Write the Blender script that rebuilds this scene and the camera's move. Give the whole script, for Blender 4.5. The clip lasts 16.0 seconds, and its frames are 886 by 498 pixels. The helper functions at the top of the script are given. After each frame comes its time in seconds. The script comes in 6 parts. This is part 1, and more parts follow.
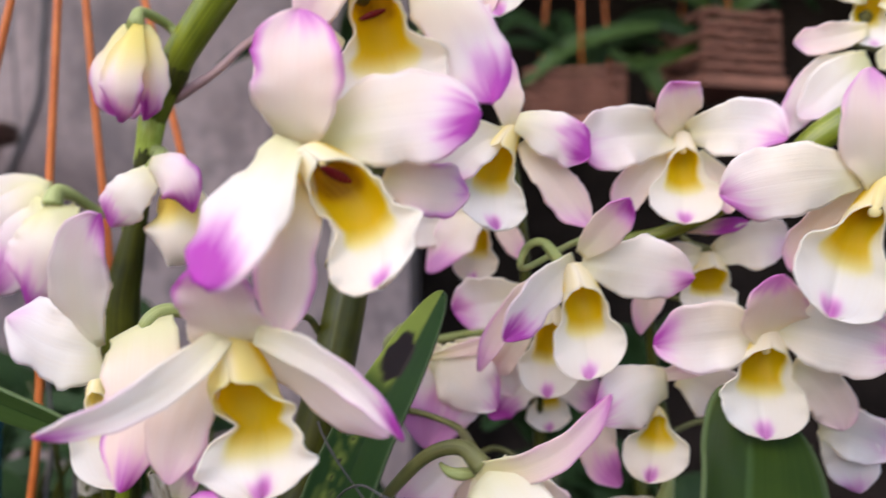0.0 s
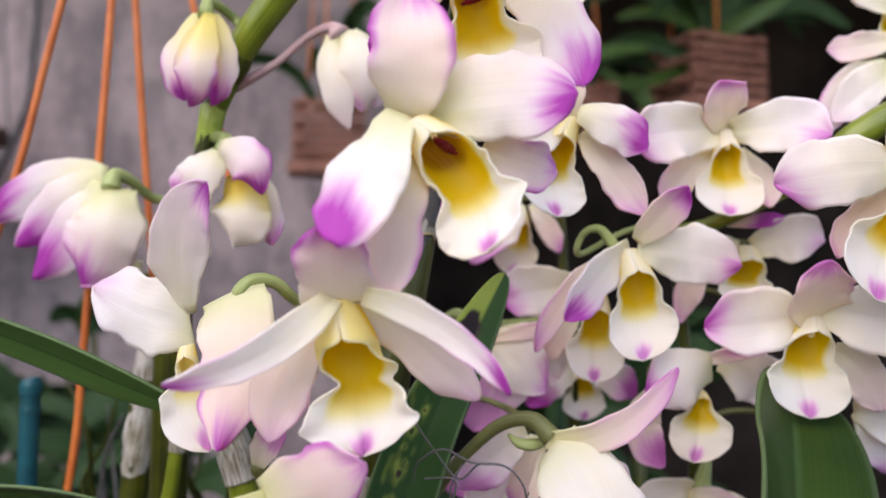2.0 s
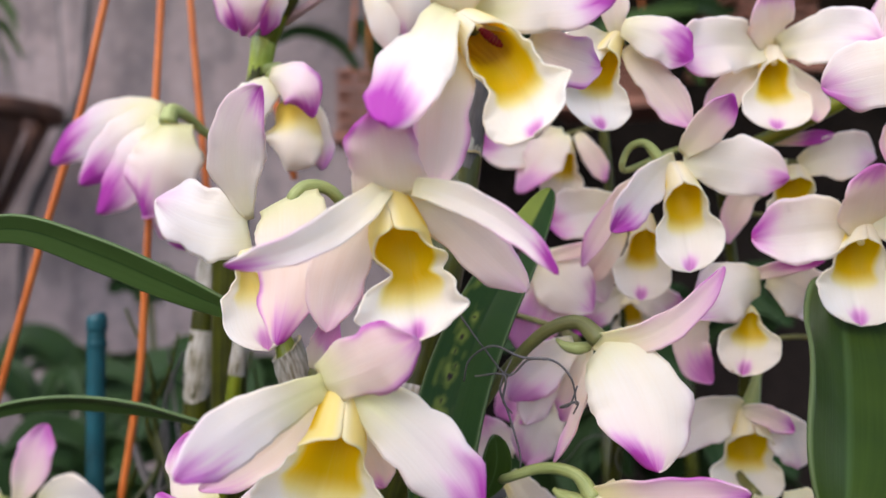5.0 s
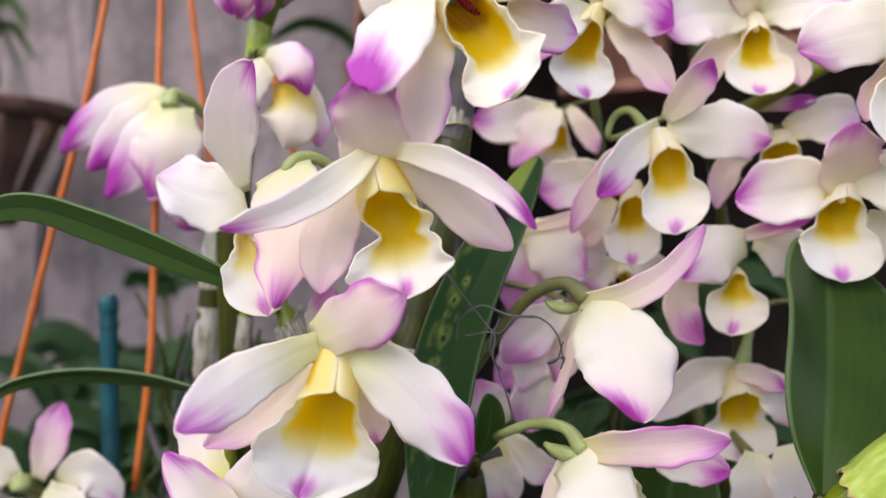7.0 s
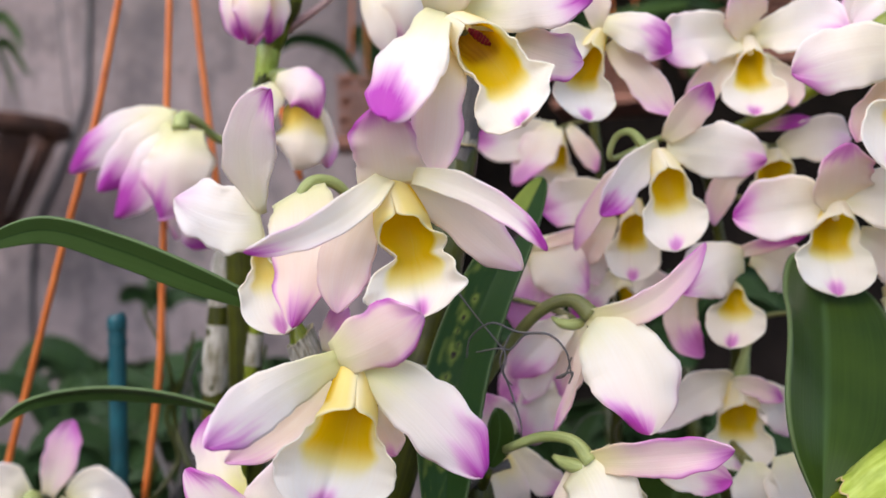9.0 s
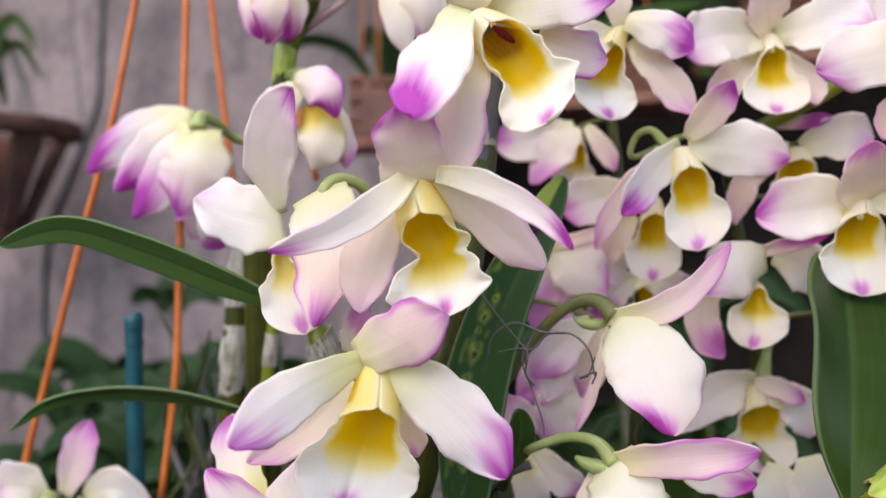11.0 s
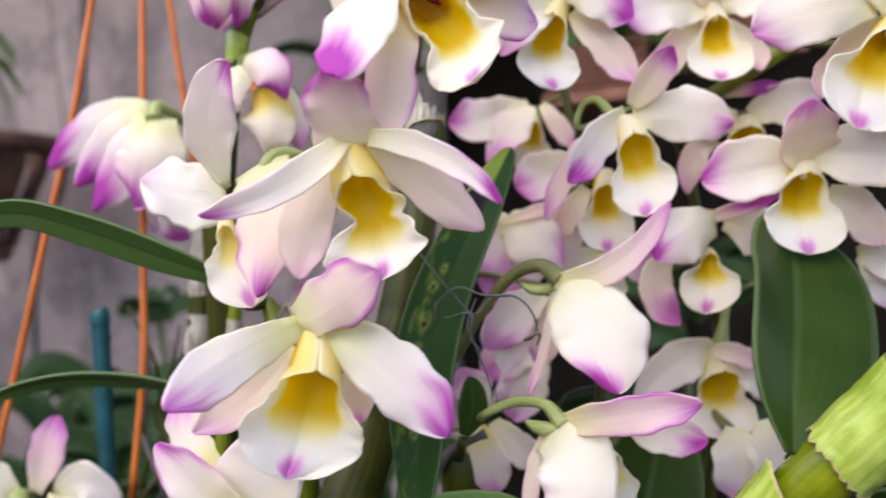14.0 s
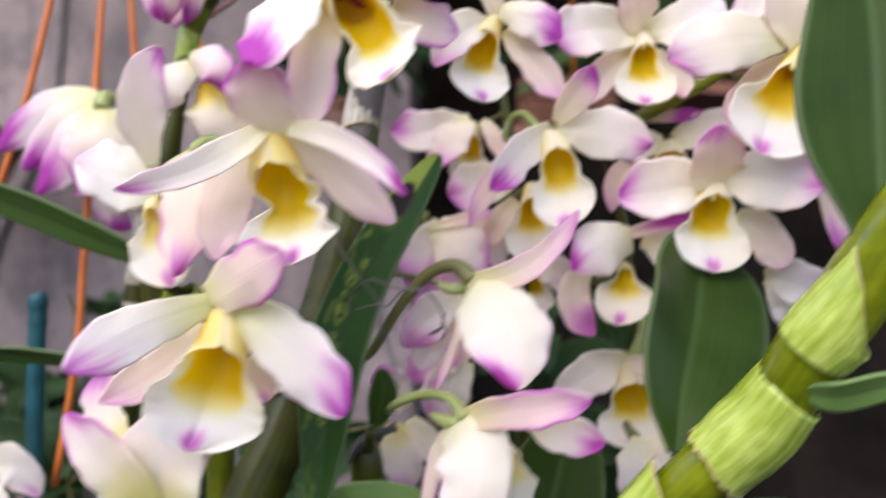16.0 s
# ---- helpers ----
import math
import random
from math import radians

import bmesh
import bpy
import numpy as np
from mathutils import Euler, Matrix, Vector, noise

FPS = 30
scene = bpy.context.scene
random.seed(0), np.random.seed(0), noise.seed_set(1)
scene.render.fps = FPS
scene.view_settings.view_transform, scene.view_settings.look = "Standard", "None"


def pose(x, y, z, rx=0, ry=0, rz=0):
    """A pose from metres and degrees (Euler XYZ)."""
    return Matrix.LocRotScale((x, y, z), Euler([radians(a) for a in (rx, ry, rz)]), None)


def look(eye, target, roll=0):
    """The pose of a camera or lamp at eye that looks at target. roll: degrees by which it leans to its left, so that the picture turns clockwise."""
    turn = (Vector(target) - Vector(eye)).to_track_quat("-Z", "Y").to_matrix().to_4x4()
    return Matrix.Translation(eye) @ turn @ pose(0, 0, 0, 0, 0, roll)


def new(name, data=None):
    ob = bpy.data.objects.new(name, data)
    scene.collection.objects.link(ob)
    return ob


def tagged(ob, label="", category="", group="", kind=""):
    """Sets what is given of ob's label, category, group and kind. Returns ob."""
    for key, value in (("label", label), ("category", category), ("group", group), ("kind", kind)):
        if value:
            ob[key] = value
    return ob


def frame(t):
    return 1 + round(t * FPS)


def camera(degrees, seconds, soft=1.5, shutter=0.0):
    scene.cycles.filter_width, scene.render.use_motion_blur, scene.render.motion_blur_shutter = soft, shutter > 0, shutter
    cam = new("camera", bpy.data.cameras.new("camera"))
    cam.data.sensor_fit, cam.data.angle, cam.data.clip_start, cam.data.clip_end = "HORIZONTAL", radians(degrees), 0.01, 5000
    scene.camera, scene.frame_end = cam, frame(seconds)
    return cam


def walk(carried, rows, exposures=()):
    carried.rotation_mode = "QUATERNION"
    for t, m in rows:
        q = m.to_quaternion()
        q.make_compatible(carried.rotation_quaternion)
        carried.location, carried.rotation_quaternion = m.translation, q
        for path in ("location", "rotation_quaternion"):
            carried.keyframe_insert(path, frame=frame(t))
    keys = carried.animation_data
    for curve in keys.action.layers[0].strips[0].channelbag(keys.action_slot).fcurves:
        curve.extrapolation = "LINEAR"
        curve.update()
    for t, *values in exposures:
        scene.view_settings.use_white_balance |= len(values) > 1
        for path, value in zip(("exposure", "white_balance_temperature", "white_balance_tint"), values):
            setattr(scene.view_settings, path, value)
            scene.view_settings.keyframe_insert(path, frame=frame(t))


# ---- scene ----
cam = camera(57.5, 16.0, 1.5, 0.5)
cam.data.dof.use_dof, cam.data.dof.focus_distance, cam.data.dof.aperture_fstop = True, 0.185, 11.0
PATH = [
    (0, (0.01083, 0.00356, 1.20889), (-0.0644, 2.0012, 1.1482), -0.12),
    (0.5, (0.01575, -0.00156, 1.21401), (0.0204, 1.9982, 1.1806), 0.77),
    (1, (0.01532, -0.00052, 1.21536), (0.0240, 1.9995, 1.2130), 1.06),
    (1.5, (0.00181, 0.00031, 1.20835), (-0.0012, 2.0003, 1.2074), 1.28),
    (2, (-0.01350, -0.00629, 1.19899), (-0.0179, 1.9937, 1.1890), 0.99),
    (2.5, (-0.01213, -0.00854, 1.19619), (-0.0401, 1.9912, 1.1789), 0.92),
    (3, (-0.01133, -0.01065, 1.19778), (-0.0668, 1.9883, 1.1664), 0.93),
    (3.5, (-0.01323, -0.00648, 1.19206), (-0.0864, 1.9919, 1.1558), 0.81),
    (4, (-0.01464, -0.00891, 1.18897), (-0.0930, 1.9891, 1.1449), 0.38),
    (4.2, (-0.01541, -0.00890, 1.18770), (-0.0983, 1.9888, 1.1405), 0.33),
    (6.3, (-0.00848, -0.01676, 1.17274), (-0.1852, 1.9743, 1.1069), -0.86),
    (6.5, (-0.00796, -0.01588, 1.17283), (-0.1732, 1.9758, 1.0951), -1.40),
    (7, (-0.00723, -0.01881, 1.17409), (-0.1605, 1.9741, 1.1041), -1.43),
    (7.5, (-0.01120, -0.02068, 1.17545), (-0.1391, 1.9741, 1.1079), -1.58),
    (8, (-0.00644, -0.02279, 1.17795), (-0.1350, 1.9720, 1.1136), -1.68),
    (8.5, (-0.00785, -0.02207, 1.17525), (-0.1340, 1.9732, 1.1203), -1.87),
    (9, (-0.01182, -0.02592, 1.17653), (-0.1401, 1.9695, 1.1335), -1.84),
    (9.5, (-0.01093, -0.02061, 1.17445), (-0.1701, 1.9725, 1.1268), -1.86),
    (9.7, (-0.01192, -0.02122, 1.17571), (-0.1823, 1.9711, 1.1333), -2.00),
    (11.8, (-0.01707, -0.02980, 1.17641), (-0.1330, 1.9665, 1.1375), -2.46),
    (12, (-0.01790, -0.03180, 1.17655), (-0.1283, 1.9645, 1.1236), -2.74),
    (12.5, (-0.01821, -0.03511, 1.17622), (-0.1323, 1.9612, 1.1351), -2.87),
    (13, (-0.01992, -0.03793, 1.17454), (-0.1036, 1.9598, 1.1311), -3.11),
    (13.5, (-0.00894, -0.02762, 1.17102), (-0.1398, 1.9678, 1.1344), -3.51),
    (14, (-0.00225, -0.02566, 1.16472), (-0.1421, 1.9694, 1.1515), -3.84),
    (14.5, (0.01905, -0.04027, 1.16411), (-0.1687, 1.9504, 1.2073), -3.21),
    (15, (0.00531, -0.03649, 1.16895), (-0.1190, 1.9596, 1.1726), -3.30),
    (15.5, (-0.01917, -0.04208, 1.14055), (-0.0456, 1.9576, 1.1624), -1.87),
    (16, (0.01349, -0.03358, 1.15594), (-0.0644, 1.9642, 1.2087), -0.41),
]
walk(cam, [(t, look(eye, target, roll)) for t, eye, target, roll in PATH], exposures=((0, 1.37, 6600, 15), (6, 1.43, 6650, 13), (13, 1.47, 6650, 12), (14.5, 1.53, 6650, 12), (15.3, 1.54, 6650, 13), (16, 1.57, 6650, 13)))

# ---- light ----
world = bpy.data.worlds.new("sky")
scene.world = world
world.use_nodes = True
wn = world.node_tree.nodes
sky = wn.new("ShaderNodeTexSky")
sky.sky_type, sky.sun_disc = "NISHITA", False
sky.sun_elevation, sky.sun_rotation = radians(47), radians(207)
wn["Background"].inputs["Strength"].default_value = 0.15
world.node_tree.links.new(sky.outputs[0], wn["Background"].inputs["Color"])
sun = new("sun", bpy.data.lights.new("sun", "SUN"))
sun.data.energy, sun.data.angle, sun.data.color = 0.95, radians(70), (1.0, 0.975, 0.93)
sun.matrix_world = look((-1.4, -2.6, 4.5), (0, 0.2, 1.15))

# ---- materials ----


def material(name, rough=0.5, metal=0.0, spec=0.5):
    m = bpy.data.materials.new(name)
    m.use_nodes = True
    b = m.node_tree.nodes["Principled BSDF"]
    b.inputs["Roughness"].default_value, b.inputs["Metallic"].default_value = rough, metal
    b.inputs["Specular IOR Level"].default_value = spec
    return m, m.node_tree.nodes, m.node_tree.links, b


def noise_node(n, l, scale, detail=4.0, coords="Object", stretch=(1, 1, 1)):
    tc, mp, t = n.new("ShaderNodeTexCoord"), n.new("ShaderNodeMapping"), n.new("ShaderNodeTexNoise")
    mp.inputs["Scale"].default_value = stretch
    l.new(tc.outputs[coords], mp.inputs[0])
    l.new(mp.outputs[0], t.inputs["Vector"])
    t.inputs["Scale"].default_value, t.inputs["Detail"].default_value = scale, detail
    return t.outputs["Fac"]


def mix(n, l, fac, a, b):
    m = n.new("ShaderNodeMix")
    m.data_type = "RGBA"
    for s, v in ((m.inputs[0], fac), (m.inputs[6], a), (m.inputs[7], b)):
        if hasattr(v, "is_linked"):
            l.new(v, s)
        else:
            s.default_value = (*v, 1) if isinstance(v, tuple) else v
    return m.outputs[2]


def calc(n, l, op, a, b=0.0, c=0.0, clamp=False):
    m = n.new("ShaderNodeMath")
    m.operation, m.use_clamp = op, clamp
    for s, v in zip(m.inputs, (a, b, c)):
        if hasattr(v, "is_linked"):
            l.new(v, s)
        else:
            s.default_value = v
    return m.outputs[0]


def ramp(n, l, fac, *stops):
    r = n.new("ShaderNodeValToRGB")
    e = r.color_ramp.elements
    while len(e) < len(stops):
        e.new(0.5)
    for k, (p, c) in zip(e, stops):
        k.position, k.color = p, (*c, 1) if isinstance(c, tuple) else (c, c, c, 1)
    l.new(fac, r.inputs[0])
    return r.outputs[0]


def bump(n, l, b, height, strength=0.3, distance=0.001):
    k = n.new("ShaderNodeBump")
    k.inputs["Strength"].default_value, k.inputs["Distance"].default_value = strength, distance
    l.new(height, k.inputs["Height"])
    l.new(k.outputs[0], b.inputs["Normal"])


def attribute(n, name):
    a = n.new("ShaderNodeAttribute")
    a.attribute_name = name
    return a.outputs["Fac"]


def petal_material():
    """Cream to white tissue; the mesh's own layers say where magenta, yellow, green and dark red pigment sits."""
    m, n, l, b = material("orchid_petal", 0.42, 0, 0.35)
    fine = noise_node(n, l, 420, 3)
    broad = noise_node(n, l, 70, 3)
    uv = n.new("ShaderNodeUVMap")
    veins = n.new("ShaderNodeTexNoise")
    mp = n.new("ShaderNodeMapping")
    mp.inputs["Scale"].default_value = (1.2, 26, 1)
    l.new(uv.outputs[0], mp.inputs[0])
    l.new(mp.outputs[0], veins.inputs["Vector"])
    veins.inputs["Scale"].default_value, veins.inputs["Detail"].default_value = 1.0, 3.0
    v = veins.outputs["Fac"]
    c = mix(n, l, ramp(n, l, noise_node(n, l, 38, 2), (0.36, 0.0), (0.62, 1.0)), (0.94, 0.86, 0.75), (0.95, 0.915, 0.885))
    c = mix(n, l, calc(n, l, "MULTIPLY", attribute(n, "peach"), calc(n, l, "ADD", 0.35, calc(n, l, "MULTIPLY", v, 0.9)), clamp=True), c, (0.93, 0.75, 0.62))
    c = mix(n, l, calc(n, l, "MULTIPLY", calc(n, l, "SUBTRACT", v, 0.45, clamp=True), 0.6), c, (0.86, 0.74, 0.60))
    g = attribute(n, "green")
    c = mix(n, l, g, c, (0.72, 0.76, 0.24))
    y = calc(n, l, "ADD", attribute(n, "yellow"), calc(n, l, "MULTIPLY", calc(n, l, "SUBTRACT", v, 0.5), 0.10))
    ym = calc(n, l, "MULTIPLY", attribute(n, "yellow"), 1.0)
    yf = calc(n, l, "MINIMUM", y, calc(n, l, "MULTIPLY", ym, 4.0), clamp=True)
    c = mix(n, l, ramp(n, l, yf, (0.0, 0.0), (0.5, 0.75), (1.0, 1.0)), c, ramp(n, l, yf, (0.15, (0.95, 0.89, 0.56)), (0.6, (0.95, 0.82, 0.22)), (1.0, (0.93, 0.68, 0.003))))
    p = attribute(n, "pink")
    pn = calc(n, l, "MULTIPLY", p, calc(n, l, "ADD", 0.62, calc(n, l, "ADD", calc(n, l, "MULTIPLY", v, 0.5), calc(n, l, "MULTIPLY", broad, 0.3))), clamp=True)
    tint = ramp(n, l, pn, (0.0, (0.95, 0.76, 0.85)), (0.35, (0.87, 0.47, 0.74)), (1.0, (0.58, 0.070, 0.48)))
    c = mix(n, l, ramp(n, l, pn, (0.0, 0.0), (0.55, 0.85), (1.0, 1.0)), c, tint)
    r = calc(n, l, "MULTIPLY", attribute(n, "red"), calc(n, l, "ADD", 0.5, v), clamp=True)
    c = mix(n, l, r, c, ramp(n, l, r, (0.2, (0.46, 0.15, 0.010)), (0.8, (0.28, 0.010, 0.014))))
    l.new(c, b.inputs["Base Color"])
    h = calc(n, l, "ADD", calc(n, l, "MULTIPLY", v, calc(n, l, "SUBTRACT", 1.0, ym, clamp=True)), calc(n, l, "MULTIPLY", fine, 0.35))
    bump(n, l, b, h, 0.32, 0.0005)
    tr = n.new("ShaderNodeBsdfTranslucent")
    thin = calc(n, l, "MULTIPLY", calc(n, l, "SUBTRACT", 1.0, calc(n, l, "MAXIMUM", r, calc(n, l, "MULTIPLY", pn, 0.8)), clamp=True), 0.42)
    thin = calc(n, l, "MULTIPLY", thin, calc(n, l, "SUBTRACT", 1.0, yf, clamp=True))
    l.new(mix(n, l, thin, c, (0.99, 0.84, 0.64)), tr.inputs["Color"])
    ms = n.new("ShaderNodeMixShader")
    l.new(calc(n, l, "ADD", 0.52, calc(n, l, "MULTIPLY", yf, 0.18)), ms.inputs[0])
    l.new(b.outputs[0], ms.inputs[1])
    l.new(tr.outputs[0], ms.inputs[2])
    l.new(ms.outputs[0], n["Material Output"].inputs["Surface"])
    return m


def leaf_material(name, dark, light, rough=0.42, spots=False, ribs=0.22, crease=(0.010, 0.028, 0.008), coat=0.0, spec=0.16):
    m, n, l, b = material(name, rough, 0, spec)
    b.inputs["Coat Weight"].default_value, b.inputs["Coat Roughness"].default_value = coat, 0.3
    uv = n.new("ShaderNodeUVMap")
    mp, t = n.new("ShaderNodeMapping"), n.new("ShaderNodeTexNoise")
    mp.inputs["Scale"].default_value = (1.5, 40, 1)
    l.new(uv.outputs[0], mp.inputs[0])
    l.new(mp.outputs[0], t.inputs["Vector"])
    t.inputs["Scale"].default_value = 1.0
    broad, fine = noise_node(n, l, 45, 5), noise_node(n, l, 600, 2)
    c = mix(n, l, broad, dark, light)
    c = mix(n, l, calc(n, l, "MULTIPLY", calc(n, l, "SUBTRACT", t.outputs["Fac"], 0.4, clamp=True), 1.3), c, light)
    rib = attribute(n, "rib")
    c = mix(n, l, calc(n, l, "MULTIPLY", rib, 0.7), c, crease)
    c = mix(n, l, calc(n, l, "MULTIPLY", attribute(n, "margin"), ribs * 0.9), c, (0.30, 0.36, 0.18))
    if spots:
        y = attribute(n, "yellow")
        c = mix(n, l, calc(n, l, "MULTIPLY", y, calc(n, l, "ADD", 0.35, broad), clamp=True), c, (0.26, 0.30, 0.05))
        s = attribute(n, "spot")
        c = mix(n, l, s, c, (0.022, 0.014, 0.012))
    l.new(c, b.inputs["Base Color"])
    l.new(ramp(n, l, broad, (0.3, rough - 0.08), (0.7, rough + 0.15)), b.inputs["Roughness"])
    bump(n, l, b, calc(n, l, "ADD", t.outputs["Fac"], calc(n, l, "MULTIPLY", fine, 0.3)), 0.16, 0.0005)
    return m


def stalk_material(name, a, c2, rough=0.4, streak=60.0, scale=60.0, wet=0.0):
    """Cane, pedicel or sheath: streaked along its length."""
    m, n, l, b = material(name, rough, 0, 0.3)
    uv = n.new("ShaderNodeUVMap")
    mp, t = n.new("ShaderNodeMapping"), n.new("ShaderNodeTexNoise")
    mp.inputs["Scale"].default_value = (2.0, streak, 1)
    l.new(uv.outputs[0], mp.inputs[0])
    l.new(mp.outputs[0], t.inputs["Vector"])
    t.inputs["Scale"].default_value, t.inputs["Detail"].default_value = 1.0, 4.0
    broad = noise_node(n, l, scale, 5)
    f = calc(n, l, "ADD", calc(n, l, "MULTIPLY", t.outputs["Fac"], 0.55), calc(n, l, "MULTIPLY", broad, 0.45))
    c = ramp(n, l, f, (0.36, a), (0.64, c2))
    l.new(c, b.inputs["Base Color"])
    bump(n, l, b, f, 0.4, 0.0008)
    b.inputs["Coat Weight"].default_value, b.inputs["Coat Roughness"].default_value = wet, 0.22 if wet < 0.8 else 0.07
    return m


def plain(name, a, c2, rough=0.6, scale=40.0, strength=0.3, dist=0.002, detail=6.0, spec=0.4):
    m, n, l, b = material(name, rough, 0, spec)
    t, f = noise_node(n, l, scale, detail), noise_node(n, l, scale * 9, 3)
    c = ramp(n, l, calc(n, l, "ADD", calc(n, l, "MULTIPLY", t, 0.7), calc(n, l, "MULTIPLY", f, 0.3)), (0.33, a), (0.67, c2))
    l.new(c, b.inputs["Base Color"])
    bump(n, l, b, calc(n, l, "ADD", t, calc(n, l, "MULTIPLY", f, 0.4)), strength, dist)
    return m


PETAL = petal_material()
LEAF = leaf_material("leaf_green", (0.010, 0.022, 0.003), (0.034, 0.060, 0.008), 0.40, crease=(0.05, 0.085, 0.025), coat=0.06, spec=0.06)
LEAF_MID = leaf_material("leaf_olive", (0.026, 0.052, 0.010), (0.060, 0.100, 0.024), 0.38)
LEAF_SPOT = leaf_material("leaf_spotted", (0.008, 0.024, 0.004), (0.022, 0.052, 0.010), 0.36, spots=True, spec=0.08)
LEAF_YOUNG = leaf_material("leaf_young", (0.075, 0.14, 0.030), (0.15, 0.23, 0.065), 0.4)
LEAF_FAR = leaf_material("leaf_far", (0.007, 0.018, 0.004), (0.024, 0.050, 0.013), 0.6, ribs=0.05)
LEAF_DEAD = leaf_material("leaf_dead", (0.34, 0.20, 0.03), (0.45, 0.30, 0.06), 0.6)
CANE = stalk_material("cane_green", (0.014, 0.015, 0.001), (0.066, 0.068, 0.003), 0.40, 30, 90, 0.1)
CANE_BRIGHT = stalk_material("cane_bright", (0.070, 0.090, 0.004), (0.21, 0.235, 0.014), 0.32, 30, 70, 0.3)
CANE_GLOSS = stalk_material("cane_glossy", (0.070, 0.092, 0.002), (0.20, 0.225, 0.006), 0.24, 14, 160, 0.8)
SHEATH = stalk_material("sheath_fresh", (0.22, 0.29, 0.018), (0.48, 0.545, 0.12), 0.24, 30, 120, 0.6)
PAPER = stalk_material("sheath_papery", (0.36, 0.31, 0.27), (0.70, 0.65, 0.60), 0.6, 60)
SKIN = stalk_material("sheath_skin", (0.10, 0.08, 0.035), (0.56, 0.50, 0.43), 0.5, 34, 80)
PEDICEL = stalk_material("pedicel", (0.17, 0.20, 0.045), (0.40, 0.42, 0.16), 0.4)
PEDICEL_DARK = stalk_material("pedicel_brown", (0.08, 0.075, 0.02), (0.20, 0.19, 0.06), 0.45)
PEDICEL_PINK = stalk_material("pedicel_pink", (0.34, 0.16, 0.17), (0.55, 0.38, 0.34), 0.45)
ROOT = stalk_material("dry_root", (0.06, 0.05, 0.045), (0.16, 0.14, 0.13), 0.8)
WIRE = plain("wire_orange", (0.44, 0.095, 0.014), (0.62, 0.17, 0.035), 0.45, 90, 0.2, 0.0005)
TEAL = plain("stake_teal", (0.001, 0.034, 0.042), (0.004, 0.075, 0.088), 0.5, 120, 0.3, 0.0006)
CLAY = plain("terracotta", (0.14, 0.055, 0.034), (0.31, 0.130, 0.085), 0.85, 26, 0.5, 0.003)
CABLE = plain("cable_grey", (0.05, 0.045, 0.045), (0.09, 0.08, 0.08), 0.6)
CLAY_DARK = plain("terracotta_old", (0.028, 0.014, 0.011), (0.13, 0.055, 0.034), 0.9, 20, 0.5, 0.003)


def plaster():
    """Rough mauve-grey plaster with dark vertical run marks."""
    m, n, l, b = material("wall_plaster", 0.9, 0, 0.3)
    big, fine = noise_node(n, l, 6, 6), noise_node(n, l, 90, 4)
    runs = noise_node(n, l, 9, 5, "Object", (1, 1, 0.4))
    c = ramp(n, l, calc(n, l, "ADD", calc(n, l, "MULTIPLY", big, 0.65), calc(n, l, "MULTIPLY", fine, 0.35)), (0.32, (0.175, 0.130, 0.122)), (0.68, (0.340, 0.262, 0.248)))
    c = mix(n, l, ramp(n, l, noise_node(n, l, 30, 8, "Object", (1, 1, 0.6)), (0.38, 0.55), (0.52, 0.0)), c, (0.105, 0.085, 0.084))
    c = mix(n, l, ramp(n, l, runs, (0.34, 0.6), (0.52, 0.0)), c, (0.075, 0.065, 0.069))
    l.new(c, b.inputs["Base Color"])
    bump(n, l, b, calc(n, l, "ADD", big, calc(n, l, "MULTIPLY", fine, 0.5)), 0.6, 0.006)
    return m


PLASTER = plaster()
# Near-black base colour carries the deep shade behind the baskets.
SHADE = plain("shade_backdrop", (0.009, 0.0068, 0.0056), (0.034, 0.0235, 0.019), 0.95, 9, 0.3, 0.004, spec=0.05)
# Pale colour of the unseen front wall, chosen to bounce fill light.
FILL_PALE = plain("fill_pale", (0.34, 0.32, 0.30), (0.46, 0.44, 0.41), 0.9, 5, 0.3, 0.004)
SOIL = plain("soil", (0.02, 0.015, 0.012), (0.07, 0.05, 0.04), 0.95, 30, 0.8, 0.01)
ROOF = plain("roof_sheet", (0.10, 0.09, 0.085), (0.16, 0.15, 0.14), 0.8, 6, 0.2, 0.003)

# ---- tools of shape ----
V = Vector


def link(name, bm, mat, parent=None, label="", smooth=True, origin=None, thick=0.0):
    me = bpy.data.meshes.new(name)
    bm.to_mesh(me)
    bm.free()
    if smooth:
        me.polygons.foreach_set("use_smooth", [True] * len(me.polygons))
    me.materials.append(mat)
    ob = new(name, me)
    if parent is not None:
        ob.parent = parent
    if label:
        ob["label"] = label
    if thick:
        s = ob.modifiers.new("thickness", "SOLIDIFY")
        s.thickness, s.offset = thick, 0.0
    return ob


def part(name, bm, mat, parent, label="", thick=0.0, smooth=True):
    return link(name, bm, mat, parent, label, smooth, None, thick)


def thing(name, place, label, category, group="", kind=""):
    ob = new(name)
    ob.empty_display_size = 0.01
    ob.location = place
    return tagged(ob, label, category, group, kind)


def base_of(ob):
    """World place of a thing's or part's origin (no turn or scale is ever set on them)."""
    p = V((0, 0, 0))
    while ob is not None:
        p, ob = p + ob.location, ob.parent
    return p


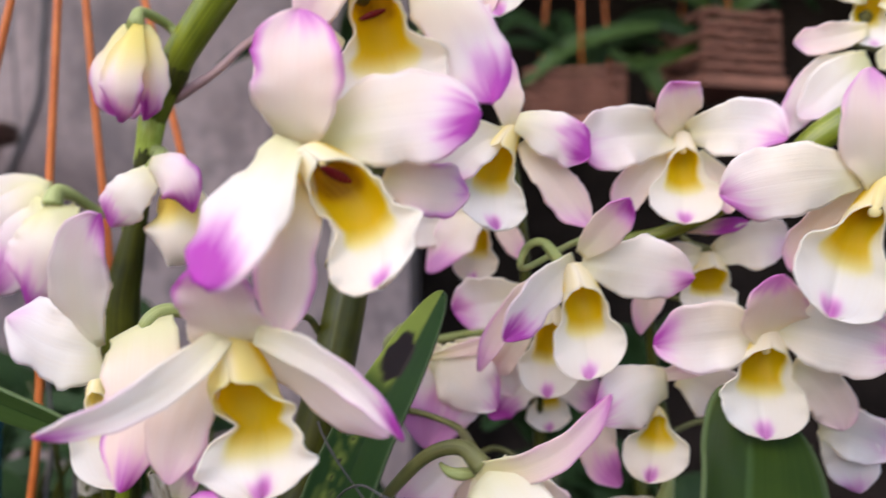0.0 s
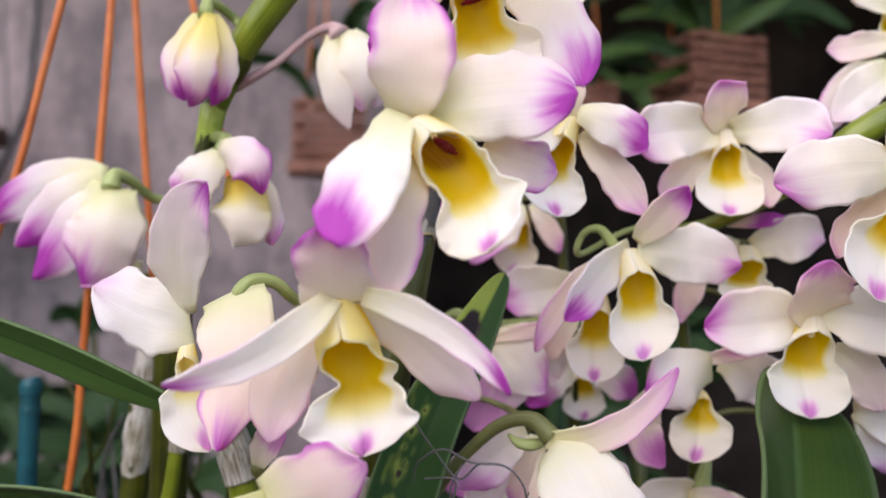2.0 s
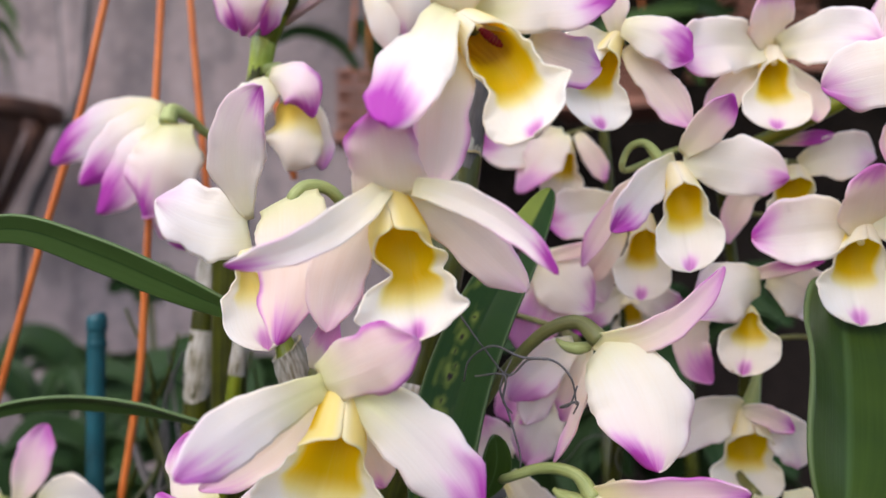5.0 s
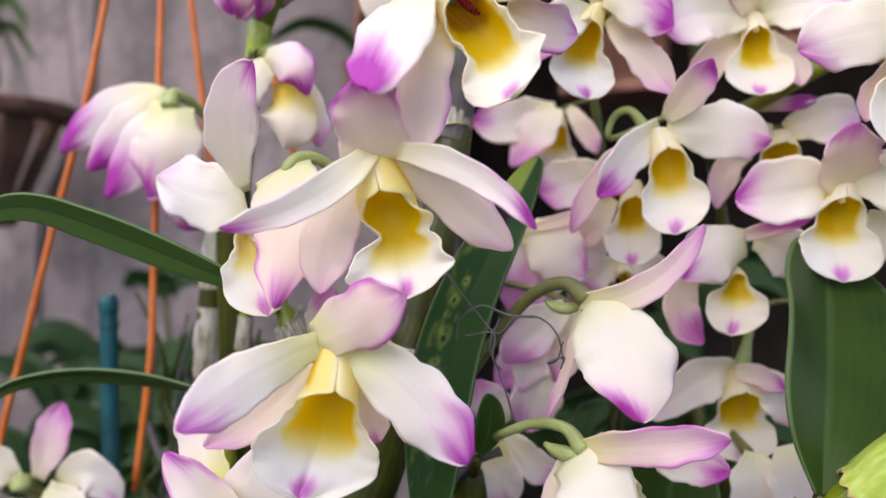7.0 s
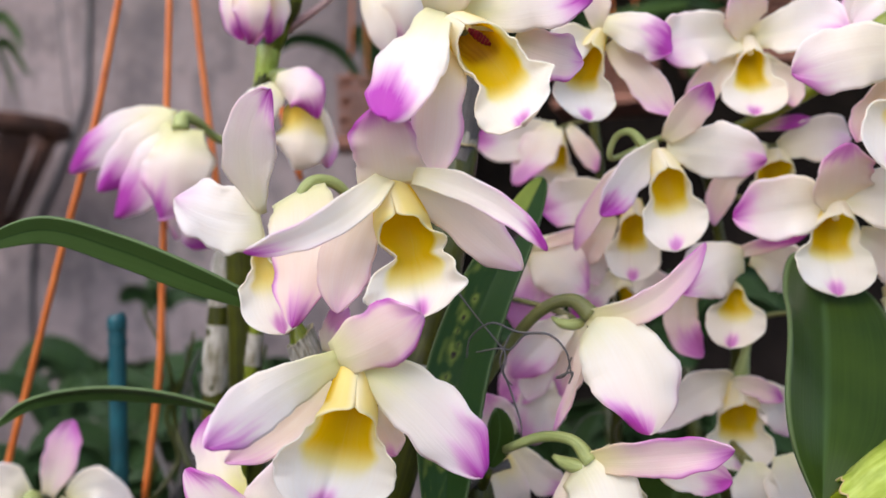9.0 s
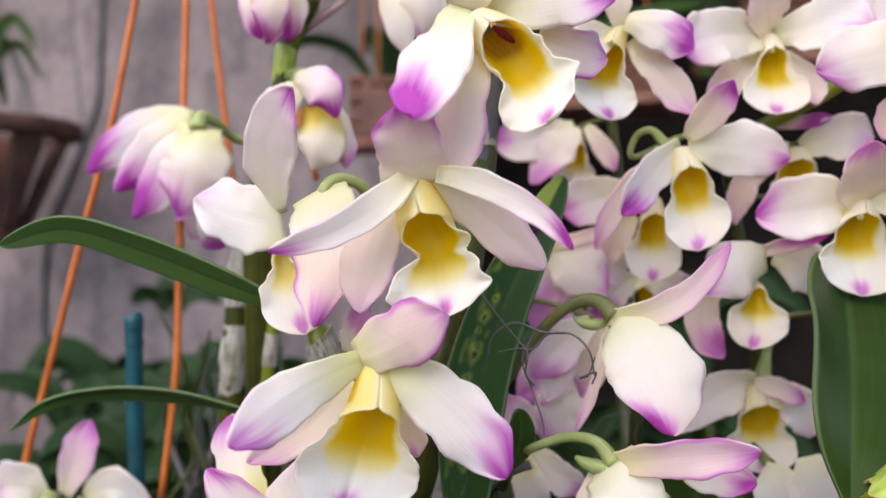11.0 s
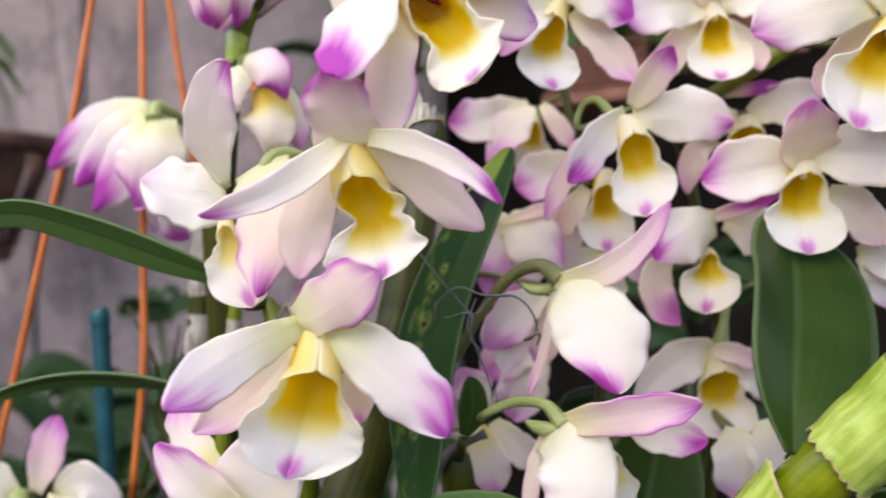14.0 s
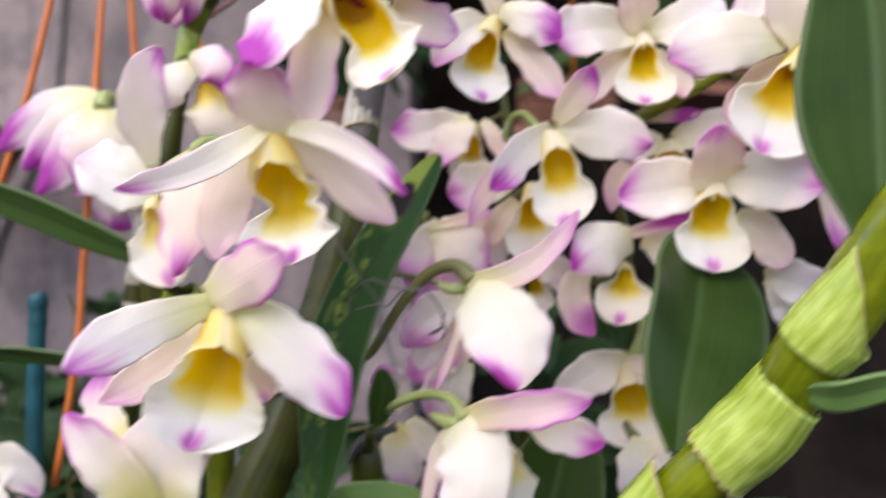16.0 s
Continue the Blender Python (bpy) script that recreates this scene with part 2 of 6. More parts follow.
def spline(pts, u):
    """A smooth line through three or more points."""
    k = len(pts) - 1
    if k == 1:
        return pts[0].lerp(pts[1], u)
    if k == 2:
        a, b, c = pts
        q = 2 * b - (a + c) / 2
        return a * (1 - u) ** 2 + q * (2 * u * (1 - u)) + c * u * u
    s = min(int(u * k), k - 1)
    f = u * k - s
    p1, p2 = pts[s], pts[s + 1]
    p0 = pts[s - 1] if s > 0 else 2 * p1 - p2
    p3 = pts[s + 2] if s + 2 <= k else 2 * p2 - p1
    return 0.5 * (2 * p1 + (p2 - p0) * f + (2 * p0 - 5 * p1 + 4 * p2 - p3) * f * f + (3 * p1 - p0 - 3 * p2 + p3) * f ** 3)


def smooth01(a, b, x):
    x = min(max((x - a) / (b - a), 0.0), 1.0)
    return x * x * (3 - 2 * x)


def sheet(rows, cols, point, layers=None):
    """A grid mesh: point(u, v) -> place, layers: name -> f(u, v)."""
    bm = bmesh.new()
    uv = bm.loops.layers.uv.new("UVMap")
    lay = {k: bm.verts.layers.float.new(k) for k in (layers or {})}
    vs, par = [], {}
    for i in range(rows + 1):
        line = []
        for j in range(cols + 1):
            u, v = i / rows, 2 * j / cols - 1
            w = bm.verts.new(point(u, v))
            for k, f in (layers or {}).items():
                w[lay[k]] = f(u, v)
            par[w] = (u, v * 0.5 + 0.5)
            line.append(w)
        vs.append(line)
    for i in range(rows):
        for j in range(cols):
            f = bm.faces.new((vs[i][j], vs[i][j + 1], vs[i + 1][j + 1], vs[i + 1][j]))
            for lp in f.loops:
                lp[uv].uv = par[lp.vert]
    return bm


def frame_at(pts, u, face):
    """Centre, tangent, side and normal of a blade at u; the normal leans to -y, turned by face degrees about the tangent."""
    c = spline(pts, u)
    t = (spline(pts, min(u + 0.02, 1)) - spline(pts, max(u - 0.02, 0))).normalized()
    n = V((0, -1, 0))
    n = (n - t * n.dot(t))
    if n.length < 0.25:
        n = n + 0.35 * V((0, 0, 1)) - t * (0.35 * t.z)
    n.normalize()
    n = Matrix.Rotation(radians(face), 3, t) @ n
    return c, t, t.cross(n).normalized(), n


def profile(u, m, b, p):
    """Half-width along a blade: b at its foot, 1 at m, round or pointed (p) at its tip."""
    if u < m:
        return b + (1 - b) * math.sin(u / m * math.pi / 2)
    return max(1 - ((u - m) / (1 - m)) ** p, 0.0) ** (1 / 2.0 if p > 1.5 else 0.75)


def petal(f, name, pts, w, m=0.55, b=0.4, p=2.4, cup=0.25, face=0, tw=0, pk=0.6, ps=0.75, ed=0.15, bl=0.12, ruf=0.0, gr=0.0, ylw=0.20, seed=0, rc=0.0, lean=0.0, label=""):
    """A petal or sepal of flower f. pts: its midline, foot to tip; w: half-width; cup: lift of its edges; pk, ps: strength and
    start of the magenta towards the tip; ed: magenta along its edge; bl: blush all over; gr: green at its foot; rc: curl of the tip; lean: side the magenta favours."""
    o = base_of(f)
    q = [V(x) - o for x in pts]
    ln = (q[-1] - q[0]).length
    rnd = random.Random(seed * 77 + int(abs(pts[-1][0]) * 1e5) + int(abs(pts[-1][2]) * 1e5))
    ph, ph2, asym, lean = rnd.uniform(0, 6.3), rnd.uniform(0, 6.3), rnd.uniform(-0.08, 0.08), lean or rnd.choice((-1, 1))
    uu = lambda u: 1 - (1 - u) ** 1.35

    def point(u, v):
        u = uu(u)
        c, t, s, n = frame_at(q, u, face + tw * u)
        e, side = abs(v), (1.0 if v > 0 else -1.0)
        edge = noise.noise(V((u * 3.2, side * 7 + ph, ph2))) * 0.22 + noise.noise(V((u * 8, side * 5 + ph2, ph))) * 0.12 + noise.noise(V((u * 19, side * 3 + ph2, ph))) * 0.04
        h = w * profile(u, m, b, p) * (1 + edge * e + asym * v) * (1 - 0.30 * smooth01(0.80, 1.0, u))
        lift = 0.7 * cup * h * e ** 1.8 - 0.022 * w * math.exp(-(v / 0.09) ** 2) * math.sin(math.pi * min(u * 1.1, 1))
        lift += (0.085 + ruf) * w * e * e * (math.sin(12 * u + ph2 + 1.5 * v) + 0.5 * math.sin(27 * u + ph)) + 0.06 * w * noise.noise(V((u * 2.6 + ph, v * 1.3, ph2)))
        lift += rc * ln * smooth01(0.6, 1.0, u) ** 2
        return c + s * (v * h) + n * lift

    def pink(u, v):
        u, e = uu(u), abs(v)
        way = u - 0.10 * e * e + 0.11 * lean * v + 0.13 * noise.noise(V((v * 1.7, u * 2.4, ph))) + 0.05 * noise.noise(V((v * 7, u * 5, ph2)))
        streak = 0.05 * noise.noise(V((v * 9, u * 1.5, ph2))) + 0.03 * noise.noise(V((v * 21, u * 2, ph)))
        k = 1.15 * pk * smooth01(ps - 0.14, min(ps + 0.30, 1.10), way + streak) ** 1.25
        k = max(k, 0.14 * pk * smooth01(ps - 0.35, ps + 0.10, way))
        k = max(k, (ed + 0.12 * pk) * smooth01(0.70, 1.0, e + 0.06 * noise.noise(V((u * 6, v, ph)))) * smooth01(0.25, 0.75, u) * smooth01(-0.5, 0.4, noise.noise(V((u * 2.2, 5 * (v > 0), ph2)))))
        return min(k + (0.5 * bl + 0.03) * (0.3 + 0.7 * u) * (0.55 + 0.45 * e) * (1 + 0.5 * noise.noise(V((u * 3, v * 2, ph2)))), 1.0)

    lay = {"pink": pink, "yellow": lambda u, v: ylw * (1 - smooth01(0.05, 0.62, u + 0.12 * noise.noise(V((v * 2, u * 3, ph2))))), "green": lambda u, v: max(gr, 0.38) * (1 - smooth01(0.0, 0.20 + 0.2 * gr, u + 0.06 * noise.noise(V((v * 3, u * 3, ph))))), "red": lambda u, v: 0.0, "peach": lambda u, v: (1.0 if "sepal" in name else 0.12) * (0.5 + 0.5 * smooth01(0.0, 0.5, u))}
    return part(name, sheet(22, 16, point, lay), PETAL, f, label, thick=0.0005)


def lip(f, base, mouth, tip, w, wm, frill=0.10, yel=1.0, ys=0.42, ti=0.35, pk=0.8, red=0.0, yaw=0, seed=0, notch=0.6, lobe=0.06, skew=0.0, op=0.0):
    """The lip: one sheet, rolled into a tube round the column at its foot (base), unrolling at the mouth and spread into a frilled
    apron at its tip. w, wm: half-widths of apron and mouth; ys: reach of the yellow on the apron; ti: tint of the rolled sides; op: how far back the tube opens."""
    o = base_of(f)
    base, mouth, tip = (V(x) - o for x in (base, mouth, tip))
    n = Matrix.Rotation(radians(yaw), 3, "Z") @ V((0, -1, 0))
    keel = (tip - base).normalized()
    n = (n - keel * n.dot(keel)).normalized()
    s = keel.cross(n).normalized()
    rnd = random.Random(seed + int(abs(tip.x) * 1e6))
    ph, ph2, ph3 = (rnd.uniform(0, 6.3) for _ in range(3))
    r0, rm = 0.55 * wm, 1.08 * wm
    line = [base - n * r0, mouth - n * (1.15 * rm), tip]
    turns = ((0.0, 181), (0.26 - op, 179), (0.31 - op, 132), (0.40 - 0.7 * op, 98), (0.54, 66), (0.70, 38), (0.85, 20), (1.0, 14))

    def roll(u):
        for (a, p), (b, q) in zip(turns, turns[1:]):
            if u <= b:
                return radians(p + (q - p) * smooth01(0, 1, (u - a) / (b - a)) * 0.5 + (q - p) * 0.5 * (u - a) / (b - a))
        return radians(turns[-1][1])

    def half(u, side):
        tube_w = (r0 + (rm - r0) * min(u / 0.42, 1.0) ** 0.8) * roll(u)
        apron = w * (1.06 if u < 0.72 else max(1 - ((u - 0.72) / 0.28) ** 2.3, 0.0) ** 0.55 * 1.06)
        k = smooth01(0.40, 0.62, u)
        x = tube_w * (1 - k) + apron * k
        x *= 1 + frill * (0.8 * noise.noise(V((u * 7, side * 4 + ph, ph2))) + 0.28 * noise.noise(V((u * 15, side * 4 + ph2, ph)))) * smooth01(0.2, 0.5, u)
        return x * (1 - 1.6 * lobe * math.exp(-((u - 0.55) / 0.055) ** 2))

    def point(u, v):
        side, e = (1.0 if v > 0 else -1.0), abs(v)
        th, hw = roll(u), half(u, side)
        r = hw / th
        g = v * th
        c = spline(line, u)
        edge = smooth01(0.45, 1.0, e) ** 1.5 * smooth01(0.22, 0.40, u)
        rip = frill * w * edge * (1.2 * noise.noise(V((u * 8, side * 3 + ph2, ph3))) + 0.4 * noise.noise(V((u * 18, side * 3 + ph3, ph))))
        tipwave = frill * w * 0.5 * smooth01(0.75, 1.0, u) * noise.noise(V((v * 2.6, u, ph)))
        radial = n * -math.cos(g) + s * math.sin(g)
        fold = -0.05 * w * math.exp(-(v / 0.10) ** 2) * smooth01(0.45, 0.7, u) * notch
        back = notch * 0.09 * w * math.exp(-(v / 0.10) ** 2) * smooth01(0.88, 1.0, u)
        return c + n * (r + fold + tipwave) + radial * (r + rip) - keel * back + s * (skew * w * math.sin(math.pi * u)) - n * (0.10 * w * smooth01(0.8, 1.0, u) ** 2)

    def yellow(u, v):
        e = abs(v) + 0.06 * noise.noise(V((u * 5, v * 3, ph)))
        inside = 1 - smooth01(0.55, 0.86, e + 0.5 * smooth01(0.5, 0.8, u) * (1 - ys))
        reach = 1 - smooth01(0.47 + 0.12 * ys, 0.64 + 0.34 * ys, u + 0.10 * e * e)
        tint = ti * (1 - 0.35 * smooth01(0.85, 1.0, e)) * (1 - smooth01(0.36, 0.66, u))
        return max(yel * inside * reach, tint, 0.20 * (1 - smooth01(0.5, 0.95, u)))

    def pink(u, v):
        return pk * smooth01(0.80, 0.95, u - 0.10 * abs(v) + 0.03 * noise.noise(V((v * 6, u * 4, ph2)))) * (1 - smooth01(0.16, 0.50, abs(v)))

    def reds(u, v):
        return red * 0.5 * (1 - smooth01(0.26, 0.36, u + 0.05 * noise.noise(V((v * 3, u * 9, ph))))) * (1 - smooth01(0.25, 0.55, abs(v)))

    lay = {"pink": pink, "yellow": yellow, "green": lambda u, v: 0.0, "red": reds}
    return part("lip", sheet(44, 52, point, lay), PETAL, f, "frilled lip with a yellow throat", thick=0.0004)


def tube(name, pts, radii, mat, parent=None, label="", sides=10, steps=None, rough=0.0, layers=None, closed=True):
    """A round stalk through pts with the given radii."""
    o = base_of(parent) if parent is not None else V((0, 0, 0))
    q = [V(x) - o for x in pts]
    k = len(radii) - 1
    steps = steps or 6 * (len(q) - 1)
    ref = V((0.31, 0.2, 0.93)).normalized()

    def rad(u):
        x = u * k
        i = min(int(x), k - 1)
        return radii[i] + (radii[i + 1] - radii[i]) * (x - i)

    bm = bmesh.new()
    uv = bm.loops.layers.uv.new("UVMap")
    lay = {n: bm.verts.layers.float.new(n) for n in (layers or {})}
    rings, prev = [], None
    for i in range(steps + 1):
        u = i / steps
        c = spline(q, u)
        t = (spline(q, min(u + 0.01, 1)) - spline(q, max(u - 0.01, 0))).normalized()
        a = prev if prev is not None else (ref if abs(ref.dot(t)) < 0.95 else V((1, 0, 0)))
        a = (a - t * a.dot(t)).normalized()
        prev, b2 = a, t.cross(a)
        ring = []
        for j in range(sides):
            g = 2 * math.pi * j / sides
            r = rad(u) * (1 + rough * noise.noise(V((c.x * 300 + j, c.y * 300, c.z * 300))))
            w = bm.verts.new(c + (a * math.cos(g) + b2 * math.sin(g)) * r)
            for n2, fn in (layers or {}).items():
                w[lay[n2]] = fn(u, g)
            ring.append(w)
        rings.append(ring)
    for i in range(steps):
        for j in range(sides):
            f = bm.faces.new((rings[i][j], rings[i][(j + 1) % sides], rings[i + 1][(j + 1) % sides], rings[i + 1][j]))
            for lp, (du, dv) in zip(f.loops, ((0, 0), (0, 1), (1, 1), (1, 0))):
                lp[uv].uv = ((i + du) / steps, (j + dv) / sides)
    if closed:
        bm.faces.new(rings[0][::-1])
        bm.faces.new(rings[-1])
    return part(name, bm, mat, parent, label) if parent is not None else link(name, bm, mat, None, label)


def column(f, a, c, r, dark=0.0):
    """The short column over the throat, with its rounded cap."""
    lay = {"pink": lambda u, g: 0.0, "yellow": lambda u, g: 0.45, "green": lambda u, g: 0.25 * (1 - u), "red": lambda u, g: dark * smooth01(0.75, 0.95, u)}
    a, c = V(a), V(c)
    ob = tube("column", [a, a.lerp(c, 0.5) + V((0, 0, r * 0.15)), c], [r * 0.75, r * 0.6, r * 0.5, r * 0.45, r * 0.15], PETAL, f, "", 10, 12, 0, lay)
    d = (c - a).normalized()
    tube("anther_cap", [c - d * r * 0.5, c, c + d * r * 0.45], [r * 0.3, r * 0.5, r * 0.5, r * 0.12], PETAL, ob, "small pale anther cap", 10, 8, 0, lay)
    return ob


def mark(ob, a, c, w):
    """A small ridged patch of dark red tissue inside the throat of a lip."""
    o = base_of(ob)
    a, c = V(a) - o, V(c) - o
    up = V((0, -1, 0)).cross((c - a).normalized())

    def point(u, v):
        h = w * math.sin(math.pi * min(max(u, 0.03), 0.97)) ** 0.6
        return a.lerp(c, u) + up * (v * h * (1 + 0.15 * math.sin(40 * u))) - V((0, 0.0003 * (1 - v * v) + 0.0002 * math.sin(48 * u), 0))

    lay = {"pink": lambda u, v: 0.0, "yellow": lambda u, v: 1.0, "green": lambda u, v: 0.0, "red": lambda u, v: 1.2 + 0.5 * math.sin(48 * u)}
    return part("throat_mark", sheet(24, 8, point, lay), PETAL, ob, "dark red ridged throat mark", thick=0.0004)


RIM = stalk_material("sheath_rim", (0.36, 0.22, 0.06), (0.58, 0.48, 0.26), 0.5)


def sheath(f, pts, radii, mat, label, bulge=0.04, slant=0.5, phase=0.6, torn=0.0):
    """A leaf sheath wrapped round a cane, open at its first end, which is cut aslant (slant, in radii, longest at phase) or torn
    into tongues and ends in a dry rim."""
    o = base_of(f)
    q = [V(x) - o for x in pts]
    k = len(radii) - 1
    t0 = (q[0] - q[1]).normalized()
    side = t0.cross(V((0, -1, 0))).normalized()
    up = side.cross(t0)
    sides, steps = 72, 26
    ph = 100 * q[0].x

    def tongue(a):
        x, y = math.cos(a), math.sin(a)
        saw = abs(noise.noise(V((x * 2.2 + ph, y * 2.2, 0.0)))) + 0.2 * abs(noise.noise(V((x * 6, y * 6, ph))))
        return slant * math.cos(a + phase) + 0.10 * noise.noise(V((x * 3, y * 3, 1.0))) + torn * (1.6 * saw - 0.5)

    def point(u, v):
        x = u * k
        i = min(int(x), k - 1)
        r = radii[i] + (radii[i + 1] - radii[i]) * (x - i)
        a = math.pi * v
        c = spline(q, u)
        x, y = math.cos(a), math.sin(a)
        r *= 1 + 0.02 * noise.noise(V((x, y, u * 2)) * 3) + 0.05 * (1 - smooth01(0.0, 0.12, u)) + bulge * math.sin(math.pi * u)
        r *= 1 + 0.022 * noise.noise(V((x * 7, y * 7, u * 1.5 + ph))) + 0.009 * noise.noise(V((x * 13, y * 13, u + ph)))
        return c + (side * x + up * y) * r + t0 * (radii[0] * tongue(a) * (1 - smooth01(0.0, 0.7, u)))

    ob = part("sheath", sheet(steps, sides, point), mat, f, label, thick=0.0006)
    bm = sheet(2, sides, lambda u, v: point(u * 0.022, v) + (point(0, v) - spline(q, 0)) * 0.008)
    part("rim", bm, RIM, ob, "dry brown rim", thick=0.0005)
    return ob


def blade(name, parent, pts, w, mat, m=0.45, b=0.35, p=2.0, fold=0.18, face=0, tw=0, label="", yellow=None, spot=None, wave=0.03):
    """A leaf: a strap folded along its midrib."""
    o = base_of(parent)
    q = [V(x) - o for x in pts]

    def point(u, v):
        c, t, s, n = frame_at(q, u, face + tw * u)
        h = w * max(profile(u, m, b, p), 0.01)
        e = abs(v)
        lift = fold * h * e ** 1.2 + wave * w * math.sin(10 * u + 2 * v) * e
        return c + s * (v * h) + n * lift

    lay = {"rib": lambda u, v: math.exp(-(v / 0.05) ** 2), "margin": lambda u, v: smooth01(0.93, 1.0, abs(v)), "yellow": yellow or (lambda u, v: 0.0), "spot": spot or (lambda u, v: 0.0)}
    ob = part(name, sheet(170 if spot else 40, 40 if spot else 20, point, lay), mat, parent, label, thick=0.0009)
    if name == "blade":
        r = 0.016 * w
        tube("midrib", [o + point(0.04 + 0.9 * i / 9, 0.0) + V((0, 0.2 * r, 0)) for i in range(10)], [r * 1.2, r, r * 0.5], mat, parent, sides=6, steps=30)
    return ob


SPOTS = ((0.30, -0.30, 0.009), (0.345, -0.36, 0.005), (0.43, -0.34, 0.010), (0.462, -0.42, 0.006), (0.52, -0.36, 0.009), (0.545, -0.30, 0.004), (0.61, -0.42, 0.007), (0.24, -0.25, 0.006), (0.66, -0.30, 0.005), (0.385, -0.28, 0.004), (0.575, -0.46, 0.004))


def leaf_yellow(u, v):
    """Pale sick tissue near the tip and in flecks along one half of the blade."""
    tip = smooth01(0.74, 0.84, u) * smooth01(-0.15, 0.25, -v)
    fleck = max(noise.noise(V((u * 26, v * 5, 0.7))) * 1.8 - 0.25, 0) * smooth01(-0.1, 0.3, -v) * 0.35
    halo = 0.0
    for a, b, r in SPOTS:
        halo = max(halo, 1 - smooth01(0.8, 3.4, math.hypot((u - a) / r, (v - b) / (r * 10)) + 1.3 * noise.noise(V((u * 60, v * 6, a)))))
    return min(tip + fleck + 0.45 * halo, 1.0)


def leaf_spot(u, v):
    """One large dark blotch and a row of small black spots."""
    big = 1 - smooth01(0.75, 1.0, math.hypot((u - 0.84) / 0.060, (v + 0.35) / 0.65) + 0.25 * noise.noise(V((u * 30, v * 3, 2))))
    k = 0.0
    for a, b, r in SPOTS:
        k = max(k, 1 - smooth01(0.6, 1.1, math.hypot((u - a) / r, (v - b) / (r * 10)) + 0.5 * noise.noise(V((u * 90, v * 9, a)))))
    return max(big, k)


# ---- orchid flowers in front ----

f = thing('orchid_flower', (-0.0173, 0.1500, 1.2217), 'large white orchid flower, magenta tips, red streaked yellow throat', 'orchid flower', 'flowers of the orchid')
petal(f, 'sepal', [(-0.0062, 0.1580, 1.2189), (0.0018, 0.1600, 1.2163), (0.0097, 0.1650, 1.2151)], 0.0050, m=0.62, b=0.6, p=2.6, pk=0.5, ps=0.8, ed=0.6, bl=0.5, cup=0.15)
petal(f, 'sepal', [(-0.0220, 0.1530, 1.2203), (-0.0232, 0.1490, 1.2046), (-0.0252, 0.1500, 1.1877)], 0.0056, m=0.62, b=0.45, p=2, pk=0.25, ps=0.85, ed=0.6, bl=0.14, cup=-0.15, ylw=0.45)
petal(f, 'sepal', [(-0.0221, 0.1520, 1.2243), (-0.0205, 0.1470, 1.2348), (-0.0212, 0.1520, 1.2486)], 0.0080, m=0.55, b=0.5, p=2.6, pk=0.55, ps=0.8, ed=0.9, bl=0.3, cup=0.15)
petal(f, 'petal', [(-0.0223, 0.1500, 1.2243), (-0.0274, 0.1400, 1.2121), (-0.0321, 0.1310, 1.1987)], 0.0069, m=0.64, b=0.42, p=4.2, pk=0.95, ps=0.68, ed=0.2, bl=0.03, cup=-0.12, face=12, ruf=0.07, gr=0.5, lean=1.3)
petal(f, 'petal', [(-0.0183, 0.1530, 1.2244), (-0.0045, 0.1520, 1.2278), (0.0123, 0.1540, 1.2295)], 0.0091, m=0.62, b=0.4, p=3.4, pk=0.95, ps=0.74, ed=0.25, bl=0.08, cup=-0.2, face=-8, gr=0.9)
lp = lip(f, (-0.0197, 0.1510, 1.2219), (-0.0101, 0.1460, 1.2119), (-0.0053, 0.1420, 1.1981), 0.0094, 0.0060, red=1.0, frill=0.22, lobe=0.12, ti=0.4, ys=0.5, op=0.09)
mark(lp, (-0.0160, 0.1455, 1.2190), (-0.0115, 0.1505, 1.2167), 0.0013)
column(f, (-0.0185, 0.1500, 1.2229), (-0.0159, 0.1470, 1.2196), 0.0013, dark=0.2)
tube("pedicel", [(-0.0174, 0.1530, 1.2216), (-0.0189, 0.1781, 1.2220), (-0.0224, 0.2106, 1.2194), (-0.0259, 0.2243, 1.2129)], [0.0020, 0.0010, 0.0009, 0.0010], PEDICEL_DARK, f)

f = thing('orchid_flower', (-0.0108, 0.1550, 1.2539), 'open white orchid flower with magenta tips hanging above another', 'orchid flower', 'flowers of the orchid')
petal(f, 'sepal', [(-0.0081, 0.1590, 1.2578), (-0.0160, 0.1570, 1.2549), (-0.0220, 0.1600, 1.2449)], 0.0050, m=0.5, b=0.4, p=2, pk=0.2, ps=0.6, ed=0.2, bl=0.1)
petal(f, 'petal', [(-0.0016, 0.1670, 1.2595), (0.0075, 0.1630, 1.2483), (0.0144, 0.1600, 1.2321)], 0.0078, m=0.6, b=0.4, p=3, pk=0.9, ps=0.72, ed=0.4, bl=0.08, cup=-0.2)
petal(f, 'sepal', [(-0.0172, 0.1700, 1.2483), (-0.0239, 0.1680, 1.2434), (-0.0307, 0.1680, 1.2417)], 0.0064, m=0.5, b=0.4, pk=0.9, bl=0.05, ed=0.1, ps=0.6)
petal(f, 'petal', [(-0.0144, 0.1550, 1.2586), (0.0003, 0.1470, 1.2561), (0.0138, 0.1510, 1.2513)], 0.0039, m=0.5, b=0.5, p=2.4, pk=0.85, ps=0.62, ed=0.55, bl=0.18, cup=0.3, face=-25)
lp = lip(f, (-0.0097, 0.1620, 1.2578), (-0.0071, 0.1590, 1.2450), (-0.0040, 0.1600, 1.2306), 0.0117, 0.0054, red=0.9, ti=0.45, frill=0.14, ys=0.6, op=0.06)
mark(lp, (-0.0109, 0.1590, 1.2482), (-0.0059, 0.1580, 1.2497), 0.0006)
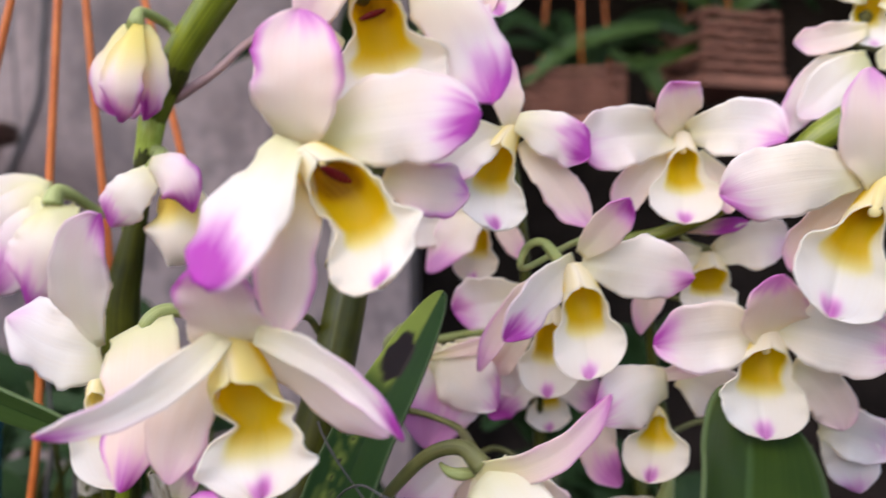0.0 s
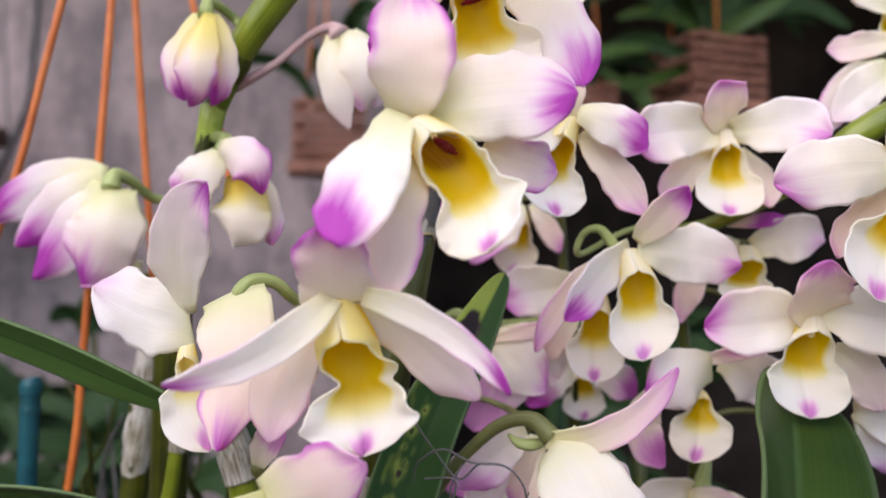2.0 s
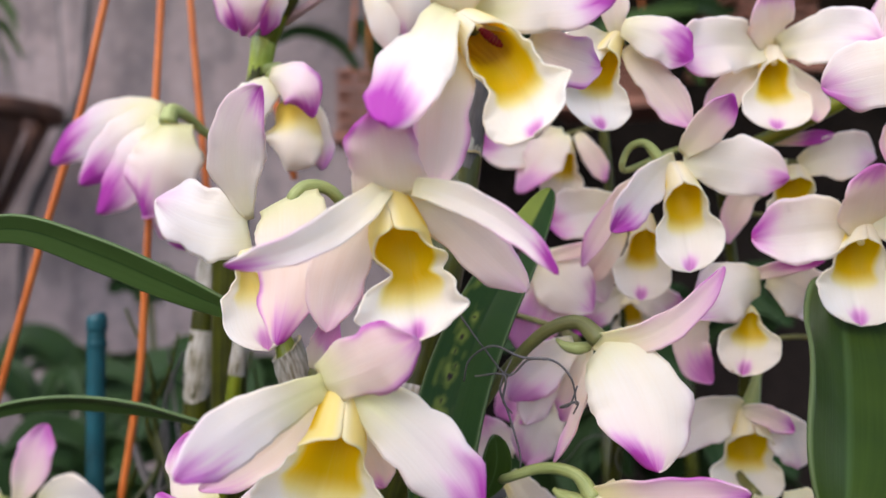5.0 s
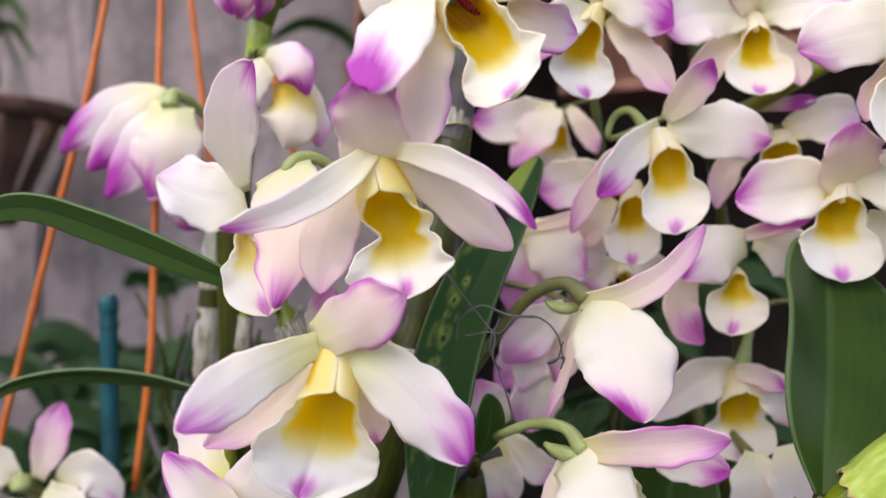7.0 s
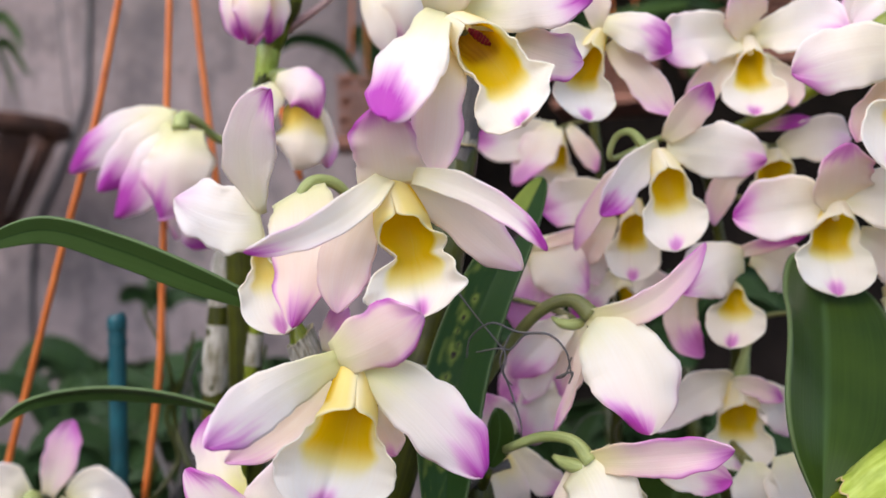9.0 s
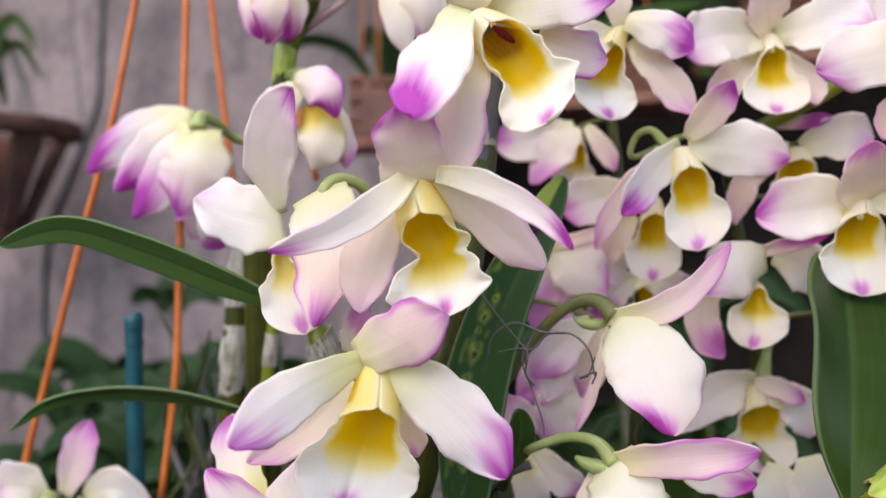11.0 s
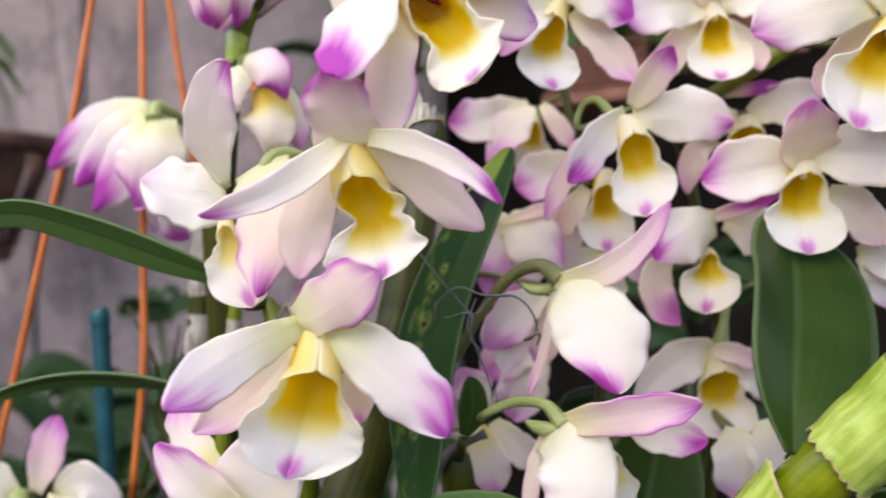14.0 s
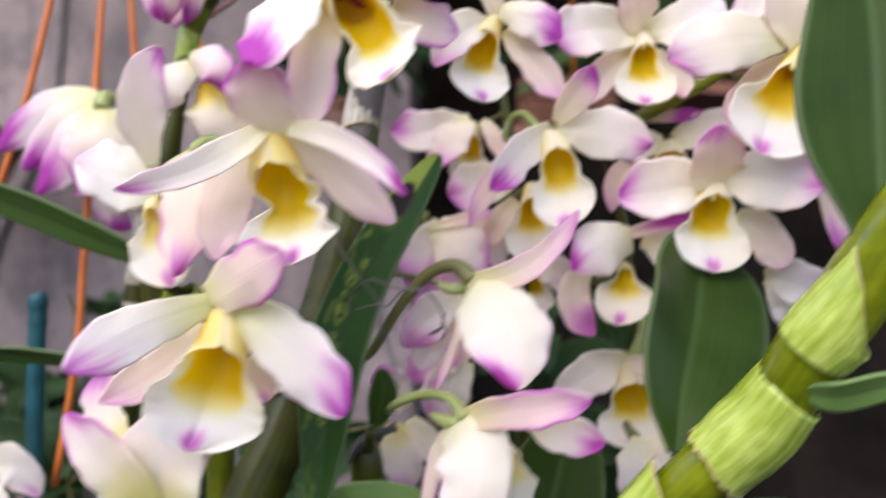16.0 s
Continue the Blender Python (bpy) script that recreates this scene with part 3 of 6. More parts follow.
tube("pedicel", [(-0.0109, 0.1580, 1.2538), (-0.0126, 0.1829, 1.2540), (-0.0168, 0.2145, 1.2506), (-0.0207, 0.2270, 1.2432)], [0.0020, 0.0010, 0.0009, 0.0010], PEDICEL_DARK, f)

f = thing('orchid_flower', (0.0133, 0.2150, 1.2844), 'white orchid flower with magenta petal tips and yellow throat', 'orchid flower', 'flowers of the orchid')
petal(f, 'petal', [(0.0143, 0.2150, 1.2906), (0.0241, 0.2120, 1.2808), (0.0311, 0.2130, 1.2686)], 0.0074, m=0.6, pk=0.7, ps=0.78, ed=0.35, bl=0.06)
petal(f, 'sepal', [(0.0127, 0.2170, 1.2898), (0.0137, 0.2150, 1.2785), (0.0140, 0.2170, 1.2632)], 0.0063, pk=0.3, ps=0.8, ed=0.3)
petal(f, 'petal', [(0.0135, 0.2150, 1.2906), (0.0051, 0.2150, 1.2965), (0.0004, 0.2150, 1.3069)], 0.0083)
petal(f, 'sepal', [(0.0127, 0.2180, 1.2901), (0.0007, 0.2160, 1.2861), (-0.0070, 0.2180, 1.2836)], 0.0045, pk=0.9, ps=0.4)
lp = lip(f, (0.0088, 0.2200, 1.2961), (0.0127, 0.2150, 1.2793), (0.0178, 0.2140, 1.2630), 0.0099, 0.0048)
tube("pedicel", [(0.0132, 0.2180, 1.2843), (0.0091, 0.2369, 1.2817), (-0.0046, 0.2445, 1.2661), (-0.0207, 0.2270, 1.2432)], [0.0020, 0.0010, 0.0009, 0.0010], PEDICEL_DARK, f)

f = thing('orchid_flower', (0.0218, 0.2120, 1.2319), 'white orchid flower with magenta petal tips and yellow throat', 'orchid flower', 'flowers of the orchid')
petal(f, 'sepal', [(0.0207, 0.2150, 1.2342), (0.0195, 0.2130, 1.2427), (0.0174, 0.2150, 1.2542)], 0.0041, pk=0.4, ps=0.5, bl=0.25, ed=0.4)
petal(f, 'petal', [(0.0185, 0.2140, 1.2319), (0.0097, 0.2100, 1.2280), (0.0017, 0.2120, 1.2187)], 0.0058, pk=0.5)
petal(f, 'sepal', [(0.0237, 0.2160, 1.2306), (0.0324, 0.2140, 1.2194), (0.0411, 0.2140, 1.2082)], 0.0050, m=0.5, pk=0.4, ps=0.7, bl=0.12, ed=0.3)
petal(f, 'petal', [(0.0220, 0.2120, 1.2353), (0.0311, 0.2090, 1.2313), (0.0401, 0.2100, 1.2256)], 0.0060, m=0.6, b=0.4, p=2.8, pk=0.85, ps=0.58, bl=0.06, cup=-0.2)
lp = lip(f, (0.0208, 0.2170, 1.2340), (0.0158, 0.2120, 1.2227), (0.0167, 0.2110, 1.2074), 0.0090, 0.0049, ti=0.5)
tube("pedicel", [(0.0217, 0.2150, 1.2318), (0.0168, 0.2342, 1.2340), (-0.0003, 0.2429, 1.2380), (-0.0208, 0.2268, 1.2397)], [0.0020, 0.0010, 0.0009, 0.0010], PEDICEL_DARK, f)

f = thing('orchid_flower', (0.0102, 0.2920, 1.2138), 'pale orchid flower with magenta tips, half turned away', 'orchid flower', 'flowers of the orchid')
petal(f, 'petal', [(0.0124, 0.2760, 1.2129), (-0.0019, 0.2740, 1.2097), (-0.0179, 0.2720, 1.2092)], 0.0081, m=0.6, pk=0.8, ps=0.72, bl=0.03)
petal(f, 'sepal', [(0.0167, 0.2800, 1.2139), (0.0219, 0.2780, 1.2068), (0.0266, 0.2780, 1.1970)], 0.0037, pk=0.5, bl=0.3)
lp = lip(f, (0.0126, 0.2800, 1.2135), (0.0124, 0.2760, 1.2022), (0.0099, 0.2760, 1.1892), 0.0073, 0.0034)
petal(f, 'petal', [(0.0117, 0.2740, 1.2137), (0.0054, 0.2720, 1.2056), (-0.0043, 0.2720, 1.1929)], 0.0072, m=0.5, pk=0.5, ps=0.6, bl=0.25, ed=0.4, face=25)
tube("pedicel", [(0.0101, 0.2950, 1.2137), (0.0110, 0.3115, 1.2154), (0.0172, 0.3095, 1.2176), (0.0259, 0.2800, 1.2173)], [0.0020, 0.0010, 0.0009, 0.0010], PEDICEL_DARK, f)

f = thing('orchid_flower', (0.0727, 0.2380, 1.2317), 'white orchid flower with magenta petal tips and yellow throat', 'orchid flower', 'flowers of the orchid')
petal(f, 'sepal', [(0.0675, 0.2400, 1.2296), (0.0579, 0.2360, 1.2213), (0.0516, 0.2320, 1.2103)], 0.0048, pk=0.35, bl=0.15, ed=0.3)
petal(f, 'sepal', [(0.0756, 0.2400, 1.2295), (0.0805, 0.2360, 1.2204), (0.0821, 0.2320, 1.2118)], 0.0045, pk=0.3)
petal(f, 'sepal', [(0.0702, 0.2380, 1.2350), (0.0668, 0.2300, 1.2411), (0.0640, 0.2240, 1.2470)], 0.0069, m=0.55, b=0.4, p=2.4, pk=0.6, ps=0.72, bl=0.16, ed=0.35)
petal(f, 'petal', [(0.0684, 0.2370, 1.2341), (0.0527, 0.2260, 1.2333), (0.0375, 0.2190, 1.2291)], 0.0086, m=0.6, b=0.3, p=2.6, pk=0.85, ps=0.72, bl=0.05, ruf=0.06)
petal(f, 'petal', [(0.0720, 0.2370, 1.2341), (0.0817, 0.2240, 1.2341), (0.0908, 0.2130, 1.2306)], 0.0079, m=0.55, b=0.35, p=2.8, pk=0.65, ps=0.72, bl=0.04, ruf=0.04)
lp = lip(f, (0.0702, 0.2380, 1.2342), (0.0702, 0.2320, 1.2234), (0.0691, 0.2270, 1.2093), 0.0101, 0.0044, frill=0.06, ti=0.2)
column(f, (0.0700, 0.2370, 1.2341), (0.0699, 0.2340, 1.2294), 0.0018)
tube("pedicel", [(0.0726, 0.2410, 1.2316), (0.0729, 0.2589, 1.2313), (0.0768, 0.2625, 1.2253), (0.0825, 0.2400, 1.2145)], [0.0020, 0.0010, 0.0009, 0.0010], PEDICEL_DARK, f)

f = thing('orchid_flower', (0.1069, 0.1940, 1.2142), 'white orchid flower with magenta petal tips and yellow throat', 'orchid flower', 'flowers of the orchid')
petal(f, 'sepal', [(0.1063, 0.1980, 1.2183), (0.1026, 0.1940, 1.2312), (0.1033, 0.1960, 1.2450)], 0.0074, m=0.5, b=0.5, p=2.2, pk=0.5, ps=0.75, ed=0.5, bl=0.18, cup=0.3)
petal(f, 'petal', [(0.1079, 0.1990, 1.2184), (0.1191, 0.1990, 1.2200), (0.1323, 0.2000, 1.2195)], 0.0084, pk=0.7)
petal(f, 'sepal', [(0.1112, 0.2020, 1.1859), (0.1176, 0.2020, 1.1728), (0.1205, 0.2020, 1.1578)], 0.0045, pk=0.75, ps=0.6, bl=0.2)
petal(f, 'sepal', [(0.1072, 0.2040, 1.2179), (0.0938, 0.2040, 1.2084), (0.0878, 0.2020, 1.1974)], 0.0044, pk=0.3, bl=0.2)
petal(f, 'petal', [(0.1012, 0.1970, 1.2206), (0.0837, 0.1920, 1.2190), (0.0691, 0.1970, 1.2158)], 0.0091, m=0.55, b=0.35, p=2.8, pk=0.75, ps=0.8, bl=0.04, cup=-0.15)
lp = lip(f, (0.1093, 0.1990, 1.2191), (0.1001, 0.1940, 1.2052), (0.0923, 0.1900, 1.1876), 0.0125, 0.0044, red=0.6, frill=0.08, ti=0.4)
column(f, (0.1075, 0.1980, 1.2184), (0.1026, 0.1920, 1.2115), 0.0027)
tube("pedicel", [(0.1068, 0.1970, 1.2141), (0.1051, 0.2190, 1.2160), (0.1002, 0.2390, 1.2199), (0.0948, 0.2370, 1.2218)], [0.0020, 0.0010, 0.0009, 0.0010], PEDICEL_DARK, f)

f = thing('orchid_flower', (0.1290, 0.2500, 1.2713), 'white orchid flower with magenta petal tips and yellow throat', 'orchid flower', 'flowers of the orchid')
petal(f, 'sepal', [(0.1280, 0.2500, 1.2668), (0.1166, 0.2490, 1.2643), (0.1065, 0.2500, 1.2629)], 0.0047, pk=0.3, bl=0.25, b=0.4)
petal(f, 'sepal', [(0.1335, 0.2520, 1.2617), (0.1396, 0.2500, 1.2628), (0.1476, 0.2520, 1.2658)], 0.0021, pk=0.3, bl=0.4)
petal(f, 'sepal', [(0.1305, 0.2500, 1.2780), (0.1360, 0.2480, 1.2872), (0.1415, 0.2500, 1.2984)], 0.0077, pk=0.3, bl=0.25, ed=0.3)
petal(f, 'petal', [(0.1279, 0.2500, 1.2761), (0.1168, 0.2470, 1.2822), (0.1070, 0.2500, 1.2921)], 0.0062, m=0.5, pk=0.6, ps=0.85, bl=0.03)
petal(f, 'petal', [(0.1323, 0.2500, 1.2762), (0.1448, 0.2470, 1.2753), (0.1621, 0.2500, 1.2821)], 0.0083, pk=0.6, bl=0.02)
lp = lip(f, (0.1300, 0.2530, 1.2792), (0.1287, 0.2490, 1.2716), (0.1303, 0.2490, 1.2614), 0.0073, 0.0042, ti=0.7, pk=0.5)
tube("pedicel", [(0.1289, 0.2530, 1.2712), (0.1294, 0.2693, 1.2710), (0.1336, 0.2667, 1.2653), (0.1396, 0.2365, 1.2550)], [0.0020, 0.0010, 0.0009, 0.0010], PEDICEL_DARK, f)

f = thing('orchid_flower', (0.1193, 0.2500, 1.2544), 'white orchid flower seen from behind, pink edged, on a green cane', 'orchid flower', 'flowers of the orchid')
petal(f, 'petal', [(0.1247, 0.2500, 1.2580), (0.1125, 0.2500, 1.2504), (0.1038, 0.2500, 1.2348)], 0.0060, pk=0.4, bl=0.2, ed=0.4, gr=0.5)
petal(f, 'petal', [(0.1309, 0.2500, 1.2569), (0.1396, 0.2500, 1.2588), (0.1484, 0.2500, 1.2599)], 0.0053, bl=0.05)
petal(f, 'petal', [(0.1269, 0.2470, 1.2569), (0.1169, 0.2450, 1.2498), (0.1065, 0.2460, 1.2397)], 0.0065, bl=0.04, pk=0.2, gr=0.6)
tube("pedicel", [(0.1193, 0.2530, 1.2543), (0.1192, 0.2692, 1.2549), (0.1211, 0.2661, 1.2525), (0.1245, 0.2352, 1.2463)], [0.0020, 0.0010, 0.0009, 0.0010], PEDICEL_DARK, f)

f = thing('orchid_flower', (0.0823, 0.2450, 1.2004), 'cream orchid flower shaded by its neighbours', 'orchid flower', 'flowers of the orchid')
petal(f, 'petal', [(0.0827, 0.2470, 1.1999), (0.0928, 0.2450, 1.2030), (0.1054, 0.2470, 1.2029)], 0.0073, pk=0.3, bl=0.1)
petal(f, 'sepal', [(0.0722, 0.2480, 1.1931), (0.0645, 0.2470, 1.1881), (0.0612, 0.2480, 1.1757)], 0.0044, pk=0.3, bl=0.35)
petal(f, 'sepal', [(0.0738, 0.2450, 1.2070), (0.0823, 0.2430, 1.2080), (0.0920, 0.2450, 1.2096)], 0.0022, pk=0.7, ps=0.3, bl=0.5)
petal(f, 'petal', [(0.0786, 0.2470, 1.1999), (0.0698, 0.2450, 1.1983), (0.0636, 0.2470, 1.1948)], 0.0055, pk=0.5)
lp = lip(f, (0.0820, 0.2500, 1.1998), (0.0811, 0.2450, 1.1913), (0.0814, 0.2460, 1.1828), 0.0090, 0.0057, pk=0.1)
tube("pedicel", [(0.0822, 0.2480, 1.2003), (0.0806, 0.2654, 1.2025), (0.0767, 0.2671, 1.2069), (0.0729, 0.2422, 1.2092)], [0.0020, 0.0010, 0.0009, 0.0010], PEDICEL_DARK, f)

f = thing('orchid_flower', (0.0852, 0.2120, 1.1809), 'white orchid flower with magenta petal tips and yellow throat', 'orchid flower', 'flowers of the orchid')
petal(f, 'sepal', [(0.0934, 0.2150, 1.1722), (0.1023, 0.2150, 1.1652), (0.1067, 0.2150, 1.1553)], 0.0065, m=0.55, pk=0.2, bl=0.16, ed=0.2)
petal(f, 'sepal', [(0.0865, 0.2120, 1.1800), (0.0840, 0.2040, 1.1881), (0.0847, 0.1980, 1.1966)], 0.0081, m=0.5, b=0.6, p=2.2, pk=0.65, ps=0.68, ed=0.35, bl=0.15)
petal(f, 'petal', [(0.0845, 0.2120, 1.1812), (0.0714, 0.2100, 1.1799), (0.0574, 0.2130, 1.1777)], 0.0087, m=0.6, b=0.35, p=2.6, pk=0.85, ps=0.76, bl=0.07)
petal(f, 'petal', [(0.0864, 0.2120, 1.1831), (0.0986, 0.2030, 1.1816), (0.1114, 0.1940, 1.1786)], 0.0088, m=0.6, b=0.35, p=2.8, pk=0.8, ps=0.75, bl=0.07, ruf=0.05)
lp = lip(f, (0.0865, 0.2140, 1.1812), (0.0845, 0.2080, 1.1712), (0.0839, 0.2060, 1.1551), 0.0110, 0.0057, frill=0.06, ti=0.22)
column(f, (0.0857, 0.2120, 1.1808), (0.0845, 0.2090, 1.1768), 0.0019)
tube("pedicel", [(0.0851, 0.2150, 1.1808), (0.0826, 0.2387, 1.1826), (0.0752, 0.2654, 1.1852), (0.0670, 0.2719, 1.1851)], [0.0020, 0.0010, 0.0009, 0.0010], PEDICEL_DARK, f)

f = thing('orchid_flower', (0.0305, 0.2400, 1.1824), 'white orchid flower with magenta petal tips and yellow throat', 'orchid flower', 'flowers of the orchid')
petal(f, 'petal', [(0.0273, 0.2400, 1.1875), (0.0163, 0.2460, 1.1856), (0.0043, 0.2520, 1.1829)], 0.0084, m=0.6, pk=0.8, ps=0.72, bl=0.06)
petal(f, 'sepal', [(0.0275, 0.2430, 1.1801), (0.0210, 0.2420, 1.1713), (0.0165, 0.2430, 1.1641)], 0.0043, pk=0.5, bl=0.2)
lp = lip(f, (0.0338, 0.2430, 1.1850), (0.0332, 0.2380, 1.1737), (0.0320, 0.2360, 1.1587), 0.0088, 0.0044, frill=0.06)
tube("pedicel", [(0.0304, 0.2430, 1.1823), (0.0295, 0.2647, 1.1835), (0.0289, 0.2835, 1.1836), (0.0290, 0.2800, 1.1805)], [0.0020, 0.0010, 0.0009, 0.0010], PEDICEL_DARK, f)

f = thing('orchid_flower', (0.0367, 0.2140, 1.2005), 'white orchid flower with purple streaked petals on a hooked stalk', 'orchid flower', 'flowers of the orchid')
petal(f, 'sepal', [(0.0309, 0.2180, 1.1959), (0.0210, 0.2170, 1.1861), (0.0122, 0.2180, 1.1697)], 0.0033, pk=0.4, bl=0.35, ed=0.4)
petal(f, 'petal', [(0.0370, 0.2160, 1.1997), (0.0275, 0.2100, 1.1910), (0.0185, 0.2060, 1.1797)], 0.0057, m=0.6, pk=1.0, ps=0.7, bl=0.12, face=-25)
petal(f, 'sepal', [(0.0387, 0.2140, 1.2010), (0.0443, 0.2080, 1.2084), (0.0486, 0.2020, 1.2153)], 0.0048, m=0.55, p=1.8, pk=0.7, ps=0.66, bl=0.3, ed=0.5)
petal(f, 'petal', [(0.0390, 0.2140, 1.1989), (0.0529, 0.2140, 1.1974), (0.0690, 0.2180, 1.1947)], 0.0078, m=0.55, b=0.4, p=3, pk=0.85, ps=0.82, bl=0.08, cup=-0.15)
lp = lip(f, (0.0367, 0.2170, 1.1982), (0.0399, 0.2120, 1.1856), (0.0407, 0.2110, 1.1688), 0.0095, 0.0052, frill=0.08, ti=0.35)
tube('pedicel', [(0.0561, 0.2450, 1.2076), (0.0410, 0.2400, 1.2039), (0.0246, 0.2220, 1.1970), (0.0248, 0.2180, 1.2026), (0.0291, 0.2160, 1.2041), (0.0338, 0.2160, 1.1985)], [0.0009, 0.0009, 0.0009, 0.0010, 0.0012, 0.0019], PEDICEL, f, '')

f = thing('orchid_flower', (0.0337, 0.2750, 1.1576), 'pale orchid flower crowded behind the others', 'orchid flower', 'flowers of the orchid')
petal(f, 'petal', [(0.0341, 0.2770, 1.1573), (0.0249, 0.2750, 1.1526), (0.0163, 0.2770, 1.1433)], 0.0062, pk=0.8, ps=0.6, bl=0.15)
petal(f, 'petal', [(0.0351, 0.2770, 1.1574), (0.0446, 0.2750, 1.1547), (0.0538, 0.2770, 1.1465)], 0.0066, pk=0.7, ps=0.6, bl=0.2)
petal(f, 'sepal', [(0.0348, 0.2780, 1.1579), (0.0388, 0.2760, 1.1654), (0.0431, 0.2780, 1.1722)], 0.0051, pk=0.5, bl=0.2)
lp = lip(f, (0.0351, 0.2800, 1.1570), (0.0358, 0.2750, 1.1498), (0.0367, 0.2760, 1.1386), 0.0074, 0.0039)
tube("pedicel", [(0.0336, 0.2780, 1.1575), (0.0326, 0.2962, 1.1591), (0.0311, 0.3010, 1.1607), (0.0302, 0.2800, 1.1596)], [0.0020, 0.0010, 0.0009, 0.0010], PEDICEL_DARK, f)

f = thing('orchid_flower', (0.0103, 0.2650, 1.1256), 'pink tinged orchid flower in the shade behind', 'orchid flower', 'flowers of the orchid')
petal(f, 'petal', [(0.0105, 0.2670, 1.1253), (0.0008, 0.2650, 1.1238), (-0.0110, 0.2670, 1.1155)], 0.0083, pk=0.6, ps=0.6, bl=0.25)
petal(f, 'petal', [(0.0093, 0.2670, 1.1232), (0.0035, 0.2650, 1.1132), (-0.0012, 0.2670, 1.0991)], 0.0087, pk=0.5, ps=0.7, bl=0.2)
tube("pedicel", [(0.0102, 0.2680, 1.1255), (0.0118, 0.2872, 1.1268), (0.0206, 0.2960, 1.1271), (0.0325, 0.2800, 1.1241)], [0.0020, 0.0010, 0.0009, 0.0010], PEDICEL_DARK, f)

f = thing('orchid_flower', (0.0536, 0.2300, 1.1651), 'cream orchid flower half closed with a purple edge', 'orchid flower', 'flowers of the orchid')
petal(f, 'petal', [(0.0686, 0.2340, 1.1659), (0.0783, 0.2330, 1.1617), (0.0861, 0.2340, 1.1552)], 0.0075, pk=0.1, bl=0.1)
petal(f, 'sepal', [(0.0514, 0.2330, 1.1585), (0.0460, 0.2320, 1.1466), (0.0528, 0.2330, 1.1345)], 0.0052, pk=0.6, ps=0.6, bl=0.25)
lp = lip(f, (0.0612, 0.2310, 1.1579), (0.0617, 0.2260, 1.1520), (0.0586, 0.2230, 1.1385), 0.0090, 0.0026, frill=0.06, yel=1.0, ys=0.6, ti=0.5)
petal(f, 'petal', [(0.0640, 0.2260, 1.1656), (0.0538, 0.2200, 1.1630), (0.0441, 0.2200, 1.1554)], 0.0081, m=0.5, b=0.5, p=2.0, pk=1.0, ps=0.72, bl=0.05, cup=-0.35, ed=0.5)
petal(f, 'sepal', [(0.0561, 0.2280, 1.1658), (0.0703, 0.2260, 1.1692), (0.0839, 0.2260, 1.1732)], 0.0023, pk=0.75, ps=0.4, bl=0.35)
tube('pedicel', [(0.0716, 0.2750, 1.1532), (0.0617, 0.2635, 1.1527), (0.0522, 0.2400, 1.1527), (0.0494, 0.2360, 1.1626), (0.0536, 0.2300, 1.1655)], [0.0015, 0.0015, 0.0015, 0.0016, 0.0023], PEDICEL_DARK, f, '')

f = thing('orchid_flower', (-0.0044, 0.2420, 1.1748), 'white orchid flower turned aside with pink lower petals', 'orchid flower', 'flowers of the orchid')
petal(f, 'petal', [(0.0051, 0.2460, 1.1713), (0.0158, 0.2440, 1.1674), (0.0223, 0.2460, 1.1574)], 0.0066, pk=0.2, bl=0.1)
petal(f, 'petal', [(0.0041, 0.2440, 1.1717), (0.0007, 0.2420, 1.1609), (-0.0039, 0.2440, 1.1415)], 0.0113, m=0.5, b=0.5, pk=0.5, ps=0.5, bl=0.2)
petal(f, 'petal', [(0.0003, 0.2400, 1.1709), (0.0077, 0.2370, 1.1645), (0.0175, 0.2380, 1.1550)], 0.0092, m=0.5, b=0.5, pk=0.75, ps=0.82, bl=0.03, cup=-0.3)
petal(f, 'sepal', [(-0.0024, 0.2390, 1.1697), (0.0091, 0.2370, 1.1730), (0.0198, 0.2380, 1.1756)], 0.0021, pk=0.4, bl=0.4, gr=0.6)
tube('pedicel', [(0.0294, 0.2800, 1.1736), (0.0070, 0.2730, 1.1718), (-0.0151, 0.2540, 1.1703), (-0.0100, 0.2470, 1.1775), (-0.0036, 0.2420, 1.1743)], [0.0015, 0.0015, 0.0015, 0.0017, 0.0025], PEDICEL, f, '')

f = thing('orchid_flower', (0.0103, 0.2150, 1.1487), 'mauve tinged orchid flower hanging in the shade', 'orchid flower', 'flowers of the orchid')
petal(f, 'petal', [(0.0096, 0.2150, 1.1482), (0.0005, 0.2120, 1.1422), (-0.0081, 0.2130, 1.1328)], 0.0065, pk=0.5, ps=0.66, bl=0.4, ed=0.3)
petal(f, 'petal', [(0.0056, 0.2180, 1.1413), (0.0005, 0.2160, 1.1339), (-0.0035, 0.2160, 1.1253)], 0.0049, pk=0.2, bl=0.2, ed=0.3)
petal(f, 'petal', [(-0.0089, 0.2250, 1.1120), (-0.0130, 0.2230, 1.1184), (-0.0169, 0.2230, 1.1257)], 0.0061, pk=0.4, ps=0.6, bl=0.4)
petal(f, 'sepal', [(0.0129, 0.2180, 1.1466), (0.0106, 0.2170, 1.1373), (0.0068, 0.2180, 1.1258)], 0.0046, bl=0.1)
tube("pedicel", [(0.0102, 0.2180, 1.1486), (0.0050, 0.2357, 1.1508), (-0.0131, 0.2385, 1.1549), (-0.0348, 0.2150, 1.1566)], [0.0020, 0.0010, 0.0009, 0.0010], PEDICEL_DARK, f)

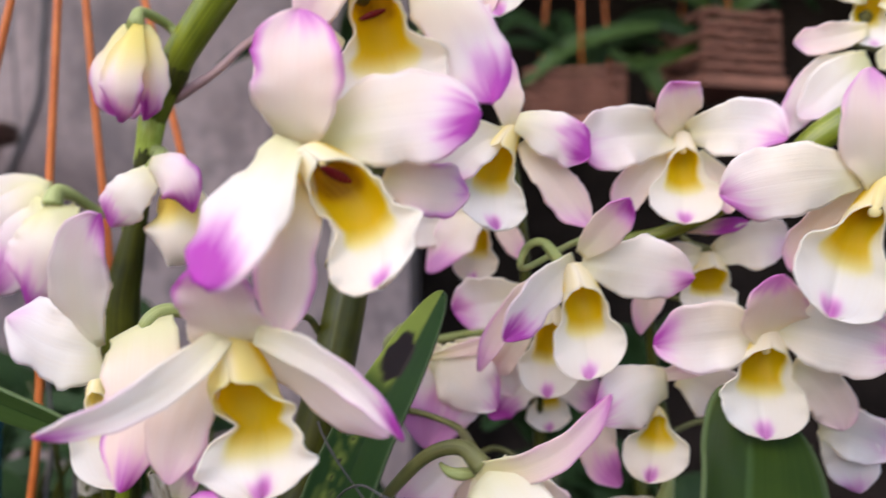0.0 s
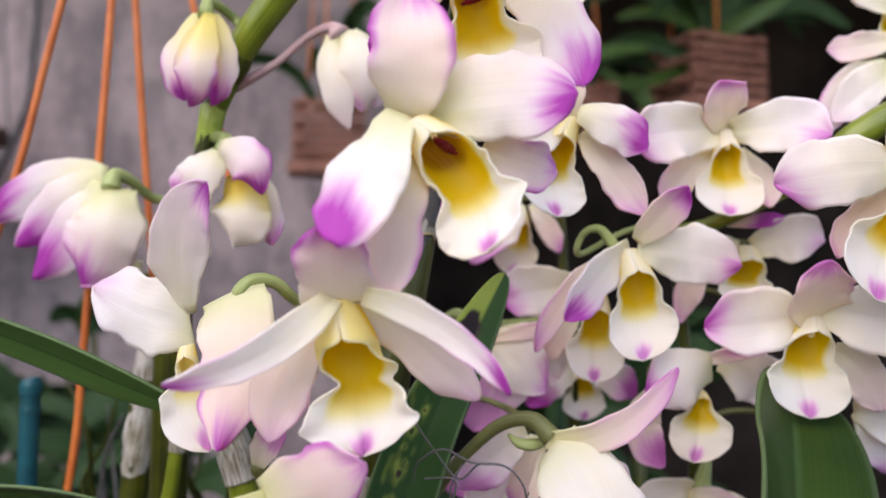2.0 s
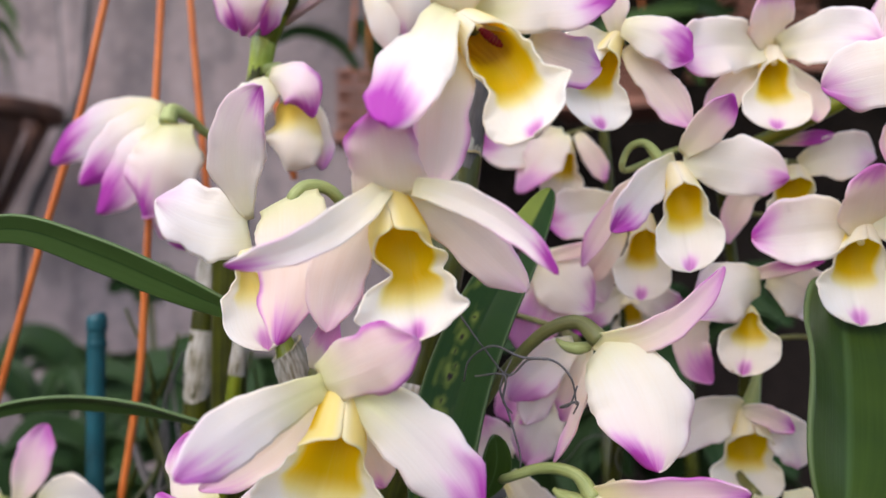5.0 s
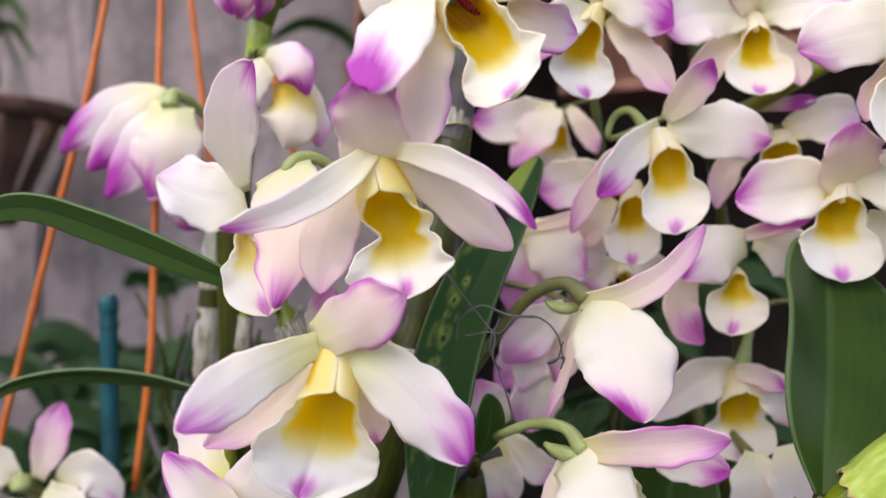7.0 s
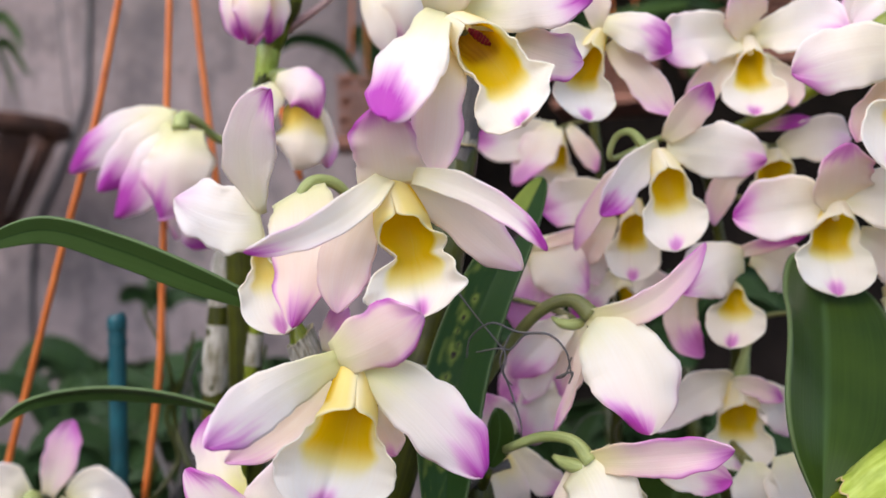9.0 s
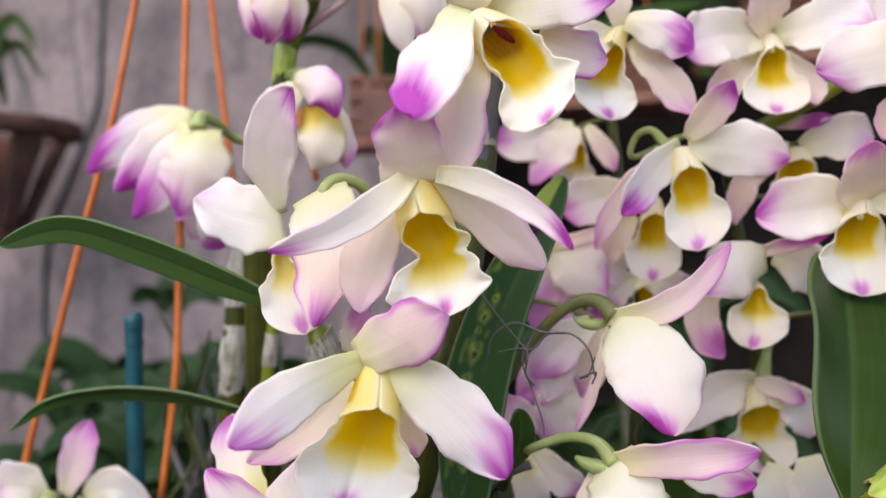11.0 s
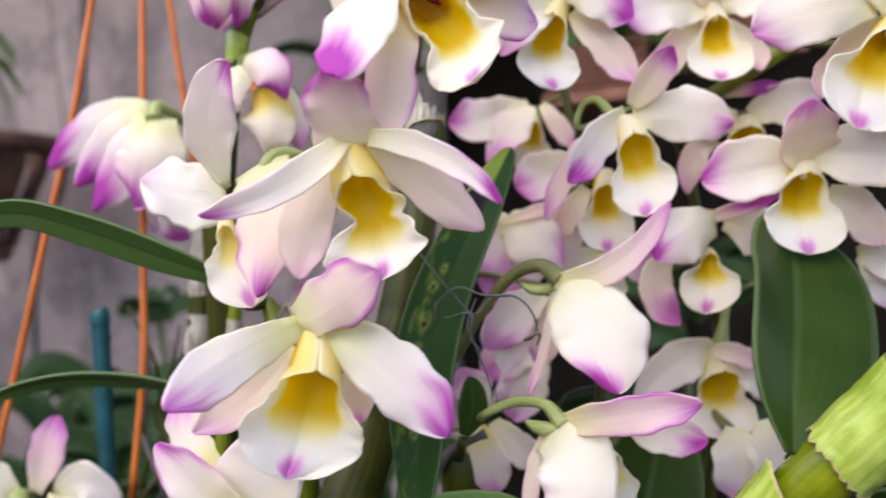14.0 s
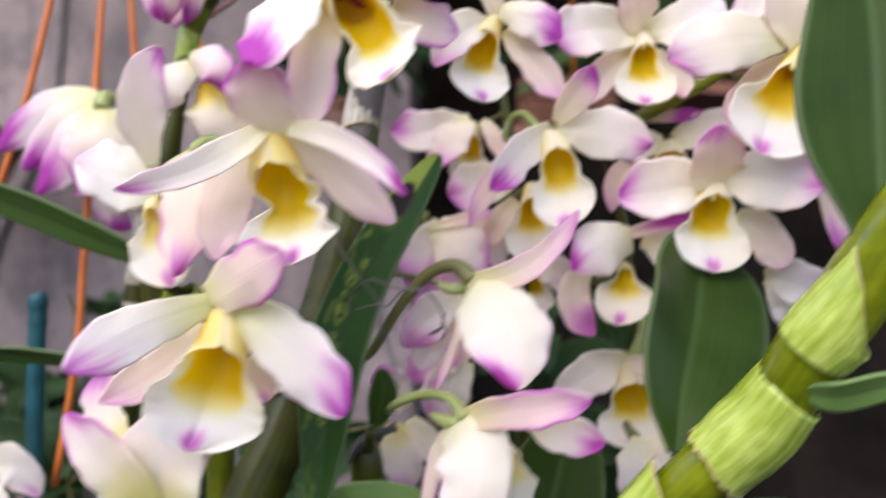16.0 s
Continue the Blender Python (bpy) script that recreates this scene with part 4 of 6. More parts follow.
f = thing('orchid_flower', (0.0665, 0.2420, 1.1262), 'cream orchid flower low in the shade', 'orchid flower', 'flowers of the orchid')
petal(f, 'petal', [(0.0650, 0.2440, 1.1236), (0.0539, 0.2420, 1.1215), (0.0390, 0.2440, 1.1084)], 0.0068, bl=0.08, pk=0.2)
petal(f, 'petal', [(0.0712, 0.2440, 1.1217), (0.0775, 0.2420, 1.1163), (0.0820, 0.2440, 1.1058)], 0.0068, bl=0.12, pk=0.3)
petal(f, 'sepal', [(0.0636, 0.2400, 1.1249), (0.0706, 0.2380, 1.1232), (0.0784, 0.2380, 1.1189)], 0.0035, bl=0.5, pk=0.6)
lp = lip(f, (0.0670, 0.2460, 1.1237), (0.0668, 0.2410, 1.1103), (0.0654, 0.2390, 1.0959), 0.0114, 0.0068, pk=0.4, frill=0.06)
tube('pedicel', [(0.0752, 0.2750, 1.1415), (0.0744, 0.2700, 1.1401), (0.0721, 0.2520, 1.1384), (0.0702, 0.2480, 1.1325), (0.0671, 0.2440, 1.1241)], [0.0015, 0.0015, 0.0015, 0.0015, 0.0031], PEDICEL, f, '')

f = thing('orchid_flower', (0.0652, 0.2280, 1.1011), 'cream orchid flower hanging upside down', 'orchid flower', 'flowers of the orchid')
petal(f, 'petal', [(0.0661, 0.2280, 1.1023), (0.0659, 0.2260, 1.0927), (0.0670, 0.2280, 1.0791)], 0.0076, bl=0.05, gr=0.3)
petal(f, 'petal', [(0.0752, 0.2280, 1.1043), (0.0777, 0.2260, 1.0944), (0.0819, 0.2280, 1.0792)], 0.0087, bl=0.05, gr=0.3)
tube("pedicel", [(0.0651, 0.2310, 1.1010), (0.0652, 0.2534, 1.1039), (0.0687, 0.2750, 1.1102), (0.0742, 0.2750, 1.1144)], [0.0020, 0.0010, 0.0009, 0.0010], PEDICEL_DARK, f)

f = thing('orchid_flower', (-0.0107, 0.2250, 1.1020), 'cream orchid flower with dark withered stalk', 'orchid flower', 'flowers of the orchid')
petal(f, 'petal', [(-0.0129, 0.2250, 1.1072), (-0.0107, 0.2230, 1.0980), (-0.0069, 0.2250, 1.0869)], 0.0063, bl=0.05, ylw=0.5)
petal(f, 'petal', [(-0.0074, 0.2270, 1.1084), (-0.0008, 0.2250, 1.1008), (0.0081, 0.2270, 1.0962)], 0.0053, bl=0.15)
tube("pedicel", [(-0.0108, 0.2280, 1.1019), (-0.0168, 0.2462, 1.1021), (-0.0388, 0.2510, 1.0975), (-0.0657, 0.2300, 1.0879)], [0.0020, 0.0010, 0.0009, 0.0010], PEDICEL_DARK, f)

f = thing('orchid_flower', (0.1089, 0.2400, 1.1425), 'white orchid petals showing behind a broad leaf', 'orchid flower', 'flowers of the orchid')
petal(f, 'petal', [(0.1067, 0.2280, 1.1536), (0.1137, 0.2280, 1.1461), (0.1178, 0.2300, 1.1342)], 0.0072, bl=0.04)
petal(f, 'petal', [(0.1060, 0.2280, 1.1523), (0.1142, 0.2260, 1.1510), (0.1266, 0.2280, 1.1454)], 0.0068, bl=0.06, pk=0.4, ps=0.7)
petal(f, 'sepal', [(0.1059, 0.2280, 1.1545), (0.1142, 0.2260, 1.1557), (0.1281, 0.2280, 1.1522)], 0.0018, bl=0.5, pk=0.6)
tube("pedicel", [(0.1088, 0.2430, 1.1424), (0.1045, 0.2642, 1.1432), (0.0899, 0.2810, 1.1417), (0.0727, 0.2750, 1.1366)], [0.0020, 0.0010, 0.0009, 0.0010], PEDICEL_DARK, f)

f = thing('orchid_flower', (0.0119, 0.1900, 1.1533), 'white orchid flower seen from the side, pink upper sepal', 'orchid flower', 'flowers of the orchid')
petal(f, 'petal', [(0.0176, 0.2000, 1.1504), (0.0264, 0.2000, 1.1412), (0.0334, 0.2020, 1.1331)], 0.0064, bl=0.1)
petal(f, 'sepal', [(0.0113, 0.1900, 1.1509), (0.0085, 0.1880, 1.1374), (0.0023, 0.1900, 1.1221)], 0.0019, pk=0.4, bl=0.35, face=50)
petal(f, 'petal', [(0.0138, 0.1850, 1.1528), (0.0216, 0.1760, 1.1418), (0.0240, 0.1710, 1.1259)], 0.0113, m=0.48, b=0.6, p=1.9, pk=1.0, ps=0.88, bl=0.0, cup=-0.2, face=-12, gr=0.3, lean=2.2)
petal(f, 'sepal', [(0.0115, 0.1860, 1.1532), (0.0280, 0.1820, 1.1573), (0.0409, 0.1810, 1.1716)], 0.0037, m=0.45, b=0.5, p=1.9, pk=0.45, ps=0.84, bl=0.66, ed=0.6, gr=0.9, ylw=0.3)
tube('pedicel', [(-0.0409, 0.2102, 1.1309), (-0.0305, 0.2131, 1.1293), (-0.0185, 0.2040, 1.1309), (-0.0091, 0.1980, 1.1442), (0.0000, 0.1920, 1.1545), (0.0079, 0.1890, 1.1573), (0.0130, 0.1870, 1.1533)], [0.0014, 0.0014, 0.0014, 0.0015, 0.0017, 0.0019, 0.0026], PEDICEL_DARK, f, '')
tube('spur', [(0.0030, 0.1920, 1.1527), (0.0067, 0.1900, 1.1508), (0.0119, 0.1910, 1.1515)], [0.0005, 0.0013, 0.0016, 0.0012], PEDICEL, f, '')

f = thing('orchid_flower', (0.0103, 0.1800, 1.1168), 'white orchid flower seen from the side with pink upper sepal', 'orchid flower', 'flowers of the orchid')
petal(f, 'petal', [(0.0264, 0.1900, 1.1158), (0.0367, 0.1900, 1.1114), (0.0487, 0.1900, 1.1083)], 0.0058, m=0.6, pk=0.85, ps=0.7, bl=0.06)
lp = lip(f, (0.0183, 0.1860, 1.1109), (0.0250, 0.1840, 1.1022), (0.0194, 0.1820, 1.0868), 0.0076, 0.0018, ti=0.15, yel=0.6, pk=0, yaw=50)
petal(f, 'sepal', [(0.0073, 0.1820, 1.1159), (0.0023, 0.1800, 1.1020), (-0.0016, 0.1820, 1.0823)], 0.0026, m=0.4, p=2, pk=0.35, bl=0.2, ed=0.5, face=40)
petal(f, 'petal', [(0.0090, 0.1780, 1.1175), (0.0132, 0.1700, 1.1064), (0.0089, 0.1680, 1.0907)], 0.0095, m=0.46, b=0.8, p=2.2, pk=0.9, ps=0.92, bl=0.0, cup=-0.3)
petal(f, 'sepal', [(0.0104, 0.1780, 1.1177), (0.0249, 0.1680, 1.1212), (0.0410, 0.1600, 1.1249)], 0.0051, m=0.6, b=0.45, p=2.6, pk=0.5, ps=0.82, bl=0.85, ed=0.5, gr=0.9, ylw=0.3)
tube('pedicel', [(-0.0175, 0.2050, 1.1076), (-0.0135, 0.2020, 1.1125), (-0.0088, 0.1860, 1.1194), (-0.0010, 0.1830, 1.1227), (0.0065, 0.1800, 1.1223), (0.0106, 0.1780, 1.1173)], [0.0012, 0.0012, 0.0012, 0.0014, 0.0015, 0.0023], PEDICEL, f, '')
tube('spur', [(0.0015, 0.1820, 1.1180), (0.0050, 0.1800, 1.1164), (0.0090, 0.1780, 1.1162)], [0.0006, 0.0016, 0.0020, 0.0014], PEDICEL, f, '')

f = thing('orchid_flower', (-0.0651, 0.1760, 1.1867), 'white orchid flower half turned, curling purple edged sepals', 'orchid flower', 'flowers of the orchid')
petal(f, 'petal', [(-0.0714, 0.1780, 1.1811), (-0.0826, 0.1800, 1.1820), (-0.0971, 0.1860, 1.1876)], 0.0088, m=0.5, b=0.75, p=3.0, pk=0.3, ps=0.85, bl=0.0, ed=0.15, cup=-0.15)
lp = lip(f, (-0.0712, 0.1760, 1.1752), (-0.0702, 0.1740, 1.1683), (-0.0654, 0.1730, 1.1520), 0.0083, 0.0023, ti=0.45, frill=0.14, ys=0.6, yel=0.75, lobe=0.18)
petal(f, 'petal', [(-0.0702, 0.1760, 1.1826), (-0.0710, 0.1680, 1.1987), (-0.0633, 0.1610, 1.2112)], 0.0067, m=0.52, b=0.12, p=2.3, pk=0.85, ps=0.78, bl=0.35, ed=0.35)
petal(f, 'sepal', [(-0.0607, 0.1730, 1.1875), (-0.0585, 0.1660, 1.1751), (-0.0604, 0.1620, 1.1551)], 0.0086, m=0.34, b=0.85, p=1.9, pk=0.9, ps=0.84, bl=0.05, ed=0.6, cup=-0.2, gr=0.55, ylw=0.18)
tube('pedicel', [(-0.0311, 0.2180, 1.1727), (-0.0393, 0.2080, 1.1762), (-0.0481, 0.1840, 1.1852), (-0.0520, 0.1780, 1.1897), (-0.0566, 0.1750, 1.1902), (-0.0595, 0.1740, 1.1868), (-0.0601, 0.1820, 1.1826)], [0.0014, 0.0014, 0.0014, 0.0015, 0.0016, 0.0018, 0.0025], PEDICEL, f, '')

f = thing('orchid_flower', (-0.0573, 0.1850, 1.1441), 'small pink orchid petals showing behind larger flowers', 'orchid flower', 'flowers of the orchid')
petal(f, 'petal', [(-0.0567, 0.1850, 1.1457), (-0.0546, 0.1830, 1.1513), (-0.0511, 0.1850, 1.1573)], 0.0035, pk=0.5, ps=0.4, bl=0.3)
petal(f, 'petal', [(-0.0373, 0.1850, 1.1385), (-0.0373, 0.1840, 1.1412), (-0.0377, 0.1850, 1.1443)], 0.0017, pk=0.4, bl=0.3)
tube("pedicel", [(-0.0574, 0.1880, 1.1440), (-0.0591, 0.2084, 1.1451), (-0.0637, 0.2220, 1.1444), (-0.0686, 0.2120, 1.1398)], [0.0020, 0.0010, 0.0009, 0.0010], PEDICEL_DARK, f)

f = thing('orchid_flower', (-0.0316, 0.1500, 1.1881), 'open white orchid flower with drooping petals and a frilled yellow lip', 'orchid flower', 'flowers of the orchid')
petal(f, 'sepal', [(-0.0355, 0.1520, 1.1866), (-0.0442, 0.1540, 1.1736), (-0.0481, 0.1560, 1.1587)], 0.0064, m=0.52, b=0.45, p=2.2, pk=0.3, ps=0.78, ed=0.4, bl=0.14, cup=-0.15)
petal(f, 'sepal', [(-0.0300, 0.1520, 1.1882), (-0.0184, 0.1560, 1.1788), (-0.0058, 0.1600, 1.1672)], 0.0054, m=0.52, b=0.45, p=2.4, pk=0.3, ps=0.8, ed=0.35, bl=0.16, cup=-0.12)
petal(f, 'sepal', [(-0.0337, 0.1510, 1.1871), (-0.0343, 0.1440, 1.1946), (-0.0352, 0.1390, 1.2025)], 0.0080, m=0.34, b=0.92, p=2.0, pk=0.6, ps=0.78, ed=0.9, bl=0.45, cup=-0.12)
petal(f, 'petal', [(-0.0349, 0.1490, 1.1885), (-0.0465, 0.1390, 1.1785), (-0.0624, 0.1340, 1.1737)], 0.0035, m=0.36, b=0.6, p=2.4, pk=1.0, ps=0.8, bl=0.06, ed=0.2, tw=-30, cup=0.3)
petal(f, 'petal', [(-0.0290, 0.1490, 1.1888), (-0.0130, 0.1430, 1.1828), (-0.0012, 0.1400, 1.1720)], 0.0030, m=0.4, b=0.6, p=2.4, pk=1.0, ps=0.74, bl=0.16, ed=0.4, tw=22, cup=0.25)
lp = lip(f, (-0.0348, 0.1530, 1.1875), (-0.0309, 0.1490, 1.1731), (-0.0286, 0.1500, 1.1577), 0.0111, 0.0064, ti=0.62, frill=0.24, lobe=0.25, ys=0.8, notch=1.0)
tube("pedicel", [(-0.0318, 0.1530, 1.1879), (-0.0322, 0.1776, 1.1883), (-0.0316, 0.2080, 1.1852), (-0.0298, 0.2190, 1.1781)], [0.0020, 0.0010, 0.0009, 0.0010], PEDICEL_DARK, f)

f = thing('orchid_flower', (-0.0442, 0.1500, 1.1467), 'open white orchid flower with broad magenta tipped petals and frilled lip', 'orchid flower', 'flowers of the orchid')
petal(f, 'sepal', [(-0.0516, 0.1600, 1.1430), (-0.0611, 0.1580, 1.1330), (-0.0745, 0.1530, 1.1257)], 0.0050, m=0.55, pk=0.4, ed=0.35, bl=0.07, b=0.4)
petal(f, 'sepal', [(-0.0419, 0.1620, 1.1348), (-0.0390, 0.1610, 1.1305), (-0.0364, 0.1600, 1.1247)], 0.0043, bl=0.03)
petal(f, 'petal', [(-0.0465, 0.1500, 1.1490), (-0.0586, 0.1380, 1.1438), (-0.0688, 0.1260, 1.1363)], 0.0054, m=0.6, b=0.45, p=3.2, pk=0.9, ps=0.76, bl=0.03, cup=-0.15, face=-10, gr=0.8)
petal(f, 'petal', [(-0.0423, 0.1500, 1.1481), (-0.0289, 0.1470, 1.1386), (-0.0160, 0.1480, 1.1231)], 0.0073, m=0.62, b=0.42, p=3.4, pk=0.95, ps=0.76, bl=0.03, cup=-0.15, gr=0.8)
petal(f, 'sepal', [(-0.0478, 0.1500, 1.1494), (-0.0378, 0.1420, 1.1543), (-0.0272, 0.1360, 1.1602)], 0.0066, m=0.55, b=0.55, p=3, pk=0.5, ps=0.82, bl=0.4, ed=0.8, cup=-0.2, gr=0.7)
lp = lip(f, (-0.0436, 0.1520, 1.1470), (-0.0461, 0.1470, 1.1319), (-0.0528, 0.1500, 1.1147), 0.0133, 0.0062, ti=0.62, frill=0.15, ys=0.7, notch=0.8, yaw=16, skew=-0.05)
tube("pedicel", [(-0.0443, 0.1530, 1.1466), (-0.0445, 0.1768, 1.1470), (-0.0427, 0.2040, 1.1432), (-0.0398, 0.2110, 1.1350)], [0.0020, 0.0010, 0.0009, 0.0010], PEDICEL_DARK, f)

f = thing('orchid_flower', (-0.0711, 0.1680, 1.0960), 'cream orchid flower hanging mouth upward with purple edges', 'orchid flower', 'flowers of the orchid')
petal(f, 'petal', [(-0.0781, 0.1760, 1.1074), (-0.0863, 0.1840, 1.1167), (-0.0896, 0.1880, 1.1289)], 0.0059, m=0.6, b=0.7, pk=0.7, ps=0.7, bl=0.08, gr=1.0, ylw=0.4)
petal(f, 'sepal', [(-0.0657, 0.1700, 1.0951), (-0.0591, 0.1680, 1.1052), (-0.0544, 0.1700, 1.1147)], 0.0037, m=0.5, bl=0.06, ylw=0.4, gr=1.0)
petal(f, 'petal', [(-0.0677, 0.1690, 1.0950), (-0.0646, 0.1650, 1.1081), (-0.0637, 0.1680, 1.1230)], 0.0112, m=0.6, b=0.7, p=2.6, bl=0.08, pk=0.1, ylw=0.4, gr=1.0)
petal(f, 'petal', [(-0.0689, 0.1660, 1.0976), (-0.0772, 0.1620, 1.1092), (-0.0877, 0.1630, 1.1212)], 0.0066, m=0.5, b=0.7, p=2.6, pk=0.8, ps=0.78, ed=0.7, bl=0.08, gr=1.0, ylw=0.4)
tube('spur', [(-0.0693, 0.1720, 1.1011), (-0.0680, 0.1700, 1.0943), (-0.0694, 0.1690, 1.0901)], [0.0029, 0.0031, 0.0011], PEDICEL, f, '')
tube('pedicel', [(-0.0712, 0.1670, 1.0965), (-0.0717, 0.1680, 1.0894), (-0.0687, 0.1720, 1.0858), (-0.0614, 0.1820, 1.0872), (-0.0567, 0.1970, 1.0859), (-0.0529, 0.2000, 1.0851)], [0.0023, 0.0014, 0.0011, 0.0010, 0.0010, 0.0010], PEDICEL_DARK, f, '')

f = thing('orchid_flower', (-0.1995, 0.2780, 1.0716), 'white orchid flower seen from behind with a pink upper petal', 'orchid flower', 'flowers of the orchid')
petal(f, 'petal', [(-0.1999, 0.2800, 1.0771), (-0.2078, 0.2780, 1.0816), (-0.2215, 0.2800, 1.0805)], 0.0095, bl=0.02)
petal(f, 'petal', [(-0.1807, 0.2780, 1.0763), (-0.1662, 0.2740, 1.0818), (-0.1571, 0.2780, 1.0688)], 0.0084, m=0.5, pk=0.6, ps=0.85, bl=0.02, ed=0.2)
petal(f, 'sepal', [(-0.1896, 0.2780, 1.0780), (-0.1826, 0.2750, 1.0938), (-0.1771, 0.2760, 1.1079)], 0.0069, m=0.6, pk=0.4, ps=0.7, bl=1.0)
petal(f, 'sepal', [(-0.1984, 0.2770, 1.0703), (-0.1999, 0.2750, 1.0586), (-0.2043, 0.2780, 1.0433)], 0.0080, bl=0.1)
petal(f, 'petal', [(-0.1854, 0.2760, 1.0746), (-0.1748, 0.2730, 1.0617), (-0.1716, 0.2760, 1.0452)], 0.0115, m=0.6, bl=0.05, ed=0.35)
tube('pedicel', [(-0.1944, 0.2740, 1.0747), (-0.1948, 0.2760, 1.0771), (-0.1952, 0.2900, 1.0660), (-0.2043, 0.3080, 1.0493), (-0.2094, 0.3230, 1.0096), (-0.1657, 0.3025, 1.0409), (-0.1220, 0.2700, 1.0723)], [0.0035, 0.0037, 0.0020, 0.0018, 0.0018, 0.0018, 0.0018], PEDICEL, f, '')
# ---- buds ----

f = thing('orchid_bud', (-0.1239, 0.2580, 1.2184), 'half open orchid bud, cream with magenta tips', 'orchid bud', 'buds of the orchid')
petal(f, 'petal', [(-0.1266, 0.2620, 1.2155), (-0.1379, 0.2640, 1.2036), (-0.1444, 0.2640, 1.1929)], 0.0082, pk=0.95, ps=0.68, bl=0.22, m=0.6, gr=0.7, cup=-0.4, b=0.7, ylw=0.2, ed=0.12)
petal(f, 'petal', [(-0.1207, 0.2580, 1.2147), (-0.1184, 0.2580, 1.2015), (-0.1230, 0.2580, 1.1897)], 0.0058, pk=0.95, ps=0.68, bl=0.22, gr=0.7, ed=0.12, b=0.7, ylw=0.2)
petal(f, 'petal', [(-0.1252, 0.2560, 1.2171), (-0.1477, 0.2620, 1.2166), (-0.1737, 0.2760, 1.2037)], 0.0078, m=0.55, b=0.75, p=2.0, pk=0.95, ps=0.68, bl=0.22, cup=-0.4, gr=0.7, ed=0.12, ylw=0.2)
petal(f, 'petal', [(-0.1233, 0.2540, 1.2158), (-0.1396, 0.2580, 1.2105), (-0.1602, 0.2700, 1.1959)], 0.0078, m=0.6, b=0.75, p=2.0, pk=0.95, ps=0.68, bl=0.22, cup=-0.4, gr=0.7, ed=0.12, ylw=0.2)
petal(f, 'petal', [(-0.1211, 0.2520, 1.2149), (-0.1311, 0.2520, 1.2030), (-0.1488, 0.2600, 1.1854)], 0.0086, m=0.6, b=0.75, p=1.9, pk=0.95, ps=0.68, bl=0.22, cup=-0.4, gr=0.7, ed=0.12, ylw=0.2)
petal(f, 'petal', [(-0.1197, 0.2500, 1.2154), (-0.1209, 0.2430, 1.2008), (-0.1284, 0.2500, 1.1845)], 0.0118, m=0.6, b=0.62, p=2.2, pk=0.95, ps=0.68, bl=0.22, cup=-0.5, gr=0.7, ylw=0.2, ed=0.12)
tube('pedicel', [(-0.1198, 0.2500, 1.2150), (-0.1194, 0.2520, 1.2193), (-0.1161, 0.2560, 1.2183), (-0.1123, 0.2640, 1.2134), (-0.1055, 0.2700, 1.2090), (-0.1089, 0.2700, 1.1863)], [0.0032, 0.0026, 0.0018, 0.0016, 0.0016, 0.0016], PEDICEL, f, '')

f = thing('orchid_bud', (-0.1300, 0.2850, 1.1843), 'small green orchid bud with a dull purple tip', 'orchid bud', 'buds of the orchid')
petal(f, 'petal', [(-0.1227, 0.2850, 1.1889), (-0.1326, 0.2800, 1.1870), (-0.1363, 0.2840, 1.1766)], 0.0054, bl=0.15, gr=0.6, cup=-0.6)
petal(f, 'petal', [(-0.1221, 0.2830, 1.1877), (-0.1282, 0.2780, 1.1801), (-0.1229, 0.2830, 1.1737)], 0.0054, bl=0.2, gr=0.5, pk=0.8, ps=0.6, cup=-0.6)
tube("pedicel", [(-0.1301, 0.2880, 1.1842), (-0.1285, 0.3042, 1.1853), (-0.1205, 0.3010, 1.1851), (-0.1098, 0.2700, 1.1815)], [0.0020, 0.0010, 0.0009, 0.0010], PEDICEL_DARK, f)

f = thing('orchid_bud', (-0.0858, 0.2420, 1.2700), 'closed egg shaped orchid bud, cream with a magenta tip', 'orchid bud', 'buds of the orchid')
petal(f, 'petal', [(-0.0881, 0.2400, 1.2683), (-0.0879, 0.2430, 1.2548), (-0.0893, 0.2380, 1.2401)], 0.0066, m=0.48, b=0.3, p=1.7, pk=0.6, ps=0.82, bl=0.45, cup=0.6, gr=0.6)
petal(f, 'petal', [(-0.0834, 0.2320, 1.2657), (-0.0788, 0.2260, 1.2500), (-0.0825, 0.2300, 1.2387)], 0.0048, m=0.48, b=0.4, p=1.7, pk=0.95, ps=0.66, bl=0.45, cup=-0.7, gr=0.9, ylw=0.5, ed=0.6)
petal(f, 'petal', [(-0.0868, 0.2320, 1.2656), (-0.0919, 0.2260, 1.2504), (-0.0902, 0.2300, 1.2400)], 0.0045, m=0.5, b=0.5, p=1.7, pk=0.95, ps=0.66, bl=0.45, cup=-0.6, gr=0.8, ylw=0.4, ed=0.6)
petal(f, 'petal', [(-0.0839, 0.2280, 1.2652), (-0.0842, 0.2160, 1.2476), (-0.0876, 0.2260, 1.2379)], 0.0067, m=0.46, b=0.36, p=1.6, pk=0.95, ps=0.66, bl=0.45, cup=-0.75, gr=1.0, face=6, ed=0.7, ylw=0.6)
tube('pedicel', [(-0.0761, 0.2450, 1.2625), (-0.0809, 0.2460, 1.2689), (-0.0852, 0.2360, 1.2706), (-0.0842, 0.2290, 1.2648)], [0.0015, 0.0015, 0.0015, 0.0025], PEDICEL, f, '')

